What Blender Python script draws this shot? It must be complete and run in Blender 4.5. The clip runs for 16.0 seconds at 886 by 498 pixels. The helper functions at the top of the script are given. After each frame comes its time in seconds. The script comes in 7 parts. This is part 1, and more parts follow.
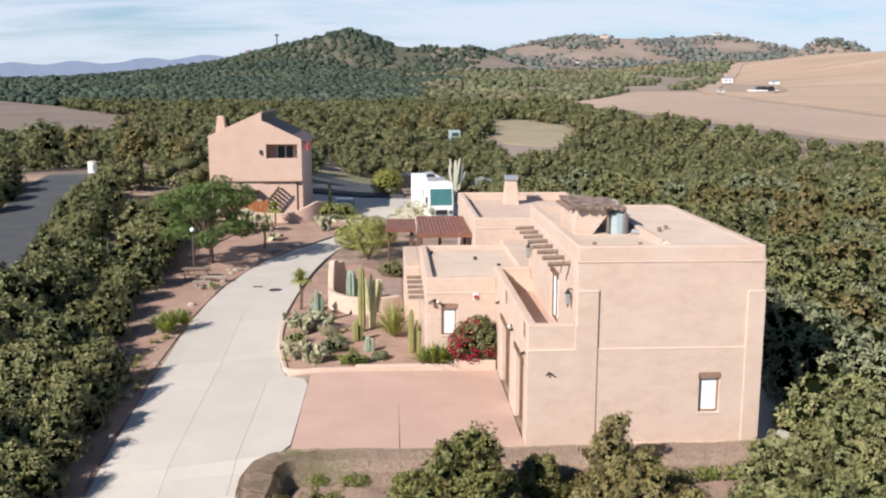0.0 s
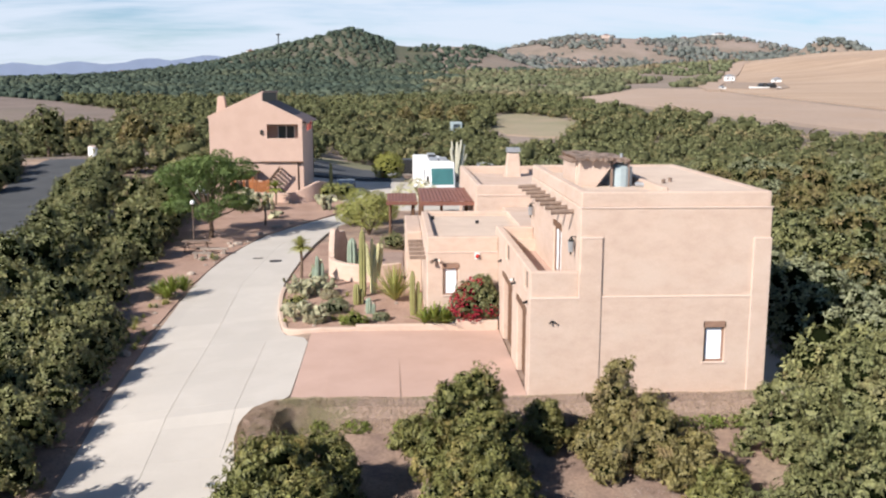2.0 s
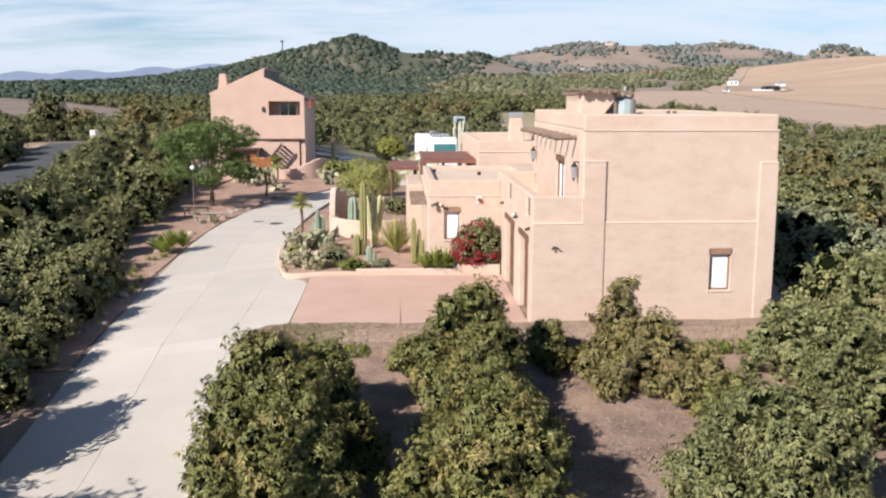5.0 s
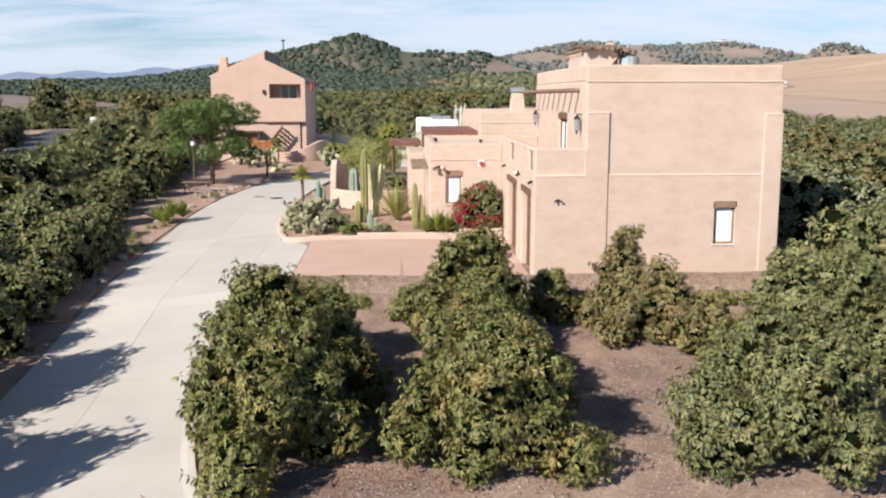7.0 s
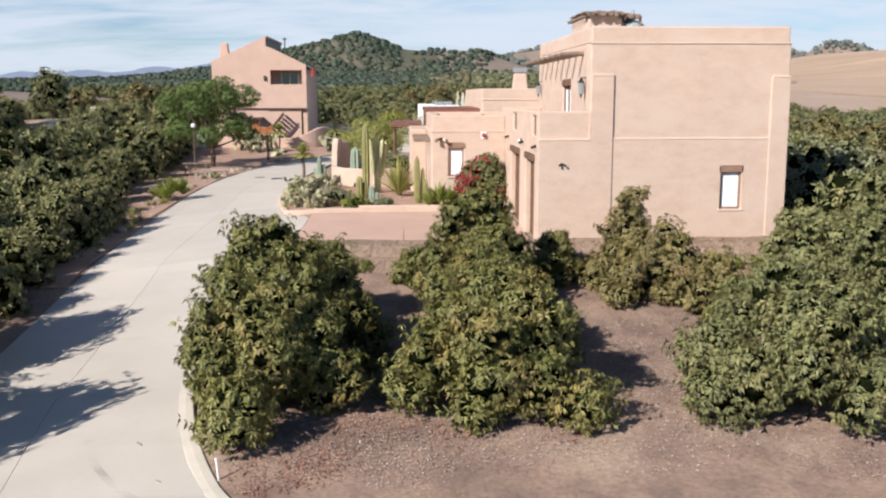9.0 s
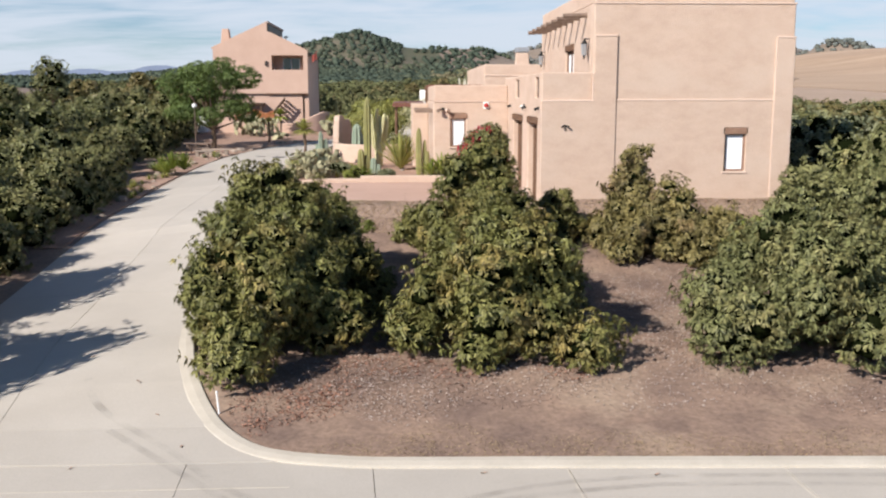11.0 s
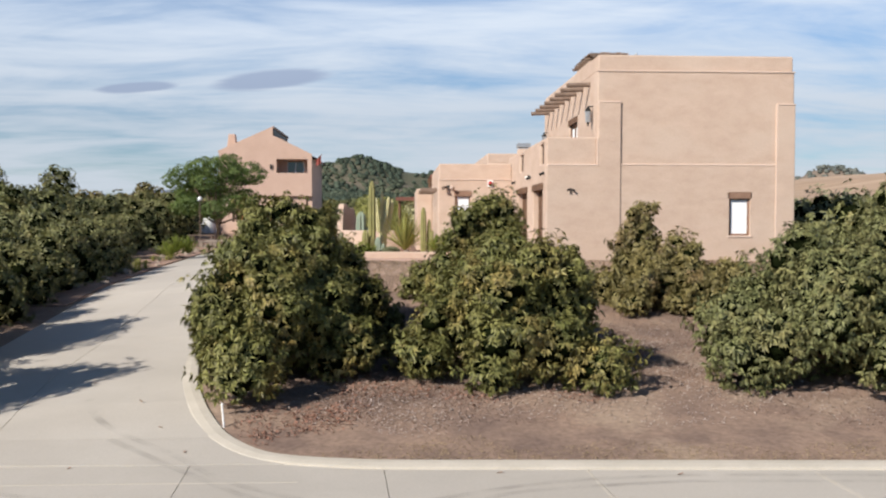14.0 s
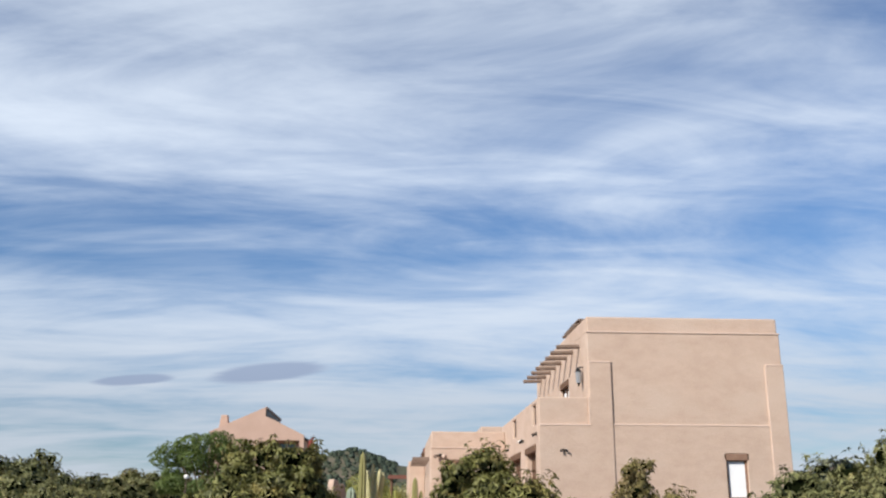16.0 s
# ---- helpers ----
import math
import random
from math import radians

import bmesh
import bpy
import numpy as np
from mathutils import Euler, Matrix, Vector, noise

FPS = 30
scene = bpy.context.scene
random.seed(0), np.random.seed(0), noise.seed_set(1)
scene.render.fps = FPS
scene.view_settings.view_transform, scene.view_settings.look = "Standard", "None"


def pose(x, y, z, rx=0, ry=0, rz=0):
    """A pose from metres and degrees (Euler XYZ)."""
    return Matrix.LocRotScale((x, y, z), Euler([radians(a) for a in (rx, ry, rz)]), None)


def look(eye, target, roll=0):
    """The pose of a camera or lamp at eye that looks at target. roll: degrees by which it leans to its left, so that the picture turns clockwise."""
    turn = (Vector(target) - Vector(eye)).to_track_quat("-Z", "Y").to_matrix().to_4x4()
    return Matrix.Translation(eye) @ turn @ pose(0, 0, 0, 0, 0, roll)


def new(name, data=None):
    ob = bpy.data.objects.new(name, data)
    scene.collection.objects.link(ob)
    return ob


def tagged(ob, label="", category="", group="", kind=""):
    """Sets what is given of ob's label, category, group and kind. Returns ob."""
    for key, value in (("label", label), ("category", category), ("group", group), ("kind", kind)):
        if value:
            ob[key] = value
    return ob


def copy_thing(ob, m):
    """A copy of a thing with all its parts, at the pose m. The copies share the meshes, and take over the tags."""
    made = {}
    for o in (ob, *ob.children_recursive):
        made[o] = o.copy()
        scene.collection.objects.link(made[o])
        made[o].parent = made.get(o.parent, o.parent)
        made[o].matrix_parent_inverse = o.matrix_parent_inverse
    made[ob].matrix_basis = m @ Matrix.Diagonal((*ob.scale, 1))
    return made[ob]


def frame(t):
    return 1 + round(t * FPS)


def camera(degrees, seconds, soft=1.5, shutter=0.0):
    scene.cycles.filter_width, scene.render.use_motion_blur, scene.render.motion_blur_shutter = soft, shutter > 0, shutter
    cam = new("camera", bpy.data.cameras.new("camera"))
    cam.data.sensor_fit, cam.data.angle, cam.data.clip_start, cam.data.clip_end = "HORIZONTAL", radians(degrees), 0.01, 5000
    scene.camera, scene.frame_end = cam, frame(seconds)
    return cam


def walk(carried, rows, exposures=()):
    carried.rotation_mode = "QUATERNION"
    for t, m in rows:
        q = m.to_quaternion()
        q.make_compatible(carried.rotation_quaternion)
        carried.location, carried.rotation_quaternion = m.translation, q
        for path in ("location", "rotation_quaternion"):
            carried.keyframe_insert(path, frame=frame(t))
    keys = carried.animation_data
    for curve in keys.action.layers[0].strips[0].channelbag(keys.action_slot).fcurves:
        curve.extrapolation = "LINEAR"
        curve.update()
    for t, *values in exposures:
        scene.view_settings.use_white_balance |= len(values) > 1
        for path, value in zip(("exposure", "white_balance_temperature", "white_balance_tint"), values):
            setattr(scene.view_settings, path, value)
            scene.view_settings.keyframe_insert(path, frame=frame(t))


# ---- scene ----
cam = camera(51.0, 16.0, soft=2.2)
PATH = [
    (0, (0.093, -0.175, 12.424), (0.203, 1.792, 12.079), 0.1),
    (0.5, (0.097, -0.123, 11.88), (0.206, 1.844, 11.535), 0.1),
    (1, (0.11, -0.059, 11.417), (0.218, 1.908, 11.074), 0.1),
    (1.5, (0.116, -0.043, 11.004), (0.223, 1.924, 10.661), 0.1),
    (2, (0.094, -0.083, 10.474), (0.201, 1.884, 10.131), 0.1),
    (2.5, (0.168, -0.035, 10.061), (0.272, 1.933, 9.719), 0.1),
    (3, (0.207, -0.065, 9.529), (0.31, 1.903, 9.188), 0.0),
    (5.5, (0.202, -0.008, 7.077), (0.301, 1.964, 6.755), 0.1),
    (6, (0.179, -0.002, 6.655), (0.279, 1.969, 6.334), 0.1),
    (6.5, (0.183, 0.018, 6.261), (0.281, 1.989, 5.939), 0.0),
    (7, (0.184, 0.02, 5.87), (0.281, 1.992, 5.546), 0.0),
    (7.5, (0.174, 0.053, 5.525), (0.271, 2.024, 5.203), -0.0),
    (8, (0.19, 0.155, 5.216), (0.284, 2.127, 4.892), -0.1),
    (8.5, (0.181, 0.205, 4.922), (0.275, 2.176, 4.596), -0.0),
    (9, (0.171, 0.243, 4.671), (0.264, 2.214, 4.345), -0.1),
    (11.5, (0.105, 0.242, 3.026), (0.195, 2.213, 2.698), -0.1),
    (12, (0.035, 0.202, 2.637), (0.126, 2.173, 2.311), -0.1),
    (12.5, (-0.033, 0.177, 2.318), (0.058, 2.148, 1.994), -0.1),
    (13, (-0.108, 0.124, 2.016), (-0.017, 2.101, 1.724), -0.0),
    (13.5, (-0.15, 0.148, 1.66), (-0.059, 2.137, 1.471), 0.1),
    (14, (-0.117, 0.187, 1.345), (-0.023, 2.184, 1.282), 0.1),
    (14.5, (-0.049, 0.142, 1.065), (0.046, 2.139, 1.12), 0.0),
    (15, (0.0, 0.149, 0.733), (0.098, 2.134, 0.957), -0.0),
    (15.5, (0.013, 0.076, 0.395), (0.112, 2.036, 0.777), -0.1),
    (16, (0.042, 0.147, 0.213), (0.139, 2.065, 0.768), 0.2),
]
walk(cam, [(t, look(eye, target, roll)) for t, eye, target, roll in PATH],
     [(0, 0.70, 6400, 12), (3, 0.76, 6430, 12), (7, 0.74, 6450, 12), (9, 0.66, 6480, 12), (11.5, 0.54, 6550, 11), (12.5, 0.44, 6550, 10), (13.2, 0.43, 6550, 10), (14.5, 0.39, 6650, 10), (15.2, 0.36, 6600, 10), (16, 0.31, 6500, 10)])

# ---- world and sun ----
SUN_TO = Vector((-0.73, -0.68, 0.0)).normalized()
SUN_EL = radians(33)
sun_dir = Vector((SUN_TO.x * math.cos(SUN_EL), SUN_TO.y * math.cos(SUN_EL), math.sin(SUN_EL)))
world = bpy.data.worlds.new("sky")
scene.world = world
world.use_nodes = True
wn, wl = world.node_tree.nodes, world.node_tree.links
wn.clear()
w_out = wn.new("ShaderNodeOutputWorld")
w_bg = wn.new("ShaderNodeBackground")
w_sky = wn.new("ShaderNodeTexSky")
w_sky.sky_type, w_sky.sun_disc = "NISHITA", False
w_sky.sun_elevation = SUN_EL
w_sky.sun_rotation = math.atan2(SUN_TO.x, SUN_TO.y)
w_sky.altitude, w_sky.air_density, w_sky.dust_density, w_sky.ozone_density = 200, 1.1, 0.25, 3.0

def w_math(op, a, b=0.0):
    n = wn.new("ShaderNodeMath")
    n.operation = op
    for k, v in enumerate((a, b)):
        if isinstance(v, (int, float)):
            n.inputs[k].default_value = v
        else:
            wl.new(v, n.inputs[k])
    return n.outputs[0]


def w_ramp(v, a, b, c=0.0, d=1.0):
    n = wn.new("ShaderNodeMapRange")
    n.interpolation_type = "SMOOTHSTEP"
    for k, q in enumerate((a, b, c, d)):
        n.inputs[k + 1].default_value = q
    wl.new(v, n.inputs[0])
    return n.outputs[0]


def w_noise(v, scale, detail, rough, warp):
    n = wn.new("ShaderNodeTexNoise")
    n.inputs["Scale"].default_value, n.inputs["Detail"].default_value = scale, detail
    n.inputs["Roughness"].default_value, n.inputs["Distortion"].default_value = rough, warp
    wl.new(v, n.inputs["Vector"])
    return n.outputs["Fac"]


def w_place(sx, sy, ox, oy, turn):
    """Stretched place on the cloud layer."""
    n = wn.new("ShaderNodeMapping")
    n.inputs["Location"].default_value = (ox, oy, 0)
    n.inputs["Rotation"].default_value = (0, 0, radians(turn))
    n.inputs["Scale"].default_value = (sx, sy, 1)
    wl.new(w_flat.outputs[0], n.inputs[0])
    return n.outputs[0]


# clouds lie on a flat layer overhead, so that they close up towards the horizon
w_tc = wn.new("ShaderNodeTexCoord")
w_sep = wn.new("ShaderNodeSeparateXYZ")
wl.new(w_tc.outputs["Generated"], w_sep.inputs[0])
w_z = w_math("MAXIMUM", w_sep.outputs[2], 0.0)
w_den = w_math("ADD", w_z, 0.13)
w_flat = wn.new("ShaderNodeCombineXYZ")
wl.new(w_math("DIVIDE", w_sep.outputs[0], w_den), w_flat.inputs[0])
wl.new(w_math("DIVIDE", w_sep.outputs[1], w_den), w_flat.inputs[1])
w_sheet = w_noise(w_place(0.7, 1.25, 3.1, 0.35, 7), 1.15, 9, 0.57, 0.7)
w_wisp = w_noise(w_place(0.9, 2.6, 0.0, 0.0, -9), 1.4, 8, 0.6, 0.9)
# heaped bank a third of the way up, clearer air below and above it
w_bank = wn.new("ShaderNodeValToRGB")
w_bank.color_ramp.interpolation = "EASE"
w_bank.color_ramp.elements[0].position, w_bank.color_ramp.elements[0].color = 0.0, (0.72, 0.72, 0.72, 1)
w_bank.color_ramp.elements[1].position, w_bank.color_ramp.elements[1].color = 1.0, (0.3, 0.3, 0.3, 1)
for pos, val in ((0.10, 0.64), (0.2, 0.56), (0.27, 0.42), (0.31, 0.47), (0.38, 0.62), (0.46, 0.47), (0.55, 0.47)):
    e = w_bank.color_ramp.elements.new(pos)
    e.color = (val, val, val, 1)
wl.new(w_z, w_bank.inputs[0])
w_sum = w_math("ADD", w_math("ADD", w_math("MULTIPLY", w_sheet, 0.75), w_math("MULTIPLY", w_wisp, 0.4)), w_math("MULTIPLY", w_bank.outputs[0], 0.75))
w_cover = w_ramp(w_sum, 0.735, 1.17, 0.04, 0.92)
# clouds thin out behind and overhead, which weakens the fill light
w_far = w_ramp(w_sep.outputs[1], -0.2, 0.6, 0.12, 1.0)
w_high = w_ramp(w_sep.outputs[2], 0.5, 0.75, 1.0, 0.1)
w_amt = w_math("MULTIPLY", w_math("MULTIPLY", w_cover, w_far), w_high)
w_tint = wn.new("ShaderNodeMixRGB")
w_tint.blend_type = "MULTIPLY"
w_tint.inputs[0].default_value = 1.0
w_tint.inputs[2].default_value = (0.84, 1.12, 1.42, 1)
wl.new(w_sky.outputs[0], w_tint.inputs[1])
w_mix = wn.new("ShaderNodeMixRGB")
w_mix.inputs[2].default_value = (9.6, 10.7, 12.2, 1)
wl.new(w_amt, w_mix.inputs[0])
wl.new(w_tint.outputs[0], w_mix.inputs[1])
# two small grey lens-shaped clouds low over the houses
w_grey = w_mix.outputs[0]
for az, el, wide, tall in ((-7.7, 8.35, 0.056, 0.0095), (-15.6, 7.6, 0.036, 0.005)):
    d = (math.sin(radians(az)) * math.cos(radians(el)), math.sin(radians(el)))
    q = w_math("ADD", w_math("POWER", w_math("DIVIDE", w_math("SUBTRACT", w_sep.outputs[0], d[0]), wide), 2.0),
               w_math("POWER", w_math("DIVIDE", w_math("SUBTRACT", w_math("SUBTRACT", w_sep.outputs[2], d[1]), w_math("MULTIPLY", w_math("SUBTRACT", w_sep.outputs[0], d[0]), 0.12)), tall), 2.0))
    q = w_math("ADD", q, w_math("MULTIPLY", w_math("SUBTRACT", w_wisp, 0.5), 1.8))
    m = wn.new("ShaderNodeMixRGB")
    m.inputs[2].default_value = (5.2, 6.4, 8.8, 1)
    wl.new(w_ramp(q, 0.5, 1.4, 0.95, 0.0), m.inputs[0])
    wl.new(w_grey, m.inputs[1])
    w_grey = m.outputs[0]
# brightness by height: low sky kept bright, overhead cut to deepen shadows
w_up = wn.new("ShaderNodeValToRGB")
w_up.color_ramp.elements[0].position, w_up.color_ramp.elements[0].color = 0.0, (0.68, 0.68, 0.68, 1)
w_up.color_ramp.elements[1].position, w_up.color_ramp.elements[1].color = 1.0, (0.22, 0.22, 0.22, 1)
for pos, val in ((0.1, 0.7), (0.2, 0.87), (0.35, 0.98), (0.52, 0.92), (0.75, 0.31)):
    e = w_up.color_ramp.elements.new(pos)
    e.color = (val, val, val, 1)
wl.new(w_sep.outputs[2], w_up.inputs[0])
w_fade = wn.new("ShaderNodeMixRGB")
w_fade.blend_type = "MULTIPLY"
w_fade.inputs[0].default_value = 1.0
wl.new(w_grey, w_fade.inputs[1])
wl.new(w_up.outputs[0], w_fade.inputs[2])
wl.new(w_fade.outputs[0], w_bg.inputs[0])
w_bg.inputs[1].default_value = 0.069
wl.new(w_bg.outputs[0], w_out.inputs[0])

sun = new("sun", bpy.data.lights.new("sun", "SUN"))
sun.data.energy, sun.data.angle, sun.data.color = 5.0, radians(0.55), (1.0, 0.94, 0.86)
sun.matrix_world = look(sun_dir * 100, (0, 0, 0))

# ---- materials ----
def material(name, base, rough=0.8, second=None, scale=3.0, fine=40.0, bump=0.3, bump_dist=0.02, metal=0.0,
             vary=0.12, island=0.0, obj=0.0, translucent=0.0, third=None, third_scale=0.4, spec=0.3, stretch=None):
    """A surface with broad patches, fine grain, relief and a difference from piece to piece."""
    m = bpy.data.materials.new(name)
    m.use_nodes = True
    nt = m.node_tree
    n, l = nt.nodes, nt.links
    b = n["Principled BSDF"]
    tc = n.new("ShaderNodeTexCoord")
    src = tc.outputs["Object"]
    if stretch:
        mp = n.new("ShaderNodeMapping")
        mp.inputs["Scale"].default_value = stretch
        l.new(src, mp.inputs[0])
        src = mp.outputs[0]

    def tex(sc, det=5.0, ro=0.6):
        t = n.new("ShaderNodeTexNoise")
        t.inputs["Scale"].default_value, t.inputs["Detail"].default_value, t.inputs["Roughness"].default_value = sc, det, ro
        l.new(src, t.inputs["Vector"])
        return t.outputs["Fac"]

    def ramp(v, a, c):
        r = n.new("ShaderNodeMapRange")
        r.inputs[1].default_value, r.inputs[2].default_value = a, c
        l.new(v, r.inputs[0])
        return r.outputs[0]

    def mix(f, a, c, mode="MIX"):
        x = n.new("ShaderNodeMixRGB")
        x.blend_type = mode
        for k, v in ((0, f), (1, a), (2, c)):
            if isinstance(v, (int, float)):
                x.inputs[k].default_value = v
            elif isinstance(v, (tuple, list)):
                x.inputs[k].default_value = (*v, 1)
            else:
                l.new(v, x.inputs[k])
        return x.outputs[0]

    broad, grain = tex(scale), tex(fine, 3)
    second = second or tuple(c * (1 - 2 * vary) for c in base)
    col = mix(ramp(broad, 0.35, 0.68), base, second)
    if third:
        col = mix(ramp(tex(third_scale, 4), 0.5, 0.66), col, third)
    g = n.new("ShaderNodeMapRange")
    g.inputs[1].default_value, g.inputs[2].default_value = 0.3, 0.7
    g.inputs[3].default_value, g.inputs[4].default_value = 1 - vary, 1 + vary
    l.new(grain, g.inputs[0])
    col = mix(1.0, col, g.outputs[0], "MULTIPLY")
    if island or obj:
        if island:
            rnd = n.new("ShaderNodeNewGeometry").outputs["Random Per Island"]
        else:
            rnd = n.new("ShaderNodeObjectInfo").outputs["Random"]
        r = n.new("ShaderNodeMapRange")
        r.inputs[3].default_value, r.inputs[4].default_value = 1 - (island or obj), 1 + (island or obj)
        l.new(rnd, r.inputs[0])
        col = mix(1.0, col, r.outputs[0], "MULTIPLY")
    l.new(col, b.inputs["Base Color"])
    b.inputs["Roughness"].default_value, b.inputs["Metallic"].default_value = rough, metal
    b.inputs["Specular IOR Level"].default_value = spec
    if bump:
        bp = n.new("ShaderNodeBump")
        bp.inputs["Strength"].default_value, bp.inputs["Distance"].default_value = bump, bump_dist
        add = n.new("ShaderNodeMath")
        add.operation = "ADD"
        l.new(broad, add.inputs[0])
        l.new(grain, add.inputs[1])
        l.new(add.outputs[0], bp.inputs["Height"])
        l.new(bp.outputs[0], b.inputs["Normal"])
    if translucent:
        tr = n.new("ShaderNodeBsdfTranslucent")
        l.new(mix(1.0, col, (1.3, 1.25, 0.6), "MULTIPLY"), tr.inputs[0])
        ms = n.new("ShaderNodeMixShader")
        ms.inputs[0].default_value = translucent
        l.new(b.outputs[0], ms.inputs[1])
        l.new(tr.outputs[0], ms.inputs[2])
        l.new(ms.outputs[0], n["Material Output"].inputs[0])
    return m


STUCCO = material("stucco", (0.533, 0.403, 0.321), 0.95, (0.475, 0.352, 0.275), 1.5, 22, 0.6, 0.03, vary=0.05, stretch=(1, 1, 1.8), third=(0.533, 0.413, 0.332), third_scale=0.35)
STUCCO_TRIM = material("stucco_trim", (0.586, 0.454, 0.375), 0.95, (0.541, 0.413, 0.337), 1.4, 30, 0.4, 0.02, vary=0.05)
STUCCO_FAR = material("stucco_far", (0.501, 0.352, 0.28), 0.95, (0.458, 0.318, 0.25), 0.7, 20, 0.4, 0.02, vary=0.05)
ROOF_DECK = material("roof_coating", (0.569, 0.454, 0.361), 0.9, (0.497, 0.385, 0.304), 0.7, 14, 0.3, 0.02, vary=0.06)
CONCRETE = material("concrete", (0.473, 0.435, 0.385), 0.9, (0.432, 0.394, 0.346), 0.5, 30, 0.2, 0.01, vary=0.05, obj=0.03, third=(0.442, 0.406, 0.359), third_scale=0.25)
KERB = material("kerb_concrete", (0.524, 0.478, 0.409), 0.9, (0.46, 0.419, 0.354), 1.5, 30, 0.25, 0.01, vary=0.06)
PAD = material("tinted_concrete", (0.475, 0.325, 0.262), 0.9, (0.43, 0.29, 0.23), 0.6, 30, 0.2, 0.01, vary=0.05)
ASPHALT = material("asphalt", (0.075, 0.078, 0.082), 0.9, (0.055, 0.057, 0.06), 0.4, 30, 0.3, 0.01, vary=0.1)
SOIL = material("orchard_soil", (0.285, 0.198, 0.148), 1.0, (0.172, 0.119, 0.096), 0.75, 9, 0.5, 0.03, vary=0.2, third=(0.335, 0.25, 0.185), third_scale=0.3)
SCRUBSOIL = material("scrub_soil", (0.098, 0.096, 0.06), 1.0, (0.072, 0.078, 0.05), 0.03, 0.4, 0.5, 0.2, vary=0.2, third=(0.16, 0.135, 0.10), third_scale=0.012)
HILLSOIL = material("hill_soil", (0.248, 0.192, 0.152), 1.0, (0.184, 0.148, 0.112), 0.02, 0.4, 0.5, 0.2, vary=0.15, third=(0.28, 0.22, 0.18), third_scale=0.008)
GRAVEL = material("red_gravel", (0.375, 0.25, 0.19), 1.0, (0.28, 0.178, 0.132), 0.6, 14, 0.8, 0.04, vary=0.25)
PATIO = material("patio_gravel", (0.33, 0.24, 0.20), 1.0, (0.27, 0.19, 0.155), 0.8, 20, 0.6, 0.03, vary=0.2)
MULCH = material("leaf_litter", (0.315, 0.22, 0.172), 1.0, (0.21, 0.14, 0.105), 0.9, 12, 0.8, 0.03, vary=0.2, island=0.38)
FIELD = material("tilled_field", (0.40, 0.285, 0.20), 1.0, (0.32, 0.225, 0.155), 0.10, 0.5, 0.3, 0.1, vary=0.12, stretch=(0.05, 1, 1), third=(0.43, 0.315, 0.225), third_scale=0.03)
FIELD_PALE = material("bare_field", (0.385, 0.285, 0.215), 1.0, (0.33, 0.243, 0.183), 0.02, 0.8, 0.3, 0.1, vary=0.08, third=(0.355, 0.255, 0.185), third_scale=0.05)
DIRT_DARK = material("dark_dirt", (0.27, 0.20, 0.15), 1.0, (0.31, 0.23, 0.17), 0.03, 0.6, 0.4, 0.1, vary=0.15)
CLEARING = material("clearing_grass", (0.30, 0.25, 0.165), 1.0, (0.22, 0.20, 0.115), 0.05, 3, 0.6, 0.1, vary=0.15, third=(0.34, 0.25, 0.18), third_scale=0.03)
DRY_GRASS = material("dry_grass", (0.205, 0.157, 0.131), 1.0, (0.152, 0.117, 0.095), 0.06, 3, 0.6, 0.1, vary=0.18, third=(0.179, 0.148, 0.0988), third_scale=0.03)
WOOD = material("dark_wood", (0.155, 0.085, 0.05), 0.8, (0.10, 0.055, 0.033), 3, 30, 0.5, 0.01, vary=0.2, stretch=(1, 1, 1))
GREYWOOD = material("weathered_wood", (0.22, 0.16, 0.125), 0.85, (0.15, 0.105, 0.08), 4, 30, 0.5, 0.01, vary=0.2)
ORANGEWOOD = material("stained_gate_wood", (0.38, 0.145, 0.05), 0.7, (0.28, 0.10, 0.035), 3, 30, 0.4, 0.01, vary=0.15)
ROOFTILE = material("dull_brown_roofing", (0.15, 0.112, 0.115), 0.85, (0.11, 0.08, 0.082), 1.0, 12, 0.4, 0.02, vary=0.15)
RUST = material("rust_brown_roofing", (0.20, 0.085, 0.06), 0.7, (0.15, 0.062, 0.045), 1.0, 20, 0.3, 0.01, vary=0.12)
HEATER = material("pale_blue_metal", (0.313, 0.367, 0.374), 0.5, (0.258, 0.313, 0.32), 2, 20, 0.1, 0.005, vary=0.08)
THATCH = material("wood_shakes", (0.25, 0.185, 0.145), 0.95, (0.165, 0.12, 0.095), 2, 25, 0.7, 0.02, vary=0.2, island=0.3)
BARK = material("bark", (0.16, 0.11, 0.075), 0.95, (0.10, 0.07, 0.05), 4, 30, 0.8, 0.02, vary=0.2)
WHITE = material("white_paint", (0.78, 0.77, 0.75), 0.5, (0.72, 0.71, 0.69), 2, 20, 0.05, 0.005, vary=0.03)
BLIND = material("white_blind", (0.80, 0.81, 0.82), 0.7, (0.76, 0.77, 0.78), 2, 20, 0.05, 0.005, vary=0.02)
DARK = material("dark_metal", (0.035, 0.034, 0.033), 0.5, None, 3, 20, 0.1, 0.005, metal=0.3)
STEEL = material("grey_metal", (0.42, 0.43, 0.44), 0.45, (0.34, 0.35, 0.36), 2, 20, 0.1, 0.005, metal=0.6)
TEAL = material("teal_sunshade", (0.05, 0.16, 0.16), 0.6, (0.04, 0.13, 0.135), 1, 30, 0.1, 0.01, vary=0.06)
REDPAINT = material("red_paint", (0.42, 0.035, 0.03), 0.4, None, 3, 20, 0.05, 0.005)
STONE = material("fieldstone", (0.34, 0.28, 0.23), 0.95, (0.26, 0.21, 0.17), 3, 20, 0.7, 0.03, vary=0.2, obj=0.2)
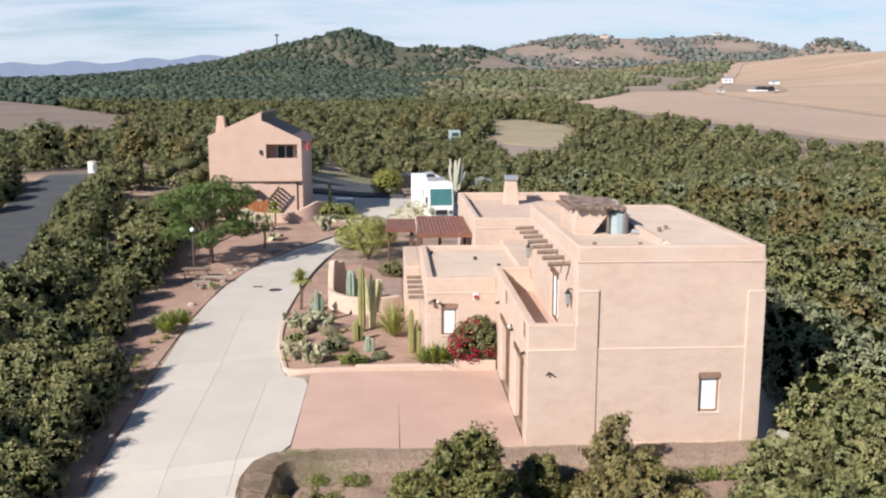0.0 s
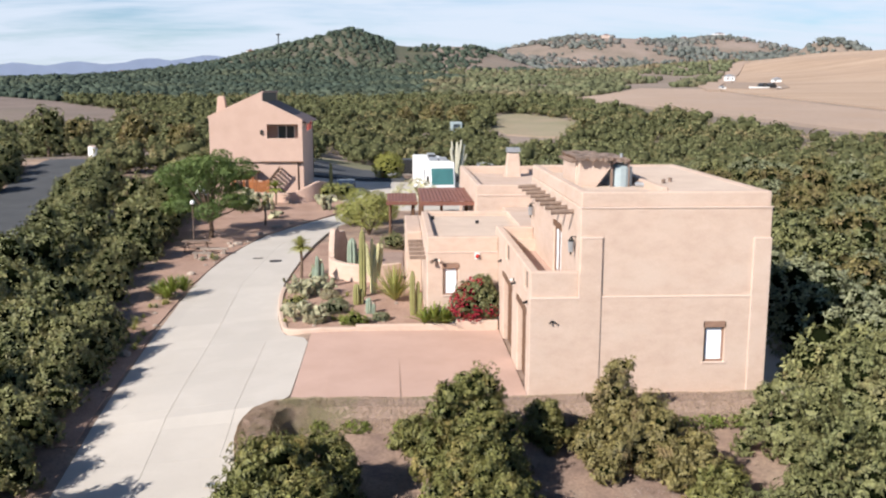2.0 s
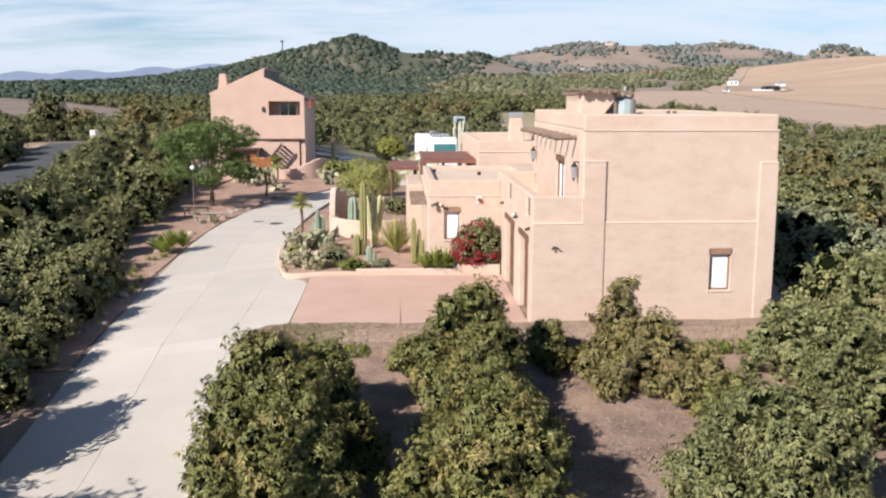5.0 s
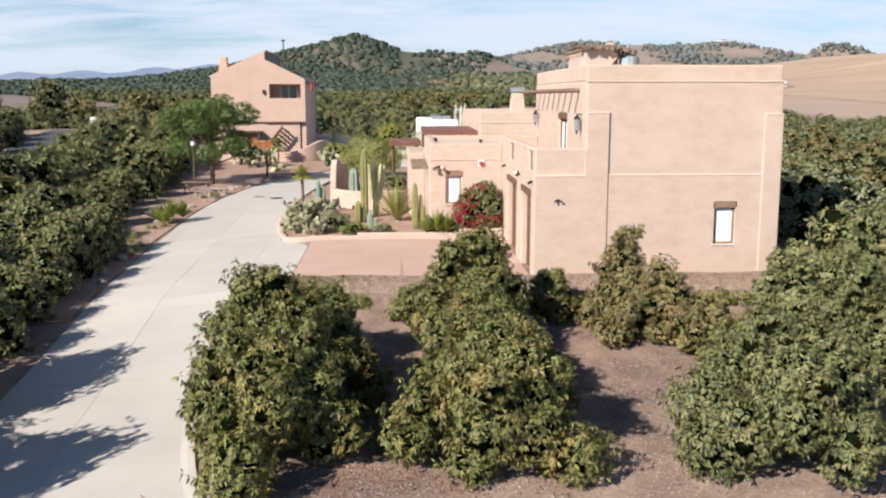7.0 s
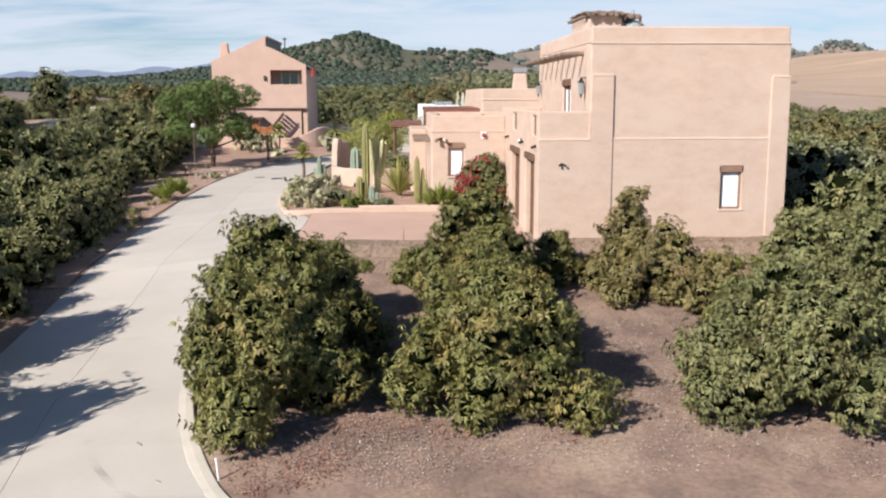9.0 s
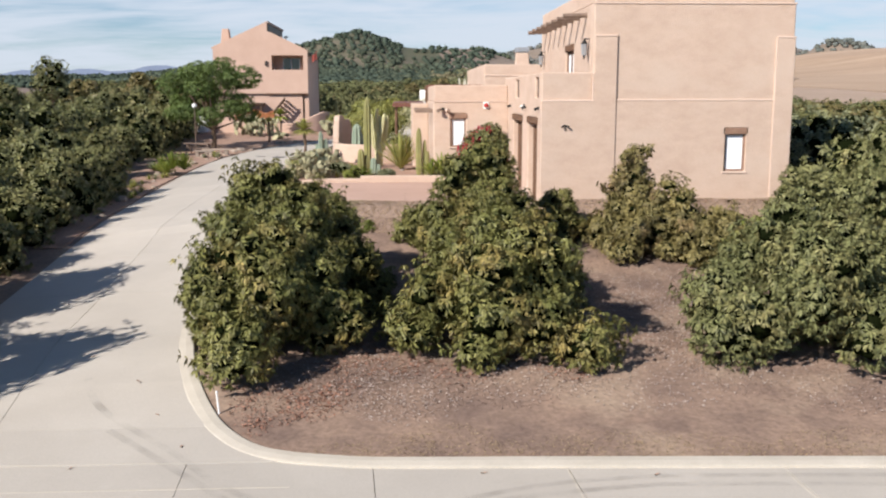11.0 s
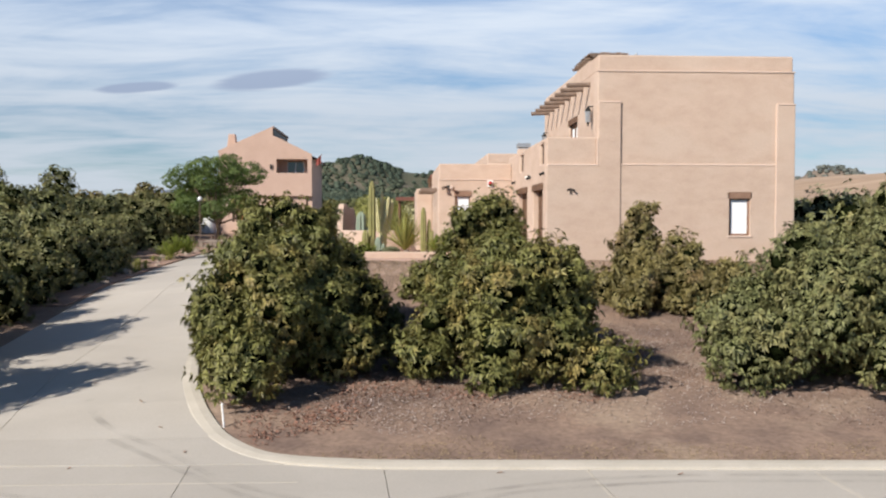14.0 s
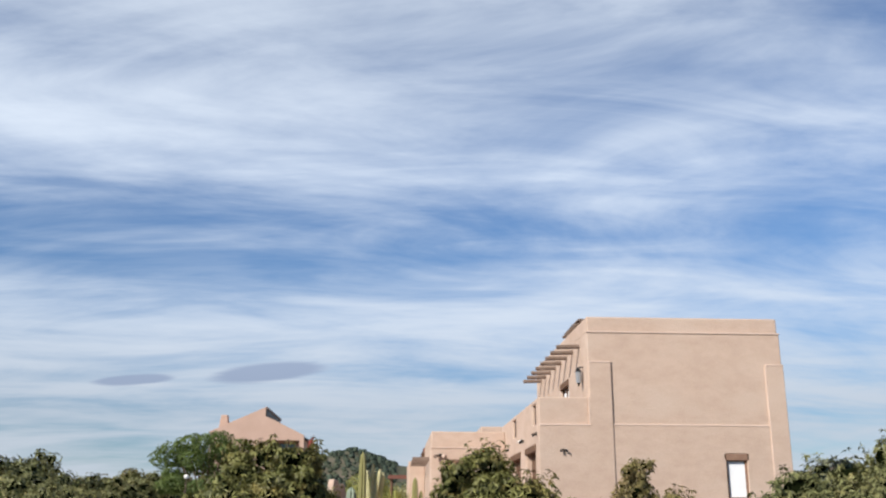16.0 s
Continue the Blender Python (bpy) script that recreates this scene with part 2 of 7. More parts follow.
HEDGE_CORE = material("hedge_twigs", (0.34, 0.25, 0.20), 1.0, (0.26, 0.185, 0.145), 3, 20, 0.8, 0.05, vary=0.25)
HEDGE = material("dry_hedge_leaf", (0.38, 0.285, 0.215), 0.9, (0.30, 0.22, 0.16), 0.5, 20, 0, vary=0.15, island=0.25, translucent=0.15, third=(0.27, 0.235, 0.14), third_scale=0.45)
LEAF = material("avocado_leaf", (0.209, 0.208, 0.0884), 0.42, (0.142, 0.152, 0.0651), 0.6, 9, 0, vary=0.15, island=0.45, translucent=0.08, third=(0.227, 0.2, 0.0884), third_scale=0.7, spec=0.2)
FRONTLEAF = material("front_grove_leaf", (0.17, 0.164, 0.0542), 0.42, (0.0946, 0.105, 0.0348), 0.8, 9, 0, vary=0.15, island=0.5, translucent=0.04, third=(0.231, 0.181, 0.0638), third_scale=0.9, spec=0.18)
# darker copy of the front leaf, painting the left tree's shaded half
FRONTDARK = material("front_grove_shaded_leaf", (0.133, 0.124, 0.0412), 0.45, (0.0927, 0.0938, 0.0323), 0.8, 9, 0, vary=0.15, island=0.5, translucent=0.04, third=(0.196, 0.153, 0.0539), third_scale=0.9, spec=0.15)
FRONTGREY = material("front_grove_grey_leaf", (0.166, 0.17, 0.072), 0.42, (0.1, 0.11, 0.046), 0.8, 9, 0, vary=0.15, island=0.5, translucent=0.05, third=(0.19, 0.176, 0.075), third_scale=0.9, spec=0.15)
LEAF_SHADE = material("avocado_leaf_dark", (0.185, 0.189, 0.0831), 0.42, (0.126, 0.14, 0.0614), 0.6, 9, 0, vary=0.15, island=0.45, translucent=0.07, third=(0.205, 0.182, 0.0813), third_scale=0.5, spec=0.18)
LEAF_GREY = material("greyish_leaf", (0.235, 0.245, 0.145), 0.5, (0.165, 0.18, 0.10), 0.6, 9, 0, vary=0.15, island=0.4, translucent=0.12, spec=0.25)
LEAF_YEL = material("yellowing_leaf", (0.217, 0.18, 0.0692), 0.5, (0.143, 0.134, 0.0518), 0.9, 9, 0, vary=0.15, island=0.45, translucent=0.14, third=(0.237, 0.165, 0.0816), third_scale=0.9)
LEAF_FINE = material("mesquite_leaf", (0.138, 0.19, 0.0575), 0.6, (0.0978, 0.144, 0.0437), 0.5, 9, 0, vary=0.15, island=0.4, translucent=0.25)
LEAF_PALO = material("palo_verde_leaf", (0.326, 0.325, 0.106), 0.6, (0.236, 0.246, 0.0765), 0.6, 9, 0, vary=0.12, island=0.35, translucent=0.2)
LEAF_LIME = material("bright_green_leaf", (0.226, 0.257, 0.0595), 0.5, (0.148, 0.191, 0.0467), 0.8, 9, 0, vary=0.12, island=0.35, translucent=0.3)
# near black: the shade between leaves is put into the crown cores' colour
CORE = material("crown_shade_core", (0.008, 0.011, 0.004), 1.0, None, 2, 12, 0.6, 0.1, vary=0.2, spec=0.0)
MIDLEAF = material("grove_leaf", (0.162, 0.163, 0.0741), 0.7, (0.106, 0.118, 0.0523), 0.05, 0.7, 0, vary=0.15, island=0.32, translucent=0.08, third=(0.201, 0.16, 0.078), third_scale=0.06, spec=0.15)
# leaf colour shifted to blue to carry the haze over the hill
FARLEAF = material("far_leaf_hazed", (0.062, 0.079, 0.057), 0.95, (0.042, 0.058, 0.046), 0.02, 0.3, 0.4, 0.5, vary=0.2, island=0.3, third=(0.082, 0.092, 0.06), third_scale=0.012, spec=0.05)
OLIVELEAF = material("olive_wood_leaf", (0.124, 0.128, 0.0702), 0.95, (0.0864, 0.0978, 0.054), 0.02, 0.3, 0.4, 0.5, vary=0.2, island=0.35, third=(0.148, 0.117, 0.0738), third_scale=0.015, spec=0.05)
# greyer and bluer than the nearer leaves: distance haze as base colour
RIDGELEAF = material("ridge_leaf_hazed", (0.133, 0.139, 0.122), 0.95, (0.0991, 0.113, 0.103), 0.02, 0.3, 0.4, 0.5, vary=0.2, island=0.22, third=(0.168, 0.157, 0.145), third_scale=0.008, spec=0.05)
LEAF_GOLD = material("golden_green_leaf", (0.28, 0.275, 0.06), 0.6, (0.20, 0.205, 0.05), 0.8, 9, 0, vary=0.12, island=0.3, translucent=0.2)
LAWN = material("thin_lawn", (0.17, 0.165, 0.09), 1.0, (0.22, 0.19, 0.12), 0.15, 3, 0.5, 0.05, vary=0.18)
LEAF_STRAW = material("straw_leaf", (0.42, 0.37, 0.25), 0.7, (0.31, 0.29, 0.185), 1.2, 9, 0, vary=0.15, island=0.4, translucent=0.2)
LINTEL = material("lintel_wood", (0.27, 0.165, 0.115), 0.85, (0.21, 0.125, 0.085), 3, 30, 0.4, 0.01, vary=0.15)
# dark timber; in the terrace slots its tone stands in for shade
DARKWOOD = material("shadowed_slat_wood", (0.075, 0.045, 0.03), 0.85, (0.055, 0.033, 0.022), 3, 30, 0.4, 0.01, vary=0.2)
FLOWER = material("bougainvillea_bract", (0.38, 0.025, 0.055), 0.6, (0.28, 0.015, 0.03), 2, 20, 0, vary=0.15, island=0.4, translucent=0.3)
CACTUS = material("cactus_skin", (0.25, 0.235, 0.09), 0.6, (0.18, 0.175, 0.07), 1.5, 25, 0.2, 0.01, vary=0.15)
CACTUS_PALE = material("pale_cactus_skin", (0.56, 0.53, 0.31), 0.6, (0.43, 0.41, 0.22), 1.5, 25, 0.2, 0.01, vary=0.15)
CACTUS_BLUE = material("blue_cactus_skin", (0.25, 0.30, 0.225), 0.6, (0.19, 0.235, 0.175), 1.5, 25, 0.2, 0.01, vary=0.15)
PRICKLY = material("prickly_pear_pad", (0.285, 0.275, 0.17), 0.7, (0.205, 0.205, 0.12), 2, 25, 0.2, 0.01, vary=0.15, obj=0.4, third=(0.35, 0.30, 0.20), third_scale=1.5)
# darker than the grove leaves: shadow between them painted into the cores
MIDCORE = material("grove_shade_core", (0.078, 0.08, 0.038), 0.95, (0.05, 0.055, 0.025), 0.5, 2, 0.6, 0.3, vary=0.25, spec=0.05)
CARDON = material("bleached_cactus_skin", (0.50, 0.475, 0.38), 0.7, (0.40, 0.38, 0.29), 1.5, 25, 0.2, 0.01, vary=0.15)
# the blue is aerial haze put into the mountains' base colour
HAZE = material("hazed_mountain", (0.205, 0.25, 0.35), 1.0, (0.18, 0.22, 0.32), 0.002, 0.02, 0, vary=0.05)


def glass_mat():
    m = bpy.data.materials.new("window_glass")
    m.use_nodes = True
    b = m.node_tree.nodes["Principled BSDF"]
    b.inputs["Base Color"].default_value = (0.04, 0.05, 0.06, 1)
    b.inputs["Roughness"].default_value = 0.05
    b.inputs["Specular IOR Level"].default_value = 0.8
    return m


GLASS = glass_mat()


def tyre_mat():
    """Rubber rubbed thinly onto concrete."""
    m = bpy.data.materials.new("tyre_rubber")
    m.use_nodes = True
    n, l = m.node_tree.nodes, m.node_tree.links
    n["Principled BSDF"].inputs["Base Color"].default_value = (0.06, 0.058, 0.055, 1)
    n["Principled BSDF"].inputs["Roughness"].default_value = 0.9
    tr, mx, tx, rg = n.new("ShaderNodeBsdfTransparent"), n.new("ShaderNodeMixShader"), n.new("ShaderNodeTexNoise"), n.new("ShaderNodeMapRange")
    tx.inputs["Scale"].default_value, tx.inputs["Detail"].default_value = 1.6, 6
    rg.inputs[1].default_value, rg.inputs[2].default_value, rg.inputs[3].default_value, rg.inputs[4].default_value = 0.36, 0.72, 0.0, 0.17
    l.new(n.new("ShaderNodeTexCoord").outputs["Object"], tx.inputs["Vector"])
    l.new(tx.outputs["Fac"], rg.inputs[0])
    l.new(rg.outputs[0], mx.inputs[0])
    l.new(tr.outputs[0], mx.inputs[1])
    l.new(n["Principled BSDF"].outputs[0], mx.inputs[2])
    l.new(mx.outputs[0], n["Material Output"].inputs[0])
    return m


TYRE = tyre_mat()

# ---- mesh helpers ----
class Geo:
    """Collects vertices and faces of one mesh."""

    def __init__(self):
        self.v, self.f = [], []

    def add(self, vs, fs):
        o = len(self.v)
        self.v.extend(tuple(p) for p in vs)
        self.f.extend(tuple(i + o for i in q) for q in fs)
        return self

    def box(self, x0, x1, y0, y1, z0, z1, m=None):
        vs = [Vector((x, y, z)) for z in (z0, z1) for y in (y0, y1) for x in (x0, x1)]
        if m:
            vs = [m @ p for p in vs]
        return self.add(vs, [(0, 2, 3, 1), (4, 5, 7, 6), (0, 1, 5, 4), (2, 6, 7, 3), (0, 4, 6, 2), (1, 3, 7, 5)])

    def tube(self, pts, rad, n=8, cap=True):
        """A tube along points, with a radius for each."""
        pts = [Vector(p) for p in pts]
        rings = []
        for i, p in enumerate(pts):
            d = (pts[min(i + 1, len(pts) - 1)] - pts[max(i - 1, 0)]).normalized()
            a = d.orthogonal().normalized() if abs(d.z) < 0.95 else d.cross(Vector((0, 1, 0))).normalized()
            b = d.cross(a)
            rings.append([p + (a * math.cos(2 * math.pi * k / n) + b * math.sin(2 * math.pi * k / n)) * rad[i] for k in range(n)])
        vs = [q for r in rings for q in r]
        fs = [(i * n + k, i * n + (k + 1) % n, (i + 1) * n + (k + 1) % n, (i + 1) * n + k) for i in range(len(pts) - 1) for k in range(n)]
        if cap:
            fs += [tuple(range(n))[::-1], tuple((len(pts) - 1) * n + k for k in range(n))]
        return self.add(vs, fs)

    def ball(self, c, r, rings=6, seg=10, rough=0.0, rnd=None):
        vs, fs = [], []
        rx, ry, rz = r if isinstance(r, (tuple, list)) else (r, r, r)
        for i in range(rings + 1):
            a = math.pi * i / rings
            for k in range(seg):
                q = 1 + (rnd.uniform(-rough, rough) if rnd else 0)
                b = 2 * math.pi * k / seg
                vs.append((c[0] + rx * q * math.sin(a) * math.cos(b), c[1] + ry * q * math.sin(a) * math.sin(b), c[2] + rz * q * math.cos(a)))
        for i in range(rings):
            for k in range(seg):
                fs.append((i * seg + k, (i + 1) * seg + k, (i + 1) * seg + (k + 1) % seg, i * seg + (k + 1) % seg))
        return self.add(vs, fs)

    def mesh(self, name, mat, smooth=False):
        me = bpy.data.meshes.new(name)
        me.from_pydata(self.v, [], self.f)
        me.materials.append(mat)
        if smooth:
            me.shade_smooth()
        me.update()
        return me


def soften(me, r=0.05, seg=2):
    """Rounds the sharp edges of a mesh."""
    bm = bmesh.new()
    bm.from_mesh(me)
    bmesh.ops.remove_doubles(bm, verts=bm.verts, dist=0.0005)
    bmesh.ops.recalc_face_normals(bm, faces=bm.faces)
    es = [e for e in bm.edges if len(e.link_faces) == 2 and e.calc_face_angle(0) > 0.7]
    bmesh.ops.bevel(bm, geom=es, offset=r, segments=seg, affect="EDGES", profile=0.5, clamp_overlap=True)
    bm.to_mesh(me)
    bm.free()
    return me


def part(name, geo, mat, parent, label="", smooth=False, bevel=0.0):
    me = geo.mesh(name, mat, smooth) if isinstance(geo, Geo) else geo
    if bevel:
        soften(me, bevel)
    ob = new(name, me)
    if parent is not None:
        ob.parent = parent
    if label:
        ob["label"] = label
    return ob


def thing(name, place, label, category, group="", kind=""):
    ob = new(name)
    ob.matrix_world = Matrix.Translation(place) if not isinstance(place, Matrix) else place
    ob.empty_display_size = 0.2
    return tagged(ob, label, category, group, kind)


def solo(name, geo, mat, label, category, group="", kind="", smooth=False, bevel=0.0):
    ob = part(name, geo, mat, None, "", smooth, bevel)
    return tagged(ob, label, category, group, kind)


def wall_geo(us, zs, holes, thick, top=None):
    """A wall in the plane of u and z, from depth 0 to thick, with openings cut through it."""
    ug = sorted(set([us[0], us[1], *[h[0] for h in holes], *[h[1] for h in holes]]))
    zg = sorted(set([zs[0], zs[1], *[h[2] for h in holes], *[h[3] for h in holes]]))

    def solid(i, j):
        if not (0 <= i < len(ug) - 1 and 0 <= j < len(zg) - 1):
            return False
        u, z = (ug[i] + ug[i + 1]) / 2, (zg[j] + zg[j + 1]) / 2
        return not any(h[0] < u < h[1] and h[2] < z < h[3] for h in holes)

    g = Geo()
    for i in range(len(ug) - 1):
        for j in range(len(zg) - 1):
            if not solid(i, j):
                continue
            a, b, c, d = ug[i], ug[i + 1], zg[j], zg[j + 1]
            g.add([(a, 0, c), (b, 0, c), (b, 0, d), (a, 0, d)], [(0, 1, 2, 3)])
            g.add([(a, thick, c), (b, thick, c), (b, thick, d), (a, thick, d)], [(3, 2, 1, 0)])
            for ok, q in ((solid(i - 1, j), ((a, c), (a, d))), (solid(i + 1, j), ((b, c), (b, d))), (solid(i, j - 1), ((a, c), (b, c))), (solid(i, j + 1), ((a, d), (b, d)))):
                if not ok:
                    (u0, z0), (u1, z1) = q
                    g.add([(u0, 0, z0), (u1, 0, z1), (u1, thick, z1), (u0, thick, z0)], [(0, 1, 2, 3)])
    return g


def placed(geo, m):
    geo.v = [tuple(m @ Vector(p)) for p in geo.v]
    return geo




def along_x(geo, y):
    return placed(geo, Matrix.Translation((0, y, 0)))


def along_y(geo, x):
    """u runs along y, depth towards +x."""
    return placed(geo, Matrix(((0, 1, 0, x), (1, 0, 0, 0), (0, 0, 1, 0), (0, 0, 0, 1))))


# ---- terrain ----
LEFT_Y = [-60, 14, 17, 22, 26, 34, 40, 47, 58, 67, 85, 100, 115, 130, 160, 200, 350, 500, 700, 900, 1200, 2500]
LEFT_Z = [-2.5, -2.5, -2.4, -2.1, -1.75, -1.1, -0.95, -0.8, -0.5, -0.35, 0.0, 0.5, 1.0, 0.6, 0.0, 1.0, 5.0, 10, 14, 18, 22, 12]
PLAT_Y = [-60, 14.6, 16.3, 18, 20, 24, 26.5, 29, 30.6, 31.2, 41, 47, 58, 67, 85, 100, 120, 160, 200, 350, 500, 700, 900, 1200, 2500]
PLAT_Z = [-2.52, -2.52, -2.38, -2.1, -1.92, -1.75, -1.4, -1.0, -0.75, -0.42, -0.36, -0.32, -0.34, -0.3, 0.0, 0.2, -0.8, -0.8, 1.0, 5.6, 11, 14, 18, 22, 12]
HILLS = [  # x, y, height, radius across, radius along
    (-49, 1200, 20, 42, 120), (-60, 1230, 32, 190, 260), (105, 1330, 26, 95, 200), (-240, 1250, 3, 200, 200), (-430, 1150, -7, 170, 200),
    (390, 1750, 72, 170, 260), (640, 1850, 74, 150, 300), (735, 1850, 10, 110, 260), (640, 1345, 48, 48, 120), (-125, 1225, 13, 75, 160), (480, 760, 22, 190, 230), (790, 1600, 14, 200, 300),
    (200, 1750, 40, 140, 250), (430, 930, 12.5, 170, 190), (-700, 1300, -9, 220, 250)]


def height(x, y):
    x, y = np.asarray(x, float), np.asarray(y, float)
    left, right = np.interp(y, LEFT_Y, LEFT_Z), np.interp(y, PLAT_Y, PLAT_Z)
    w = np.clip((-3.2 - x) / 7.3, 0, 1)
    z = right * (1 - w) + left * w
    z = z - np.clip(x - 14, 0, 40) * 0.02 * np.clip((y - 24) / 10, 0, 1) * np.clip((220 - y) / 60, 0, 1)
    z = z + np.clip((np.abs(x + 36) < 30) * 1.0, 0, 1) * np.exp(-((x + 37) / 16) ** 2 - ((y - 112) / 18) ** 2) * 1.0
    for hx, hy, hz, ra, rl in HILLS:
        z = z + hz * np.exp(-((x - hx) / ra) ** 2 - ((y - hy) / rl) ** 2)
    far = np.clip((y - 300) / 500, 0, 1)
    z = z + far * (3.0 * np.sin(x / 61.0 + 1.0) * np.sin(y / 83.0) + 1.6 * np.sin(x / 23.0) * np.sin(y / 31.0 + 2))
    return z


def hz(x, y):
    return float(height(x, y))


def grid_axis(stops):
    out = []
    for a, b, s in stops:
        out += list(np.arange(a, b - 1e-6, s))
    return np.array(out + [stops[-1][1]])


def ground():
    xs = grid_axis([(-3000, -900, 150), (-900, -300, 30), (-300, -60, 12), (-60, -16, 3), (-16, -2, 0.8), (-2, 20, 1.2), (20, 80, 4), (80, 300, 12), (300, 900, 25), (900, 3000, 150)])
    ys = grid_axis([(-300, -40, 40), (-40, 10, 5), (10, 28, 0.9), (28, 33, 0.4), (33, 60, 1.5), (60, 130, 4), (130, 300, 10), (300, 1500, 24), (1500, 2500, 60), (2500, 4800, 300)])
    X, Y = np.meshgrid(xs, ys)
    Z = height(X, Y)
    # the bed under the paving lies lower
    paved = (Y < 14.9) | ((X > -12.5) & (X < 5) & (Y < 80))
    bed = ((X > -10.2) & (X < -4.2) & (Y < 80)) | (Y < 13.8) | ((X > -3.4) & (X < 4.8) & (Y > 31.6) & (Y < 40.2))
    Z = np.where(bed, Z - 0.12, Z)
    rnd = np.random.RandomState(5)
    rough = (~paved) & (Y < 60) & (Y > 15.4)
    Z = Z + rough * (rnd.rand(*Z.shape) - 0.5) * 0.07
    ny, nx = X.shape
    v = np.stack([X.ravel(), Y.ravel(), Z.ravel()], 1)
    i = (np.arange(ny - 1)[:, None] * nx + np.arange(nx - 1)[None, :]).ravel()
    f = np.stack([i, i + 1, i + nx + 1, i + nx], 1)
    me = bpy.data.meshes.new("ground")
    me.from_pydata(v.tolist(), [], f.tolist())
    me.materials.append(SOIL)
    me.materials.append(HILLSOIL)
    me.materials.append(SCRUBSOIL)
    yc = (Y[:-1, :-1] + Y[1:, :-1]).ravel() / 2
    xc = (X[:-1, :-1] + X[:-1, 1:]).ravel() / 2
    me.polygons.foreach_set("material_index", ((yc > 120) * 1 + ((yc > 330) & (xc < 40 + (yc - 330) * 0.01)) * 1).astype(np.int32))
    me.shade_smooth()
    return tagged(new("ground", me), "brown orchard soil rolling out to dry hills", "ground", kind="structure")


ground()


def drape(poly, step, lift=0.06, skirt=0.3):
    """A sheet over the terrain inside a convex or simple plan outline."""
    bm = bmesh.new()
    vs = [bm.verts.new((x, y, 0)) for x, y in poly]
    bm.faces.new(vs)
    xs, ys = [p[0] for p in poly], [p[1] for p in poly]
    for axis, lo, hi in ((0, min(xs), max(xs)), (1, min(ys), max(ys))):
        q = math.ceil(lo / step) * step
        while q < hi:
            co, no = ((q, 0, 0), (1, 0, 0)) if axis == 0 else ((0, q, 0), (0, 1, 0))
            bmesh.ops.bisect_plane(bm, geom=bm.verts[:] + bm.edges[:] + bm.faces[:], plane_co=co, plane_no=no)
            q += step
    if skirt:
        edge = [e for e in bm.edges if len(e.link_faces) == 1]
        r = bmesh.ops.extrude_edge_only(bm, edges=edge)
        low = {q for q in r["geom"] if isinstance(q, bmesh.types.BMVert)}
    else:
        low = set()
    for q in bm.verts:
        q.co.z = hz(q.co.x, q.co.y) + lift - (skirt if q in low else 0)
    bmesh.ops.recalc_face_normals(bm, faces=bm.faces)
    me = bpy.data.meshes.new("sheet")
    bm.to_mesh(me)
    bm.free()
    return me


def sheet(name, poly, step, mat, label, category, lift=0.06, skirt=0.3):
    me = drape(poly, step, lift, skirt)
    me.materials.append(mat)
    # steep sides coloured darker, to offset the sunlit line along field edges
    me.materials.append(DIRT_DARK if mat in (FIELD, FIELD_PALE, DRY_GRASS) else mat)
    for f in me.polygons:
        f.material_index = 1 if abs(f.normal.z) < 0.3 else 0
    me.name = name
    return tagged(new(name, me), label, category, kind="structure")


# ---- paving, road and fields ----
DRIVE = [  # y, left edge x, right edge x
    (14.7, -14.5, -1.9), (15.6, -12.6, -2.88), (17, -11.3, -3.7), (19.4, -10.4, -4.5), (22, -10.1, -4.98), (26, -10.2, -5.1), (30, -10.4, -4.95),
    (32, -10.5, -3.65), (36, -10.65, -3.62), (39.6, -10.85, -3.62), (40.7, -10.9, -4.9), (44, -11.0, -5.5), (48, -11.15, -5.9), (51.4, -11.2, -6.05),
    (55.6, -11.1, -5.9), (60, -10.7, -5.7), (64, -10.1, -5.4), (68, -9.2, -4.9), (72, -7.4, -4.1), (76, -5.4, -2.4), (80, -3.4, 0.2), (84, -1.6, 2.4), (95, 0.5, 6.5)]


def edge(y, k):
    return float(np.interp(y, [r[0] for r in DRIVE], [r[k] for r in DRIVE]))


drive = thing("driveway", (0, 0, 0), "long pale concrete driveway in broom-finished slabs", "driveway", kind="structure")
cuts = [14.72, 16.1, 20.8, 24.6, 28.4, 32.2, 36.0, 39.8, 43.6, 47.4, 51.2, 55, 58.8, 62.6, 66.4, 70.2, 74, 78, 82, 88, 95]


def lanes(y, wide):
    """The long joints across the drive, from edge to edge."""
    l, r = edge(y, 1), edge(y, 2)
    mid = float(np.interp(y, [14, 16, 21, 31, 43, 52, 64, 72, 95], [-7.0, -7.0, -7.6, -7.9, -8.1, -8.5, -7.8, -5.8, 3.5]))
    return [l, mid, min(-5.5, r - 0.1), r] if wide else [l, mid, r]


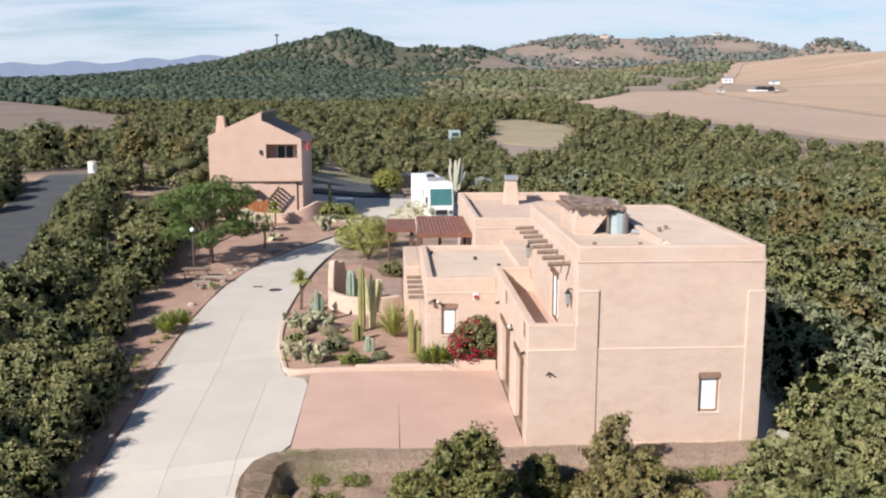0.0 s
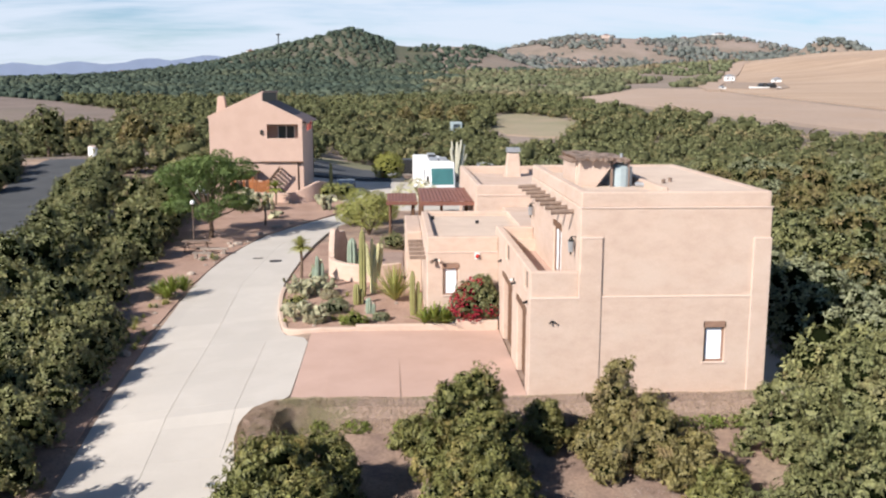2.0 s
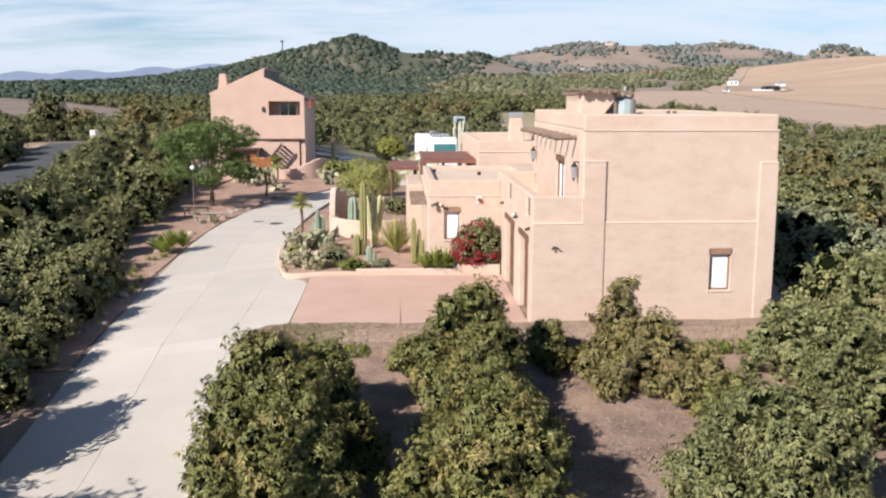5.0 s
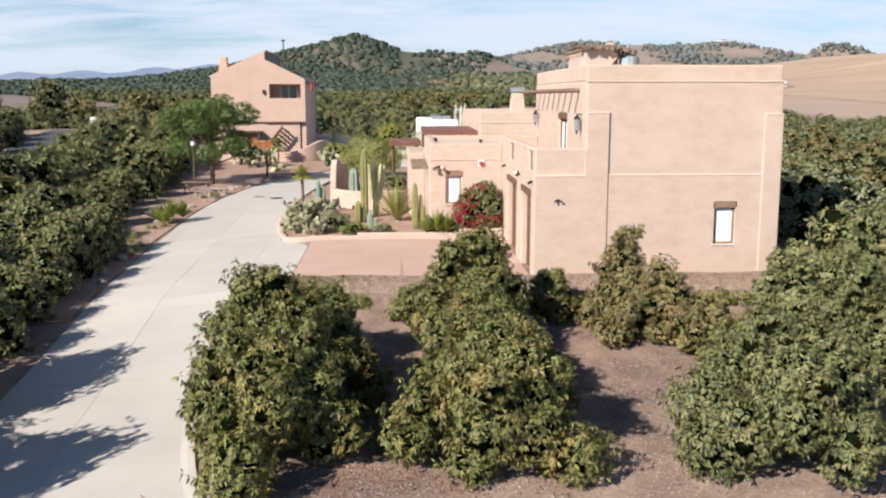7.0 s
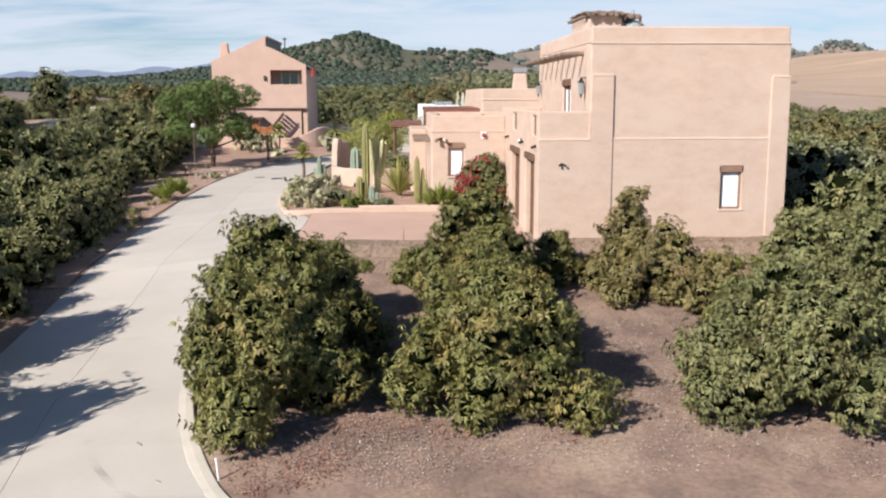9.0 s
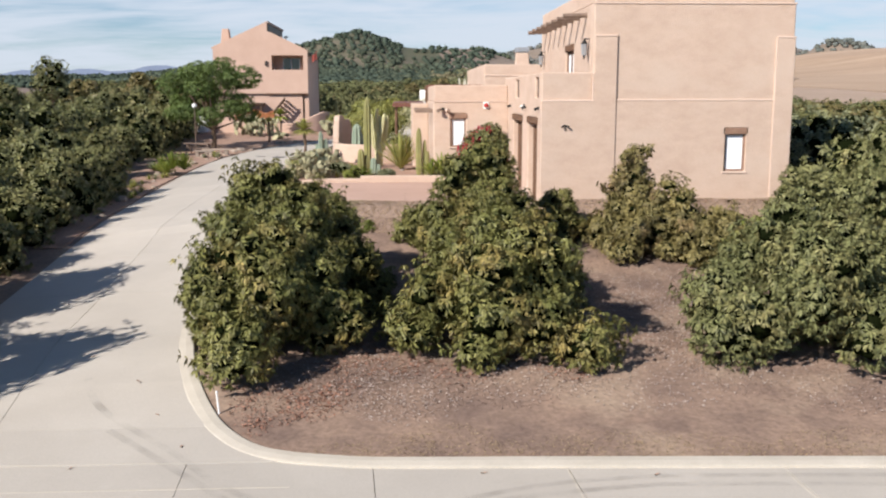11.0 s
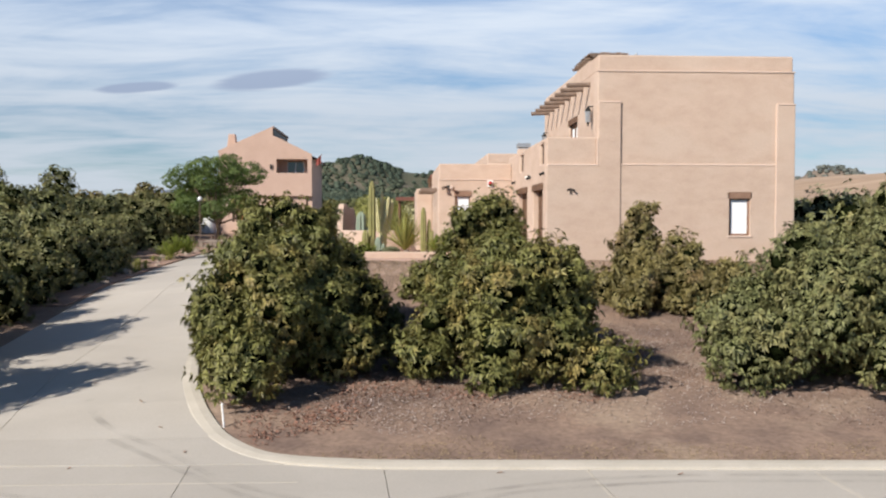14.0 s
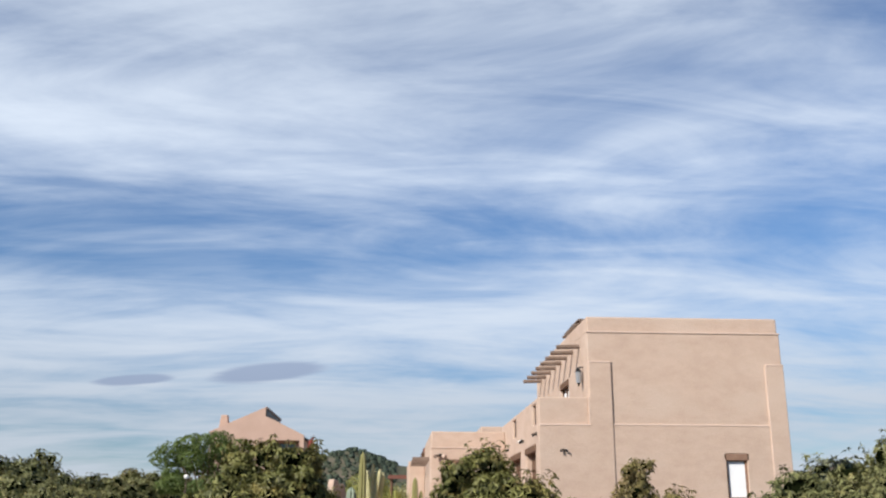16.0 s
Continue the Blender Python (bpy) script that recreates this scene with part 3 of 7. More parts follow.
for a, b in zip(cuts, cuts[1:]):
    wide = 30 < (a + b) / 2 < 39
    for lane in range(3 if wide else 2):
        g = Geo()
        rows = np.linspace(a + 0.005, b - 0.005, 6)
        n = 4
        for y in rows:
            q = lanes(y, wide)
            for i in range(n + 1):
                u = q[lane] + (q[lane + 1] - q[lane]) * i / n + (0.006 if i == 0 and lane else 0) - (0.006 if i == n and lane < len(q) - 2 else 0)
                g.v.append((u, y, hz(u, y) + 0.03))
        for j in range(len(rows) - 1):
            for i in range(n):
                q = j * (n + 1) + i
                g.f.append((q, q + 1, q + n + 2, q + n + 1))
        rim = [i for i in range(n + 1)] + [j * (n + 1) + n for j in range(1, 6)] + [5 * (n + 1) + i for i in range(n - 1, -1, -1)] + [j * (n + 1) for j in range(4, 0, -1)]
        o = len(g.v)
        g.v += [(g.v[i][0], g.v[i][1], g.v[i][2] - 0.14) for i in rim]
        k = len(rim)
        g.f += [(rim[(i + 1) % k], rim[i], o + i, o + (i + 1) % k) for i in range(k)]
        part("slab", g, CONCRETE, drive)

def kerb_y(x):
    """The road-side edge of the kerb along the apron."""
    return 14.38 - 0.046 * (min(x, 12.0) + 0.2)


apron = thing("concrete_apron", (0, 0, 0), "wide pale concrete turning apron with curving tyre marks", "driveway", kind="structure")
xs = [-34, -27.5, -21, -14.5, -9.7, -6.5, -3.37, -0.37, 2.75, 6.2, 9.4, 12.6, 16, 22, 30]
ys = [-14, -8, -2, 4, 8.4, 11.47, 14.716]
for x0, x1 in zip(xs, xs[1:]):
    for y0, y1 in zip(ys if x1 > -3 else ys[:-1] + [13.72, 14.716], (ys if x1 > -3 else ys[:-1] + [13.72, 14.716])[1:]):
        s = 0.065
        e0, e1 = (kerb_y(x0) + 0.1, kerb_y(x1) + 0.1) if x0 > -1 and y1 > 14 else (y1, y1)
        g = Geo()
        zt, zb = -2.49, -2.66
        c = [(x0 + 0.006 + s * (14.7 - y0), y0 + 0.006), (x1 - 0.006 + s * (14.7 - y0), y0 + 0.006), (x1 - 0.006 + s * (14.7 - e1), e1 - 0.006), (x0 + 0.006 + s * (14.7 - e0), e0 - 0.006)]
        g.add([(*p, zb) for p in c] + [(*p, zt) for p in c], [(3, 2, 1, 0), (4, 5, 6, 7), (0, 1, 5, 4), (1, 2, 6, 5), (2, 3, 7, 6), (3, 0, 4, 7)])
        part("slab", g, CONCRETE, apron)


def sweep(pts, prof, closed=False):
    """A profile of (across, up) swept along plan points with heights."""
    g = Geo()
    P = [Vector(p) for p in pts]
    n = len(prof)
    for i, p in enumerate(P):
        d = P[min(i + 1, len(P) - 1)] - P[max(i - 1, 0)]
        side = Vector((d.y, -d.x, 0)).normalized()
        for a, u in prof:
            g.v.append(tuple(p + side * a + Vector((0, 0, u))))
    for i in range(len(P) - 1):
        for k in range(n):
            g.f.append((i * n + k, i * n + (k + 1) % n, (i + 1) * n + (k + 1) % n, (i + 1) * n + k))
    g.f += [tuple(range(n)), tuple((len(P) - 1) * n + k for k in range(n))[::-1]]
    return g


def curve(ctrl, n=8):
    """A smooth line through control points."""
    P = [Vector(p) for p in ctrl]
    out = []
    for i in range(len(P) - 1):
        p0, p1, p2, p3 = P[max(i - 1, 0)], P[i], P[i + 1], P[min(i + 2, len(P) - 1)]
        for k in range(n):
            t = k / n
            out.append(0.5 * ((2 * p1) + (p2 - p0) * t + (2 * p0 - 5 * p1 + 4 * p2 - p3) * t * t + (3 * p1 - p0 - 3 * p2 + p3) * t ** 3))
    return out + [P[-1]]


line = curve([(-4.85, 30.2), (-5.0, 26), (-4.9, 22.4), (-4.5, 19.9), (-4.05, 18.2), (-3.6, 17.0), (-3.1, 16.02), (-2.5, 15.29), (-1.82, 14.9), (-1.02, 14.69), (-0.14, 14.56)] + [(x, kerb_y(x) + 0.19) for x in (2.5, 7, 12, 20, 30)], 6)
kerb_pts = [(q[0], q[1], max(hz(q[0] - 0.2, q[1]) - 0.02, -2.5)) for q in line]
solo("kerb", sweep(kerb_pts, [(-0.15, -0.15), (-0.15, 0.066), (-0.13, 0.076), (0.02, 0.072), (0.16, 0.05), (0.2, 0.036), (0.2, -0.15)]), KERB, "pale concrete kerb curving along the driveway", "kerb", kind="structure")

sheet("parking_pad", [(-3.6, 31.35), (4.84, 31.35), (4.84, 40.55), (-3.6, 40.55)], 1.2, PAD, "pink tinted concrete parking pad before the garage", "parking pad", 0.03)


def tyre_mark(ctrl, w):
    pts = curve([(x, y, 0) for x, y in ctrl], 10)
    g = Geo()
    for i, p in enumerate(pts):
        d = (pts[min(i + 1, len(pts) - 1)] - pts[max(i - 1, 0)]).normalized()
        for q in (-w, w):
            x, y = p.x + d.y * q, p.y - d.x * q
            g.v.append((x, y, max(-2.484, hz(x, y) + 0.045) if y > 14.6 else -2.484))
    g.f = [(i * 2, i * 2 + 1, i * 2 + 3, i * 2 + 2) for i in range(len(pts) - 1)]
    return part("tyre_mark", g, TYRE, apron, "faint dark tyre mark")


marks = [[(-6.1, 18.3), (-5.4, 16.9), (-3.6, 15.0), (-2.7, 13.85), (-1.95, 13.2), (-1.25, 12.8), (-0.5, 12.55)], [(-5.0, 16.0), (-3.45, 14.4), (-2.4, 13.2), (-1.7, 12.65), (-0.9, 12.35), (0.2, 12.1)],
         [(-2.2, 10.2), (-1.4, 11.2), (-0.7, 12.0), (-0.1, 12.5), (0.7, 12.95), (1.55, 13.35), (2.45, 13.63), (3.4, 13.78), (4.7, 13.84), (8, 13.7)], [(-1.9, 10.1), (-1.1, 11.0), (-0.1, 12.0), (0.66, 12.55), (1.5, 13.05), (2.4, 13.28), (3.7, 13.48), (4.6, 13.52), (8, 13.35)],
         [(-0.2, 10.2), (1.17, 11.3), (2.1, 11.7), (2.95, 12.05), (3.8, 12.2), (5.0, 12.32), (8.5, 12.3)], [(0.3, 10.0), (1.4, 10.92), (2.45, 11.55), (3.65, 11.9), (4.9, 12.06), (8.5, 12.0)],
         [(0.3, 11.9), (0.55, 11.65), (0.95, 11.3), (1.3, 10.9), (2.2, 9.6)], [(0.1, 11.75), (0.4, 11.35), (0.8, 10.95), (1.6, 9.8)],
         [(3.4, 9.2), (4.65, 10.6), (5.25, 11.25), (6.1, 12.1), (6.9, 12.7), (9.5, 13.4)], [(4.1, 9.2), (5.2, 10.75), (6.0, 11.6), (6.75, 12.25), (9.5, 13.0)], [(-9.5, 16.5), (-8.2, 14.6), (-5.5, 13.2), (-3.2, 12.6)]]
for ctrl in marks:
    tyre_mark(ctrl, 0.075)
# pale sand swept into some joints
for x0, y0, x1, y1 in ((-6.1, 13.72, -1.6, 13.72), (-5.0, 11.2, 6.3, 11.52), (6.2, 13.9, 6.34, 11.45), (2.76, 14.2, 2.84, 12.4)):
    d = Vector((x1 - x0, y1 - y0, 0)).normalized()
    n = Vector((-d.y, d.x, 0)) * 0.014
    g = Geo().add([(x + sx * n.x, y + sx * n.y, z) for z in (-2.52, -2.4865) for x, y, sx in ((x0, y0, -1), (x1, y1, -1), (x1, y1, 1), (x0, y0, 1))], [(3, 2, 1, 0), (4, 5, 6, 7), (0, 1, 5, 4), (1, 2, 6, 5), (2, 3, 7, 6), (3, 0, 4, 7)])
    part("joint_filler", g, KERB, apron, "pale sand in the joint")
part("control_joint", Geo().box(0.3, 0.31, 31.4, 40.5, -0.5, hz(0.3, 36) + 0.033), DIRT_DARK, bpy.data.objects["parking_pad"])
sheet("side_pavement", [(13.5, 31.5), (17.6, 31.5), (17.6, 40.5), (13.5, 40.5)], 2, CONCRETE, "grey concrete yard in the shade beside the garage", "pavement", 0.04)
sheet("gravel_bed", [(-4.75, 40.95), (4.8, 40.95), (1.6, 47.5), (1.2, 60), (-2.5, 66), (-5.0, 64), (-5.7, 56), (-5.85, 50), (-5.4, 44)], 1.2, GRAVEL, "reddish gravel planting bed", "gravel bed", 0.10, 0.5)
sheet("gravel_verge", [(-10.65, 30), (-10.95, 40), (-11.25, 43), (-11.35, 52), (-10.9, 60), (-9.4, 68), (-7.5, 72.4), (-5.6, 76.4), (-3.8, 80.2), (-2.2, 84), (-4, 87.4), (-17, 87.6), (-17.2, 75), (-15.0, 60), (-12.9, 44), (-12.3, 30)], 2, GRAVEL, "reddish gravel verge with desert plants", "gravel bed", 0.05, 0.3)
sheet("motor_court", [(-2, 81), (1.0, 80), (9, 80), (10, 98), (-2, 104), (-9.8, 104), (-7, 90)], 3, CONCRETE, "pale paved yard round the parked motorhome", "pavement", 0.05, 0.3)
sheet("asphalt_yard", [(-9.5, 104.5), (1.5, 104.5), (1.0, 124), (-10, 124)], 2, ASPHALT, "dark asphalt parking yard behind the houses", "pavement", 0.28, 0.6)
sheet("lawn", [(-11, 124.5), (0, 124.5), (0, 133), (-11, 132)], 3, LAWN, "patch of thin dry lawn", "lawn", 0.25, 0.6)

road_mid = curve([(-24, 30, 0), (-26.5, 50, 0), (-31, 74, 0), (-34.2, 88, 0), (-36.6, 100, 0), (-38, 112, 0), (-39, 130, 0), (-45, 160, 0)], 8)
g = Geo()
for i, p in enumerate(road_mid):
    d = (road_mid[min(i + 1, len(road_mid) - 1)] - road_mid[max(i - 1, 0)]).normalized()
    for s in (-2.6, -0.9, 0.9, 2.6):
        x, y = p.x + d.y * s, p.y - d.x * s
        g.v.append((x, y, hz(x, y) + 0.09))
g.f = [(i * 4 + k, i * 4 + k + 1, i * 4 + k + 5, i * 4 + k + 4) for i in range(len(road_mid) - 1) for k in range(3)]
solo("road", g, ASPHALT, "narrow grey asphalt lane between the groves", "road", kind="structure")
sheet("turnout", [(-45, 113), (-27, 113), (-24, 121), (-30, 127), (-48, 125)], 4, DRY_GRASS, "bare sandy turnout beside the lane", "ground", 0.12, 0.3)

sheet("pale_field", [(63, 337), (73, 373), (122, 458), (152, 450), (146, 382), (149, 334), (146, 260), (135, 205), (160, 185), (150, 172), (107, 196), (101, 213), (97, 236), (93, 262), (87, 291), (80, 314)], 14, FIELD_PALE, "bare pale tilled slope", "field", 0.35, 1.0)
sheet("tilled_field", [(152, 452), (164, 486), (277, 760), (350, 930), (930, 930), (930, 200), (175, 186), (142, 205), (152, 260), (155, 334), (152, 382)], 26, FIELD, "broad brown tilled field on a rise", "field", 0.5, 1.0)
# cut bank and its shadow laid down as one dark strip
sheet("dark_track", [(60, 337), (76, 322), (80, 314), (87, 291), (93, 262), (97, 236), (101, 213), (107, 196), (150, 172), (150, 164), (103, 190), (97, 204), (92, 223), (88, 246), (82, 275), (76, 297)], 10, DIRT_DARK, "dark strip for the shadowed cut bank below the field", "farm track", 0.3, 0.6)
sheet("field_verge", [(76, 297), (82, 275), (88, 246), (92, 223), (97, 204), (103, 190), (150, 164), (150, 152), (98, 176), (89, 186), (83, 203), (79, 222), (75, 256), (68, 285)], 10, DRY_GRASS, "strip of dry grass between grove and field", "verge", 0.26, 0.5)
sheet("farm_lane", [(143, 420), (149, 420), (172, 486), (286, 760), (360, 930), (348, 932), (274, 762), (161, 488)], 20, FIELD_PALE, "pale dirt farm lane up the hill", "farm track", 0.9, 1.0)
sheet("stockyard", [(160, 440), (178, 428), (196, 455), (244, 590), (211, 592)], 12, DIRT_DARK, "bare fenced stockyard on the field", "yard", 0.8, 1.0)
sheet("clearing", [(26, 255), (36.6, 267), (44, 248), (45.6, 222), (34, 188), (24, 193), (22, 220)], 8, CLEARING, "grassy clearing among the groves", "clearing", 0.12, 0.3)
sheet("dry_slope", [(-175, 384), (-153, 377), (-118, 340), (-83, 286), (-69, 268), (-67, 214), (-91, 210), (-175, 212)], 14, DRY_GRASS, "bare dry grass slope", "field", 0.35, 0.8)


# ---- the adobe house ----
BASE = -0.55
house = thing("adobe_house", (0, 0, 0), "two-storey tan adobe stucco house with flat parapet roofs", "house")


def wall(name, geo, mat=None, bevel=0.05, label=""):
    return part(name, geo, mat or STUCCO, house, label, bevel=bevel)


def slab_box(name, x0, x1, y0, y1, z0, z1, mat=None, bevel=0.05, parent=None, label=""):
    return part(name, Geo().box(x0, x1, y0, y1, z0, z1), mat or STUCCO, parent or house, label, bevel=bevel)


def window(parent, x0, x1, z0, z1, y, lintel=0.22, blind=True, frame_mat=None):
    """A window set into a wall that faces -y."""
    w = part("window", Geo().box(x0 + 0.05, x1 - 0.05, y + 0.16, y + 0.19, z0 + 0.05, z1 - lintel), GLASS, parent)
    fm = frame_mat or LINTEL
    part("lintel", Geo().box(x0 - 0.06, x1 + 0.06, y - 0.03, y + 0.2, z1 - lintel, z1), fm, w, "dark wooden lintel", bevel=0.012)
    part("window_frame", along_x(wall_geo((x0, x1), (z0, z1 - lintel), [(x0 + 0.075, x1 - 0.06, z0 + 0.07, z1 - lintel - 0.03)], 0.12), y + 0.06), fm, w)
    if blind:
        b = part("blind", Geo().box(x0 + 0.07, x1 - 0.07, y + 0.11, y + 0.125, z0 + 0.07, z1 - lintel - 0.01), BLIND, w, "closed white blind")
    part("window_sill", Geo().box(x0 - 0.07, x1 + 0.07, y - 0.06, y + 0.15, z0 - 0.07, z0), STUCCO_TRIM, w, bevel=0.015)
    return w


# garage and upper storey
GX0, GX1, UX0, GY0, GY1 = 4.86, 13.35, 6.57, 31.42, 42.9
win = (11.12, 11.85, 0.82, 2.30)
wall("front_wall", along_x(wall_geo((UX0, GX1), (BASE, 6.38), [win], 0.4), GY0))
wall("front_parapet", Geo().box(UX0 + 0.03, GX1 - 0.04, GY0 + 0.05, GY0 + 0.40, 6.38, 6.93))
wall("terrace_front", Geo().box(GX0, UX0, GY0 + 0.02, GY0 + 0.32, 3.1, 4.14))
wall("garage_front", Geo().box(GX0, UX0, GY0 + 0.02, GY0 + 0.42, BASE, 3.1))
# proud plaster fields
wall("buttress", Geo().box(GX0 - 0.02, 7.37, GY0 - 0.07, GY0 + 0.06, BASE, 3.2), bevel=0.03)
wall("pilaster", Geo().box(6.60, 7.37, GY0 - 0.07, GY0 + 0.06, 3.15, 5.32), bevel=0.03)
wall("pilaster", Geo().box(12.75, GX1 + 0.02, GY0 - 0.07, GY0 + 0.06, BASE, 5.27), bevel=0.03)
part("lower_field", along_x(wall_geo((7.37, 12.75), (BASE, 3.21), [(win[0] - 0.01, win[1] + 0.01, win[2] - 0.08, win[3] + 0.01)], 0.06), GY0 - 0.03), STUCCO, house)
for x0, x1, z, dy in ((7.38, 12.74, 3.19, 0.045), (UX0 - 0.02, GX1 + 0.01, 6.35, 0.03), (6.60, 7.37, 5.30, 0.085), (12.75, GX1 + 0.02, 5.25, 0.085), (GX0, 6.60, 3.17, 0.085)):
    slab_box("plaster_ledge", x0, x1, GY0 - dy, GY0 + 0.05, z, z + 0.06, STUCCO_TRIM, 0.02)
slab_box("plaster_ledge", 6.555, 6.60, GY0 - 0.075, GY0 + 0.05, 3.21, 4.12, STUCCO_TRIM, 0.015)
slab_box("plaster_ledge", 12.72, 12.76, GY0 - 0.075, GY0 + 0.03, BASE, 5.26, STUCCO_TRIM, 0.015)
slab_box("plinth", 7.37, GX1 + 0.03, GY0 - 0.12, GY0 + 0.05, BASE, -0.30, STUCCO_TRIM, 0.03)
window(house, *win, GY0)
lamp = part("wall_lamp", Geo().box(5.60, 5.70, GY0 - 0.11, GY0 - 0.06, 2.35, 2.41), DARK, house, "dark twin floodlight")
for s in (-1, 1):
    part("lamp_head", Geo().tube([(5.65 + s * 0.04, GY0 - 0.12, 2.38), (5.65 + s * 0.11, GY0 - 0.2, 2.34)], [0.025, 0.038], 8), DARK, lamp)
# side and rear walls of the upper storey
door = (35.0, 36.7, 3.15, 5.25)
wall("west_wall", along_y(wall_geo((GY0 + 0.4, GY1), (3.0, 6.38), [door], 0.4), UX0))
wall("west_parapet", Geo().box(UX0 + 0.03, UX0 + 0.38, GY0 + 0.4, GY1, 6.38, 6.93))
wall("east_wall", Geo().box(GX1 - 0.4, GX1, GY0 + 0.4, GY1, BASE, 6.38))
wall("east_parapet", Geo().box(GX1 - 0.42, GX1 - 0.04, GY0 + 0.4, GY1, 6.38, 6.93))
wall("rear_wall", Geo().box(UX0 + 0.4, GX1 - 0.4, GY1 - 0.4, GY1, BASE, 6.93))
part("roof_deck", Geo().box(UX0 + 0.3, GX1 - 0.3, GY0 + 0.3, GY1 - 0.3, 6.0, 6.6), ROOF_DECK, house)
part("raised_roof_deck", Geo().add([(10.0, GY0 + 0.3, 6.55), (GX1 - 0.3, GY0 + 0.3, 6.55), (GX1 - 0.3, GY1 - 0.3, 6.55), (10.0, GY1 - 0.3, 6.55), (10.25, GY0 + 0.3, 6.78), (GX1 - 0.3, GY0 + 0.3, 6.905), (GX1 - 0.3, GY1 - 0.3, 6.905), (10.25, GY1 - 0.3, 6.84)],
                                [(3, 2, 1, 0), (4, 5, 6, 7), (0, 1, 5, 4), (1, 2, 6, 5), (2, 3, 7, 6), (3, 0, 4, 7)]), ROOF_DECK, house, "pale roof deck nearly flush with the parapet")
slab_box("roof_curb", 9.95, 10.2, 33.4, 37.6, 6.55, 6.88, STUCCO, 0.04)
for x, y in ((7.6, 33.4), (9.3, 33.3), (10.6, 35.4), (11.0, 35.9)):
    z = 6.82 if x > 10.2 else 6.58
    part("roof_vent", Geo().tube([(x, y, z), (x, y, z + 0.16)], [0.07, 0.09], 8), GREYWOOD, house)
# terrace door with glass
d = part("terrace_door", Geo().box(UX0 + 0.16, UX0 + 0.19, door[0] + 0.06, door[1] - 0.06, door[2], door[3] - 0.25), GLASS, house, "glazed terrace door with dark wooden frame")
part("door_frame", along_y(wall_geo((door[0], door[1]), (door[2], door[3] - 0.2), [(door[0] + 0.1, 35.8, door[2] + 0.1, door[3] - 0.32), (35.9, door[1] - 0.1, door[2] + 0.1, door[3] - 0.32)], 0.1), UX0 + 0.08), WOOD, d)
part("lintel", Geo().box(UX0 - 0.03, UX0 + 0.25, door[0] - 0.06, door[1] + 0.06, door[3] - 0.22, door[3]), WOOD, d, bevel=0.01)
part("curtain", Geo().box(UX0 + 0.125, UX0 + 0.14, 35.08, 36.62, door[2] + 0.1, door[3] - 0.35), BLIND, d, "pale curtain")
# vigas of the upper wall
viga_y = [32.7, 33.95, 35.2, 36.45, 37.7, 38.95, 40.2, 41.45]
for i, y in enumerate(viga_y):
    part("viga", Geo().tube([(UX0 + 0.2, y, 6.10), (UX0 - 0.82, y, 6.06)], [0.085, 0.08], 9), GREYWOOD, house, "weathered round roof beam", smooth=False)
for y in (32.15, 41.9):
    ln = part("lantern", Geo().tube([(UX0 - 0.17, y, 4.72), (UX0 - 0.17, y, 5.1)], [0.09, 0.11], 6), STEEL, house, "hanging punched-metal wall lantern")
    part("lantern_cap", Geo().tube([(UX0 - 0.17, y, 5.1), (UX0 - 0.17, y, 5.26)], [0.13, 0.02], 6), DARK, ln)
    part("bracket", Geo().box(UX0 - 0.19, UX0 + 0.03, y - 0.02, y + 0.02, 5.24, 5.28), DARK, ln)
    part("tail", Geo().tube([(UX0 - 0.17, y, 4.72), (UX0 - 0.17, y, 4.58)], [0.05, 0.01], 6), DARK, ln)
# terrace and garage side
slots = [(32.1, 33.0, 3.3, 3.98), (37.4, 38.5, 3.3, 3.98)]
gdoors = [(32.35, 34.7, BASE + 0.1, 2.62), (36.3, 39.2, BASE + 0.1, 2.62)]
wall("terrace_west_wall", along_y(wall_geo((GY0 + 0.3, 42.4), (BASE, 4.14), slots + gdoors, 0.34), GX0))
wall("terrace_end_wall", Geo().box(GX0 + 0.3, UX0, 42.0, 42.4, 2.9, 4.14))
part("terrace_floor", Geo().box(GX0 + 0.2, UX0 + 0.05, GY0 + 0.2, 42.2, 2.95, 3.12), PAD, house, "terracotta terrace floor")
for a, b, z0, z1 in gdoors:
    gd = part("garage_door", Geo().box(GX0 + 0.22, GX0 + 0.27, a, b, z0, z1 - 0.2), WOOD, house, "brown timber garage door")
    part("lintel", Geo().box(GX0 - 0.03, GX0 + 0.3, a - 0.15, b + 0.15, z1 - 0.22, z1), WOOD, gd, bevel=0.015)
    k = 4
    for i in range(k):
        for j in range(4):
            u0, u1 = a + (b - a) * (i + 0.08) / k, a + (b - a) * (i + 0.92) / k
            v0, v1 = z0 + (z1 - 0.2 - z0) * (j + 0.1) / 4, z0 + (z1 - 0.2 - z0) * (j + 0.9) / 4
            part("door_panel", Geo().box(GX0 + 0.205, GX0 + 0.225, u0, u1, v0, v1), WOOD, gd)
# added dark panels that paint the shade inside the slots
for a, b, z0, z1 in slots:
    part("slot_grille", Geo().box(GX0 + 0.10, GX0 + 0.15, a - 0.02, b + 0.02, z0 - 0.02, z1 + 0.02), DARKWOOD, house, "dark brown panel standing for shade in the slot")
for y, z in ((32.0, 2.95), (35.3, 2.95), (35.7, 3.0), (40.0, 2.95), (41.5, 3.0)):
    wl2 = part("spot_lamp", Geo().box(GX0 - 0.06, GX0, y - 0.06, y + 0.06, z - 0.05, z + 0.05), DARK, house, "small outdoor spotlight")
    part("lamp_head", Geo().tube([(GX0 - 0.05, y, z), (GX0 - 0.16, y - 0.02, z - 0.05)], [0.035, 0.055], 8), WHITE if y == 35.7 else DARK, wl2)
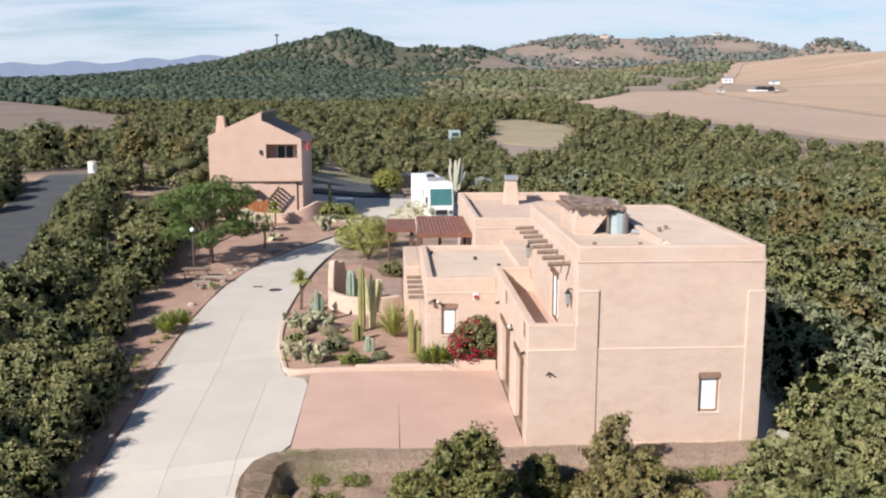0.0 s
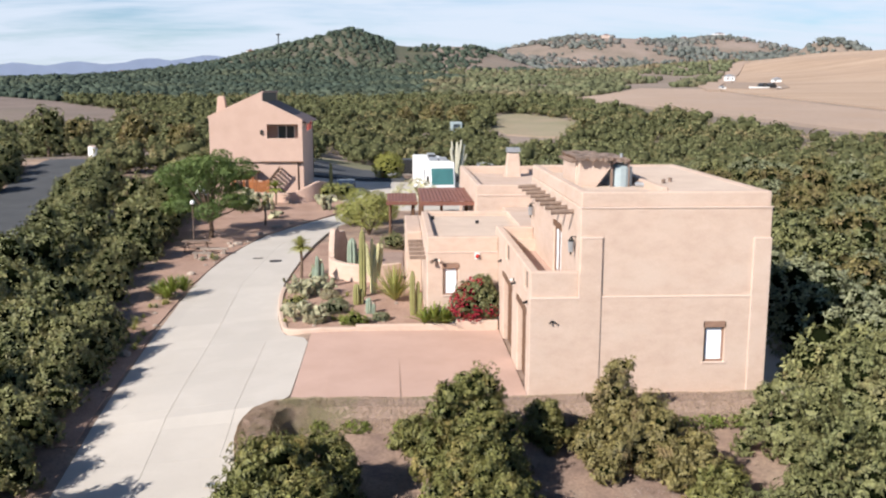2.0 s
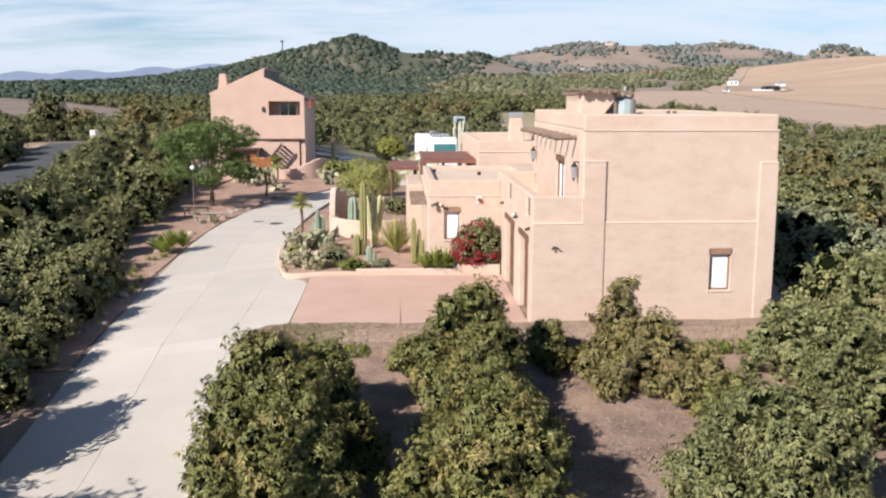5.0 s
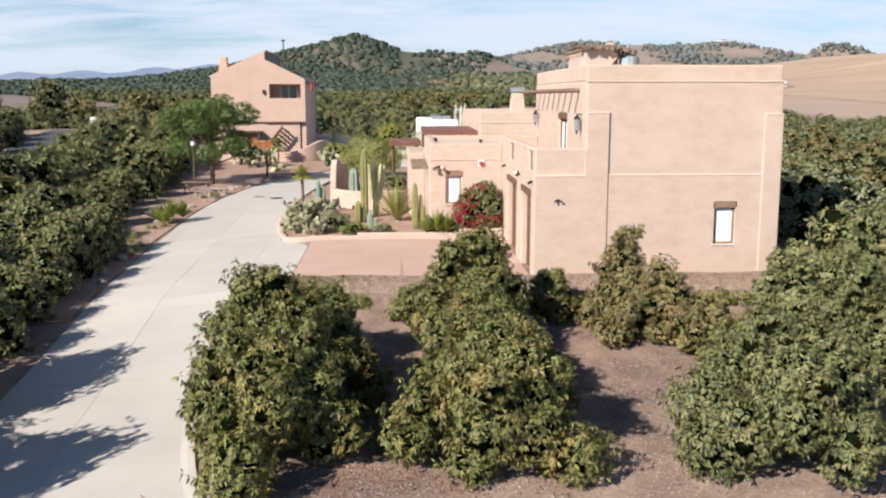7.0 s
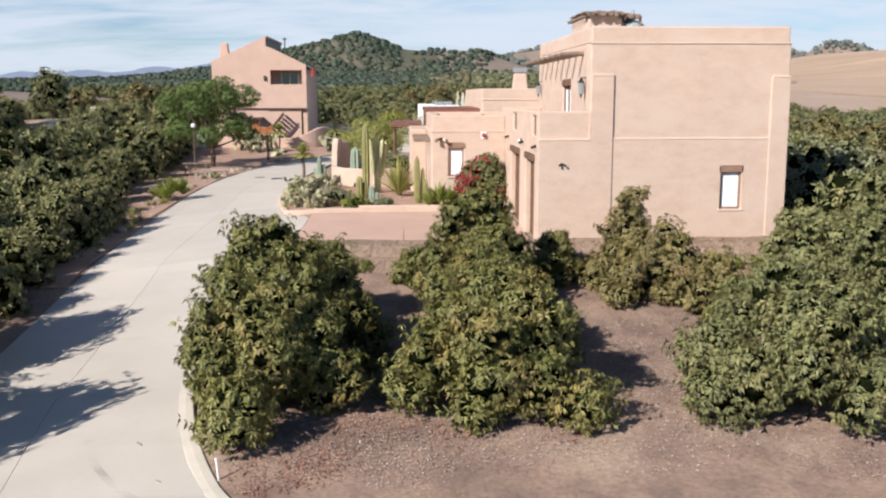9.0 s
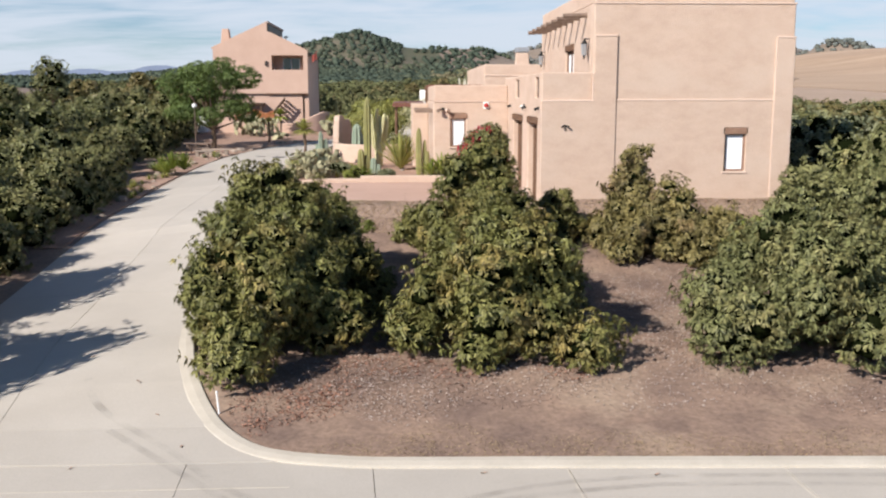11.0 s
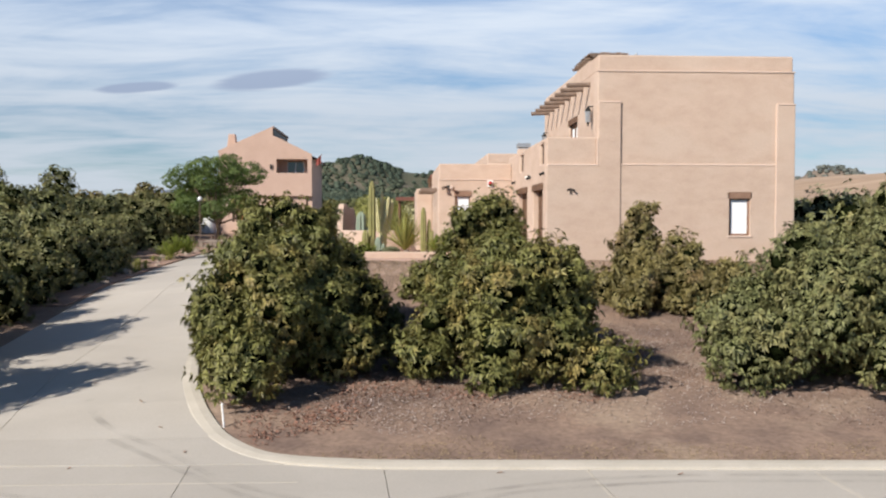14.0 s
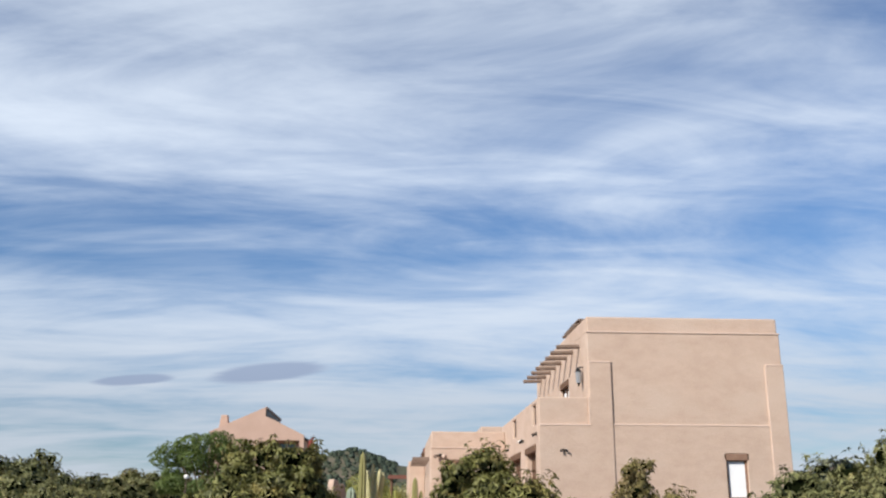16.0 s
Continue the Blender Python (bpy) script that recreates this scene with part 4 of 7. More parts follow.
# stair tower on the roof
wall("tower_front", Geo().add([(7.35, 36.2, 6.1), (8.1, 36.2, 6.1), (8.15, 36.2, 6.6), (9.0, 36.2, 7.72), (7.45, 36.2, 7.70), (7.35, 36.45, 6.1), (8.1, 36.45, 6.1), (8.15, 36.45, 6.6), (9.0, 36.45, 7.72), (7.45, 36.45, 7.70)],
                              [(0, 1, 2, 3, 4), (9, 8, 7, 6, 5), (0, 5, 6, 1), (1, 6, 7, 2), (2, 7, 8, 3), (3, 8, 9, 4), (4, 9, 5, 0)]), bevel=0.03)
wall("tower_west", Geo().box(7.35, 7.65, 36.45, 39.2, 6.1, 7.75))
wall("tower_rear", Geo().box(7.65, 9.7, 38.9, 39.2, 6.1, 7.65))
rnd = random.Random(4)
for x0, x1, zz, y0, y1 in ((7.3, 8.8, 7.68, 36.05, 39.2), (8.65, 9.5, 7.60, 36.3, 39.1)):
    rf = part("tower_roof", Geo().box(x0, x1, y0, y1, zz, zz + 0.07), WOOD, house, "weathered timber awning roof")
    g = Geo()
    for j in range(9):
        for i in range(int((x1 - x0) / 0.2)):
            x, y = x0 - 0.05 + i * 0.2 + rnd.uniform(-0.02, 0.02), y0 - 0.1 + j * (y1 - y0) / 9
            t = rnd.uniform(0, 0.05)
            g.box(x, x + 0.18, y + rnd.uniform(-0.05, 0.05), y + 0.55, zz + 0.08 + t, zz + 0.11 + t)
    for i in range(int((x1 - x0) / 0.07)):
        x, t = x0 - 0.05 + i * 0.07, rnd.uniform(0.03, 0.17)
        g.box(x, x + 0.06, y0 - 0.16 - t * 0.2, y0 - 0.11, zz + 0.08 - t, zz + 0.1)
    tagged(part("thatch", g, THATCH, rf, "ragged split-wood thatch"), kind="stuff")
for i in range(6):
    part("viga", Geo().tube([(7.5, 36.35 + i * 0.5, 7.64), (7.1, 36.35 + i * 0.5, 7.59)], [0.06, 0.055], 8), GREYWOOD, house)
for x in (8.75, 9.42):
    part("post", Geo().box(x - 0.045, x + 0.045, 36.2, 36.3, 6.2, 7.62), GREYWOOD, house)
tank = part("rooftop_tank", Geo().tube([(9.2, 36.6, 6.55), (9.2, 36.6, 7.35), (9.2, 36.6, 7.5)], [0.46, 0.46, 0.2], 14), HEATER, house, "pale blue-grey rooftop water heater")
part("flue", Geo().tube([(9.2, 36.6, 7.48), (9.2, 36.6, 7.9)], [0.06, 0.06], 8), STEEL, tank)
part("roof_duct", Geo().tube([(9.75, 36.2, 6.7), (10.2, 35.6, 6.7)], [0.1, 0.1], 8), STEEL, house)

# single-storey wings
w2 = (2.36, 3.02, 1.15, 2.6)
wall("wing_front", along_x(wall_geo((1.6, GX0 + 0.02), (BASE, 3.12), [w2], 0.4), 41.2))
wall("wing_front_parapet", Geo().box(1.64, GX0, 41.25, 41.6, 3.12, 3.82))
slab_box("plaster_ledge", 1.6, GX0, 41.17, 41.3, 3.09, 3.15, STUCCO_TRIM, 0.02)
wall("wing_west", Geo().box(1.6, 2.0, 41.6, 50.2, BASE, 3.12))
wall("wing_west_parapet", Geo().box(1.64, 1.98, 41.6, 50.2, 3.12, 3.82))
wall("wing_rear_parapet", Geo().box(1.98, 6.6, 49.9, 50.2, 3.1, 3.82))
part("roof_deck", Geo().box(1.9, 6.6, 41.5, 50.0, 3.0, 3.58), ROOF_DECK, house)
window(house, *w2, 41.2)
bell = part("alarm_bell", Geo().ball((3.9, 41.12, 2.95), (0.1, 0.08, 0.1)), REDPAINT, house, "round red alarm bell")
part("bell_plate", Geo().box(3.78, 4.02, 41.17, 41.21, 2.8, 3.1), WHITE, bell)
fl = part("flood_lamp", Geo().box(1.95, 2.1, 41.05, 41.2, 2.75, 2.85), DARK, house, "twin floodlight over the window")
for s in (-1, 1):
    part("lamp_head", Geo().tube([(2.02 + s * 0.1, 41.1, 2.78), (2.02 + s * 0.22, 40.92, 2.72)], [0.05, 0.09], 8), STUCCO_TRIM if s > 0 else GREYWOOD, fl)
for i in range(5):
    part("viga", Geo().box(0.85, 1.7, 42.2 + i * 1.15, 42.34 + i * 1.15, 2.62, 2.78), GREYWOOD, house, "square weathered beam end", bevel=0.02)
wall("annex", Geo().box(0.78, 1.6, 48.5, 54.9, BASE, 2.95))
wall("annex", Geo().box(1.6, 4.8, 50.3, 54.9, BASE, 2.95))
for q in ((1.0, 48.7), (3.2, 47.0), (4.2, 45.0)):
    part("roof_vent", Geo().tube([(q[0] + 1.2, q[1], 3.55), (q[0] + 1.2, q[1], 3.74)], [0.07, 0.1], 8), DARK, house)
# rear wing with chimney
wall("rear_wing", Geo().box(4.8, 12.5, 52.0, 65.0, BASE, 4.55))
for q in ((4.8, 12.5, 52.0, 52.35), (4.8, 5.15, 52.35, 64.65), (4.8, 12.5, 64.65, 65.0), (12.15, 12.5, 52.35, 64.65)):
    wall("rear_wing_parapet", Geo().box(*q, 4.5, 5.05))
slab_box("plaster_ledge", 4.8, 12.5, 51.96, 52.1, 4.42, 4.48, STUCCO_TRIM, 0.02)
wall("passage", Geo().box(6.3, 12.5, 42.9, 52.0, BASE, 3.8))
ch = part("chimney", Geo().add([(7.7, 62, 4.5), (8.75, 62, 4.5), (8.75, 63, 4.5), (7.7, 63, 4.5), (7.85, 62.1, 6.1), (8.6, 62.1, 6.1), (8.6, 62.9, 6.1), (7.85, 62.9, 6.1)],
                                [(3, 2, 1, 0), (4, 5, 6, 7), (0, 1, 5, 4), (1, 2, 6, 5), (2, 3, 7, 6), (3, 0, 4, 7)]), STUCCO, house, "tapered stucco chimney", bevel=0.05)
part("chimney_cap", Geo().box(7.8, 8.65, 62.05, 62.95, 6.18, 6.46), STEEL, ch, "dark metal spark arrestor")

# shade roof
ram = thing("ramada", (0, 0, 0), "open ramada with rust-brown corrugated roof on posts", "shade structure")


def corrugated(x0, x1, y0, y1, z0, z1):
    g = Geo()
    n = int((x1 - x0) / 0.11)
    for i in range(n + 1):
        x, u = x0 + (x1 - x0) * i / n, 0.03 * (i % 2)
        g.v += [(x, y0, z0 + u), (x, y1, z1 + u), (x, y0, z0 + u - 0.02), (x, y1, z1 + u - 0.02)]
    for i in range(n):
        a = i * 4
        g.f += [(a, a + 4, a + 5, a + 1), (a + 2, a + 3, a + 7, a + 6), (a, a + 2, a + 6, a + 4), (a + 1, a + 5, a + 7, a + 3)]
    return g


part("roof_sheet", corrugated(1.7, 4.75, 53.4, 60.5, 3.95, 3.98), RUST, ram)
part("roof_sheet", corrugated(-0.3, 1.75, 62.5, 66.5, 2.85, 2.95), RUST, ram)
part("fascia", Geo().box(1.65, 4.8, 53.3, 53.42, 3.72, 3.93), RUST, ram)
part("fascia", Geo().box(-0.35, 1.75, 62.4, 62.5, 2.62, 2.84), RUST, ram)
for x, y, z in ((1.85, 55.2, 3.9), (3.0, 55.2, 3.9), (4.5, 55.2, 3.9), (1.85, 60.2, 3.9), (-0.1, 62.7, 2.8), (-0.1, 66.2, 2.85), (1.5, 66.2, 2.85), (1.5, 62.8, 2.8)):
    part("post", Geo().tube([(x, y, -0.35), (x, y, z)], [0.1, 0.09], 8), WOOD, ram)
for y in (55.2, 57.5, 60.2):
    part("beam", Geo().box(1.7, 4.7, y - 0.07, y + 0.07, 3.74, 3.92), WOOD, ram)


# ---- house beyond the drive ----
far = thing("hillside_house", (0, 0, 0), "three-level tan stucco house with split shed roofs", "house")


def fpart(name, geo, mat=None, bevel=0.0, label="", parent=None):
    return part(name, geo, mat or STUCCO_FAR, parent or far, label, bevel=bevel)


FX0, FX1, FP, FY = -17.0, -8.35, -12.0, 88.3


def prism(poly, y0, y1):
    n = len(poly)
    return Geo().add([(x, y0, z) for x, z in poly] + [(x, y1, z) for x, z in poly],
                     [tuple(range(n)), tuple(range(2 * n - 1, n - 1, -1))] + [(i, i + n, (i + 1) % n + n, (i + 1) % n) for i in range(n)])


bal = (-11.65, -8.75, 5.72, 7.02)
fpart("front_wall", prism([(FX0, 3.55), (bal[0], 3.55), (bal[0], 9.1), (FP, 9.2), (FP, 10.05), (FX0, 7.75)], FY, FY + 0.4))
fpart("front_wall", prism([(bal[0], 3.55), (FX1, 3.55), (FX1, bal[2]), (bal[0], bal[2])], FY, FY + 0.4))
fpart("front_wall", prism([(bal[0], bal[3]), (FX1, bal[3]), (FX1, 7.5), (bal[0], 9.1)], FY, FY + 0.4))
fpart("front_wall", prism([(bal[1], bal[2]), (FX1, bal[2]), (FX1, bal[3]), (bal[1], bal[3])], FY, FY + 0.4))
fpart("side_wall", Geo().box(FX0, FX0 + 0.4, FY + 0.4, 100, -0.3, 7.7))
fpart("side_wall", Geo().box(FX1 - 0.4, FX1, FY + 0.4, 100, -0.3, 7.1))
fpart("rear_wall", prism([(FX0, -0.3), (FX1, -0.3), (FX1, 7.2), (FP, 8.9), (FP, 10.0), (FX0, 7.7)], 99.6, 100))
fpart("lower_wall", Geo().box(FX0, -8.9, FY + 0.25, FY + 0.6, -0.3, 3.55))
fpart("plaster_ledge", Geo().box(-12.2, FX1 + 0.02, FY - 0.03, FY + 0.1, 3.5, 3.56), WOOD)
back = fpart("balcony_recess", Geo().box(bal[0] - 0.1, bal[1] + 0.1, FY + 1.6, FY + 1.75, 5.4, 7.4), STUCCO_FAR)
fpart("balcony_ceiling", Geo().box(bal[0] - 0.1, bal[1] + 0.1, FY + 0.4, FY + 1.7, 7.05, 7.15))
fpart("balcony_floor", Geo().box(bal[0] - 0.1, bal[1] + 0.1, FY + 0.4, FY + 1.7, 5.2, 5.3))
fpart("balcony_side", Geo().box(bal[0] - 0.2, bal[0] - 0.05, FY + 0.4, FY + 1.7, 5.2, 7.2))
sd = fpart("sliding_door", Geo().box(-10.75, -9.2, FY + 1.55, FY + 1.58, 5.3, 6.8), GLASS, label="sliding glass door with pale frame")
for x in (-10.78, -10.0, -9.22):
    fpart("door_stile", Geo().box(x - 0.04, x + 0.04, FY + 1.5, FY + 1.56, 5.3, 6.84), WHITE, parent=sd)
fpart("upper_roof", prism([(FX0 - 0.1, 7.6), (FP + 0.1, 9.95), (FP + 0.1, 10.12), (FX0 - 0.1, 7.77)], FY + 0.05, 100.1))
fpart("lower_roof", prism([(FP, 8.95), (FX1 + 0.45, 7.05), (FX1 + 0.45, 7.15), (FP, 9.12)], FY + 0.42, 100.2), ROOFTILE, label="dull purple-brown lower roof with one solar panel")
fpart("clerestory", Geo().box(FP - 0.05, FP + 0.02, FY + 0.6, 99, 9.1, 10.05), DARK)
sl = math.atan2(-2.0, FX1 + 0.6 - FP)
m = Matrix.Translation((-8.85, 90.3, 7.42)) @ Matrix.Rotation(-sl, 4, "Y")
pn = fpart("solar_panel", Geo().box(-0.9, 0.9, -0.95, 0.95, 0.1, 0.14, m), GLASS, label="blue-grey solar panel")
fpart("panel_frame", placed(wall_geo((-0.93, 0.93), (-0.98, 0.98), [(-0.88, 0.88, -0.93, 0.93)], 0.05), m @ Matrix.Translation((0, 0, 0.16)) @ Matrix.Rotation(radians(-90), 4, "X")), STEEL, parent=pn)
fch = fpart("chimney", Geo().add([(-16.9, 91, 7), (-15.7, 91, 7), (-15.7, 92, 7), (-16.9, 92, 7), (-16.6, 91.1, 9.6), (-16.0, 91.1, 9.6), (-16.0, 91.9, 9.6), (-16.6, 91.9, 9.6)],
                                  [(3, 2, 1, 0), (4, 5, 6, 7), (0, 1, 5, 4), (1, 2, 6, 5), (2, 3, 7, 6), (3, 0, 4, 7)]), bevel=0.06)
fpart("wall_lamp", Geo().box(-12.25, -12.05, FY - 0.15, FY, 6.1, 6.5), DARK)
st = fpart("timber_stair", prism([(-12.8, 0.0), (-10.4, 2.9), (-10.4, 3.25), (-13.1, 0.0)], FY - 0.95, FY - 0.85), DARKWOOD, label="dark timber stair flight")
for i in range(11):
    fpart("tread", Geo().box(-12.85 + i * 0.225, -12.55 + i * 0.225, FY - 0.9, FY + 0.2, 0.22 + i * 0.265, 0.27 + i * 0.265), DARKWOOD, parent=st)
for i in range(10):
    fpart("slat", Geo().box(-15.4 + i * 0.28, -15.22 + i * 0.28, FY - 0.3, FY - 0.23, 0.1, 2.1), ORANGEWOOD if i % 3 else DARKWOOD)
pg = fpart("porch_beam", Geo().box(-15.8, -12.4, FY - 0.5, FY + 0.3, 2.5, 2.7), DARKWOOD, label="dark timber porch beam")
for x in (-15.6, -14.2, -12.7):
    fpart("porch_post", Geo().box(x - 0.09, x + 0.09, FY - 0.45, FY - 0.27, -0.2, 2.5), DARKWOOD, parent=pg)

fl2 = fpart("flag_pole", Geo().tube([(FX1 - 0.05, FY + 0.3, 6.6), (FX1 + 1.0, FY - 0.1, 7.5)], [0.025, 0.02], 6), GREYWOOD, label="slanting wooden flag pole")
g = Geo()
for i in range(7):
    x = FX1 + 0.4 + i * 0.08
    g.v += [(x, FY + 0.1 + 0.05 * math.sin(i * 1.4), 7.02 + i * 0.06), (x - 0.04, FY + 0.12 + 0.05 * math.sin(i * 1.4 + 0.5), 6.35 + i * 0.05), (x, FY + 0.115 + 0.05 * math.sin(i * 1.4), 7.02 + i * 0.06), (x - 0.04, FY + 0.135 + 0.05 * math.sin(i * 1.4 + 0.5), 6.35 + i * 0.05)]
g.f = [q for i in range(6) for q in ((i * 4, i * 4 + 1, i * 4 + 5, i * 4 + 4), (i * 4 + 2, i * 4 + 6, i * 4 + 7, i * 4 + 3))]
fpart("flag_cloth", g, material("faded_red_cloth", (0.27, 0.07, 0.055), 0.9, (0.22, 0.055, 0.045), 3, 20, 0.1, 0.01), label="faded red hanging flag", parent=fl2)

court = thing("courtyard_wall", (0, 0, 0), "low curving tan adobe courtyard wall", "wall")
cl = curve([(-16.5, 85.5, 1.15), (-14.5, 85.3, 1.1), (-12.6, 85.4, 1.0), (-10.5, 85.2, 0.9), (-9.0, 85.0, 1.0), (-7.8, 85.2, 1.5), (-6.8, 86, 1.9), (-6.2, 87.4, 1.7)], 5)
g = Geo()
for i, p in enumerate(cl):
    dd = (cl[min(i + 1, len(cl) - 1)] - cl[max(i - 1, 0)])
    s = Vector((dd.y, -dd.x, 0)).normalized() * 0.18
    g.v += [(p.x + s.x, p.y + s.y, -0.3), (p.x + s.x, p.y + s.y, p.z), (p.x - s.x, p.y - s.y, p.z), (p.x - s.x, p.y - s.y, -0.3)]
g.f = [(i * 4 + k, i * 4 + k + 1, i * 4 + k + 5, i * 4 + k + 4) for i in range(len(cl) - 1) for k in range(3)] + [(0, 3, 2, 1), tuple(len(g.v) - 4 + k for k in range(4))]
part("wall", g, STUCCO_FAR, court, bevel=0.06)
gate = thing("wooden_gate", (-12.2, 86.6, 0), "orange-stained slatted wooden gate", "gate")
for i in range(9):
    part("slat", Geo().box(-0.9 + i * 0.2, -0.75 + i * 0.2, 0, 0.05, 0.1, 1.9 + 0.1 * math.sin(i)), ORANGEWOOD, gate)
for z in (0.5, 1.6):
    part("rail", Geo().box(-0.95, 0.95, 0.05, 0.1, z, z + 0.12), WOOD, gate)


# ---- plants ----
def unit(a):
    return a / np.maximum(np.linalg.norm(a, axis=1, keepdims=True), 1e-9)


def leaf_arrays(rng, centres, normals, per, length, width, droop=0.5, spread=1.0, out=0.5):
    """Folded two-sided leaves radiating from shoot tips: vertices and triangles."""
    c, n = np.repeat(centres, per, 0), np.repeat(normals, per, 0)
    k = len(c)
    rad = rng.normal(size=(k, 3))
    rad = unit(rad - n * (rad * n).sum(1, keepdims=True))
    d = unit(n * out + rad * spread * rng.uniform(0.5, 1.1, (k, 1)) + np.array([0, 0, -1.0]) * droop * rng.uniform(0.4, 1.3, (k, 1)))
    s = unit(np.cross(d, n + rng.normal(size=(k, 3)) * 0.25))
    u = np.cross(s, d)
    L = length * rng.uniform(0.7, 1.2, (k, 1))
    W = width * rng.uniform(0.75, 1.2, (k, 1))
    b = c + d * L * 0.1
    tip = b + d * L - u * L * 0.12
    mid = b + d * L * 0.45
    v = np.stack([b, mid + s * W / 2 + u * W * 0.18, tip, mid - s * W / 2 + u * W * 0.18], 1).reshape(-1, 3)
    o = np.arange(k)[:, None] * 4
    f = np.concatenate([o + np.array([0, 1, 2]), o + np.array([0, 2, 3])], 1).reshape(-1, 3)
    return v, f


def on_blobs(rng, blobs, n, lo=0.8, hi=1.06, floor=0.05):
    """Points near the surface of a union of ellipsoids (the rows x, y, z, rx, ry, rz), with outward normals."""
    B = np.array(blobs, float)
    w = (B[:, 3] * B[:, 4] + B[:, 4] * B[:, 5] + B[:, 3] * B[:, 5])
    pick = rng.choice(len(B), n * 3, p=w / w.sum())
    q = unit(rng.normal(size=(n * 3, 3)))
    r = rng.uniform(lo, hi, (n * 3, 1))
    p = B[pick, :3] + q * B[pick, 3:] * r
    nn = unit(q / B[pick, 3:])
    keep = p[:, 2] > floor
    for j in range(len(B)):
        inside = (((p - B[j, :3]) / B[j, 3:]) ** 2).sum(1) < 0.55
        keep &= ~(inside & (pick != j))
    return p[keep][:n], nn[keep][:n]


def icosa():
    t = (1 + 5 ** 0.5) / 2
    v = np.array([(-1, t, 0), (1, t, 0), (-1, -t, 0), (1, -t, 0), (0, -1, t), (0, 1, t), (0, -1, -t), (0, 1, -t), (t, 0, -1), (t, 0, 1), (-t, 0, -1), (-t, 0, 1)], float)
    f = np.array([(0, 11, 5), (0, 5, 1), (0, 1, 7), (0, 7, 10), (0, 10, 11), (1, 5, 9), (5, 11, 4), (11, 10, 2), (10, 7, 6), (7, 1, 8), (3, 9, 4), (3, 4, 2), (3, 2, 6), (3, 6, 8), (3, 8, 9), (4, 9, 5), (2, 4, 11), (6, 2, 10), (8, 6, 7), (9, 8, 1)])
    return unit(v), f


ICO_V, ICO_F = icosa()


# lumps inside a crown, coloured dark to stand for its inner shade
def core_arrays(rng, blobs, size=0.66):
    v, f = [], []
    for x, y, z, rx, ry, rz in blobs:
        q = ICO_V * rng.uniform(0.85, 1.1, (12, 1)) * np.array([rx, ry, rz]) * size + np.array([x, y, z])
        q[:, 2] = np.maximum(q[:, 2], 0.05)
        f.append(ICO_F + 12 * len(v))
        v.append(q)
    return np.concatenate(v), np.concatenate(f)


def tri_mesh(name, pieces, mats):
    """One mesh from (vertices, triangles, material index) pieces."""
    vs, fs, mi, o = [], [], [], 0
    for v, f, m in pieces:
        vs.append(v)
        fs.append(f + o)
        mi.append(np.full(len(f), m))
        o += len(v)
    v, f, mi = np.concatenate(vs), np.concatenate(fs), np.concatenate(mi).astype(np.int32)
    me = bpy.data.meshes.new(name)
    me.vertices.add(len(v))
    me.vertices.foreach_set("co", v.astype(np.float32).ravel())
    me.loops.add(len(f) * 3)
    me.loops.foreach_set("vertex_index", f.astype(np.int32).ravel())
    me.polygons.add(len(f))
    me.polygons.foreach_set("loop_start", np.arange(0, len(f) * 3, 3, dtype=np.int32))
    me.polygons.foreach_set("material_index", mi)
    for m in mats:
        me.materials.append(m)
    me.update(calc_edges=True)
    return me


def dome(rng, r, h, n=16, lumps=0.42, skirt=0.12, lean=(0, 0)):
    """A grove tree's crown: a squat uneven dome of lumps that reaches near the ground."""
    out = [(lean[0] * 0.3, lean[1] * 0.3, h * 0.46, r * 0.72, r * 0.72, h * 0.40)]
    for i in range(n):
        a = 2.399963 * i + rng.uniform(-0.4, 0.4)
        t = (i + 0.5) / n
        z = h * (skirt + (1 - skirt) * t * 0.86)
        w = r * math.sqrt(max(0.05, 1 - (t * 0.93) ** 1.7)) * rng.uniform(0.62, 0.92)
        s = r * lumps * rng.uniform(0.75, 1.25) * (1 - 0.3 * t)
        out.append((w * math.cos(a) + lean[0] * t, w * math.sin(a) + lean[1] * t, z, s, s, s * rng.uniform(0.75, 1.1)))
    return out


def lobes(rng, r, h, n, lean=(0, 0), taper=1.7):
    """A loose crown of clearly separate boughs round a thin middle."""
    out = [(lean[0] * 0.3, lean[1] * 0.3, h * 0.42, r * 0.46, r * 0.46, h * 0.36)]
    for i in range(n):
        a = 2.399963 * i + rng.uniform(-0.5, 0.5)
        t = (i + 0.5) / n
        w = r * math.sqrt(max(0.02, 1 - (t * 0.96) ** taper)) * rng.uniform(0.5, 0.98)
        s = r * rng.uniform(0.19, 0.34) * (1 - 0.35 * t)
        z = h * (0.10 + 0.84 * t) + rng.uniform(-0.12, 0.12)
        out.append((w * math.cos(a) + lean[0] * t, w * math.sin(a) + lean[1] * t, z, s * rng.uniform(0.9, 1.3), s * rng.uniform(0.9, 1.3), s * rng.uniform(0.7, 1.0)))
    return out


def trunk_geo(rng, h, r, blobs, limbs=5):
    g = Geo()
    top = Vector((0, 0, h * 0.45))
    g.tube([(0, 0, -0.25), (0.02, 0.01, h * 0.15), (rng.uniform(-0.1, 0.1), rng.uniform(-0.1, 0.1), h * 0.45)], [r * 1.3, r, r * 0.8], 8)
    for i in range(limbs):
        b = blobs[1 + (i * 3) % (len(blobs) - 1)]
        e = Vector(b[:3])
        m = (Vector((0, 0, h * 0.18)) + e) / 2 + Vector((0, 0, 0.12))
        g.tube([(0, 0, h * 0.16), tuple(m), tuple(e)], [r * 0.7, r * 0.45, r * 0.15], 6)
    return g


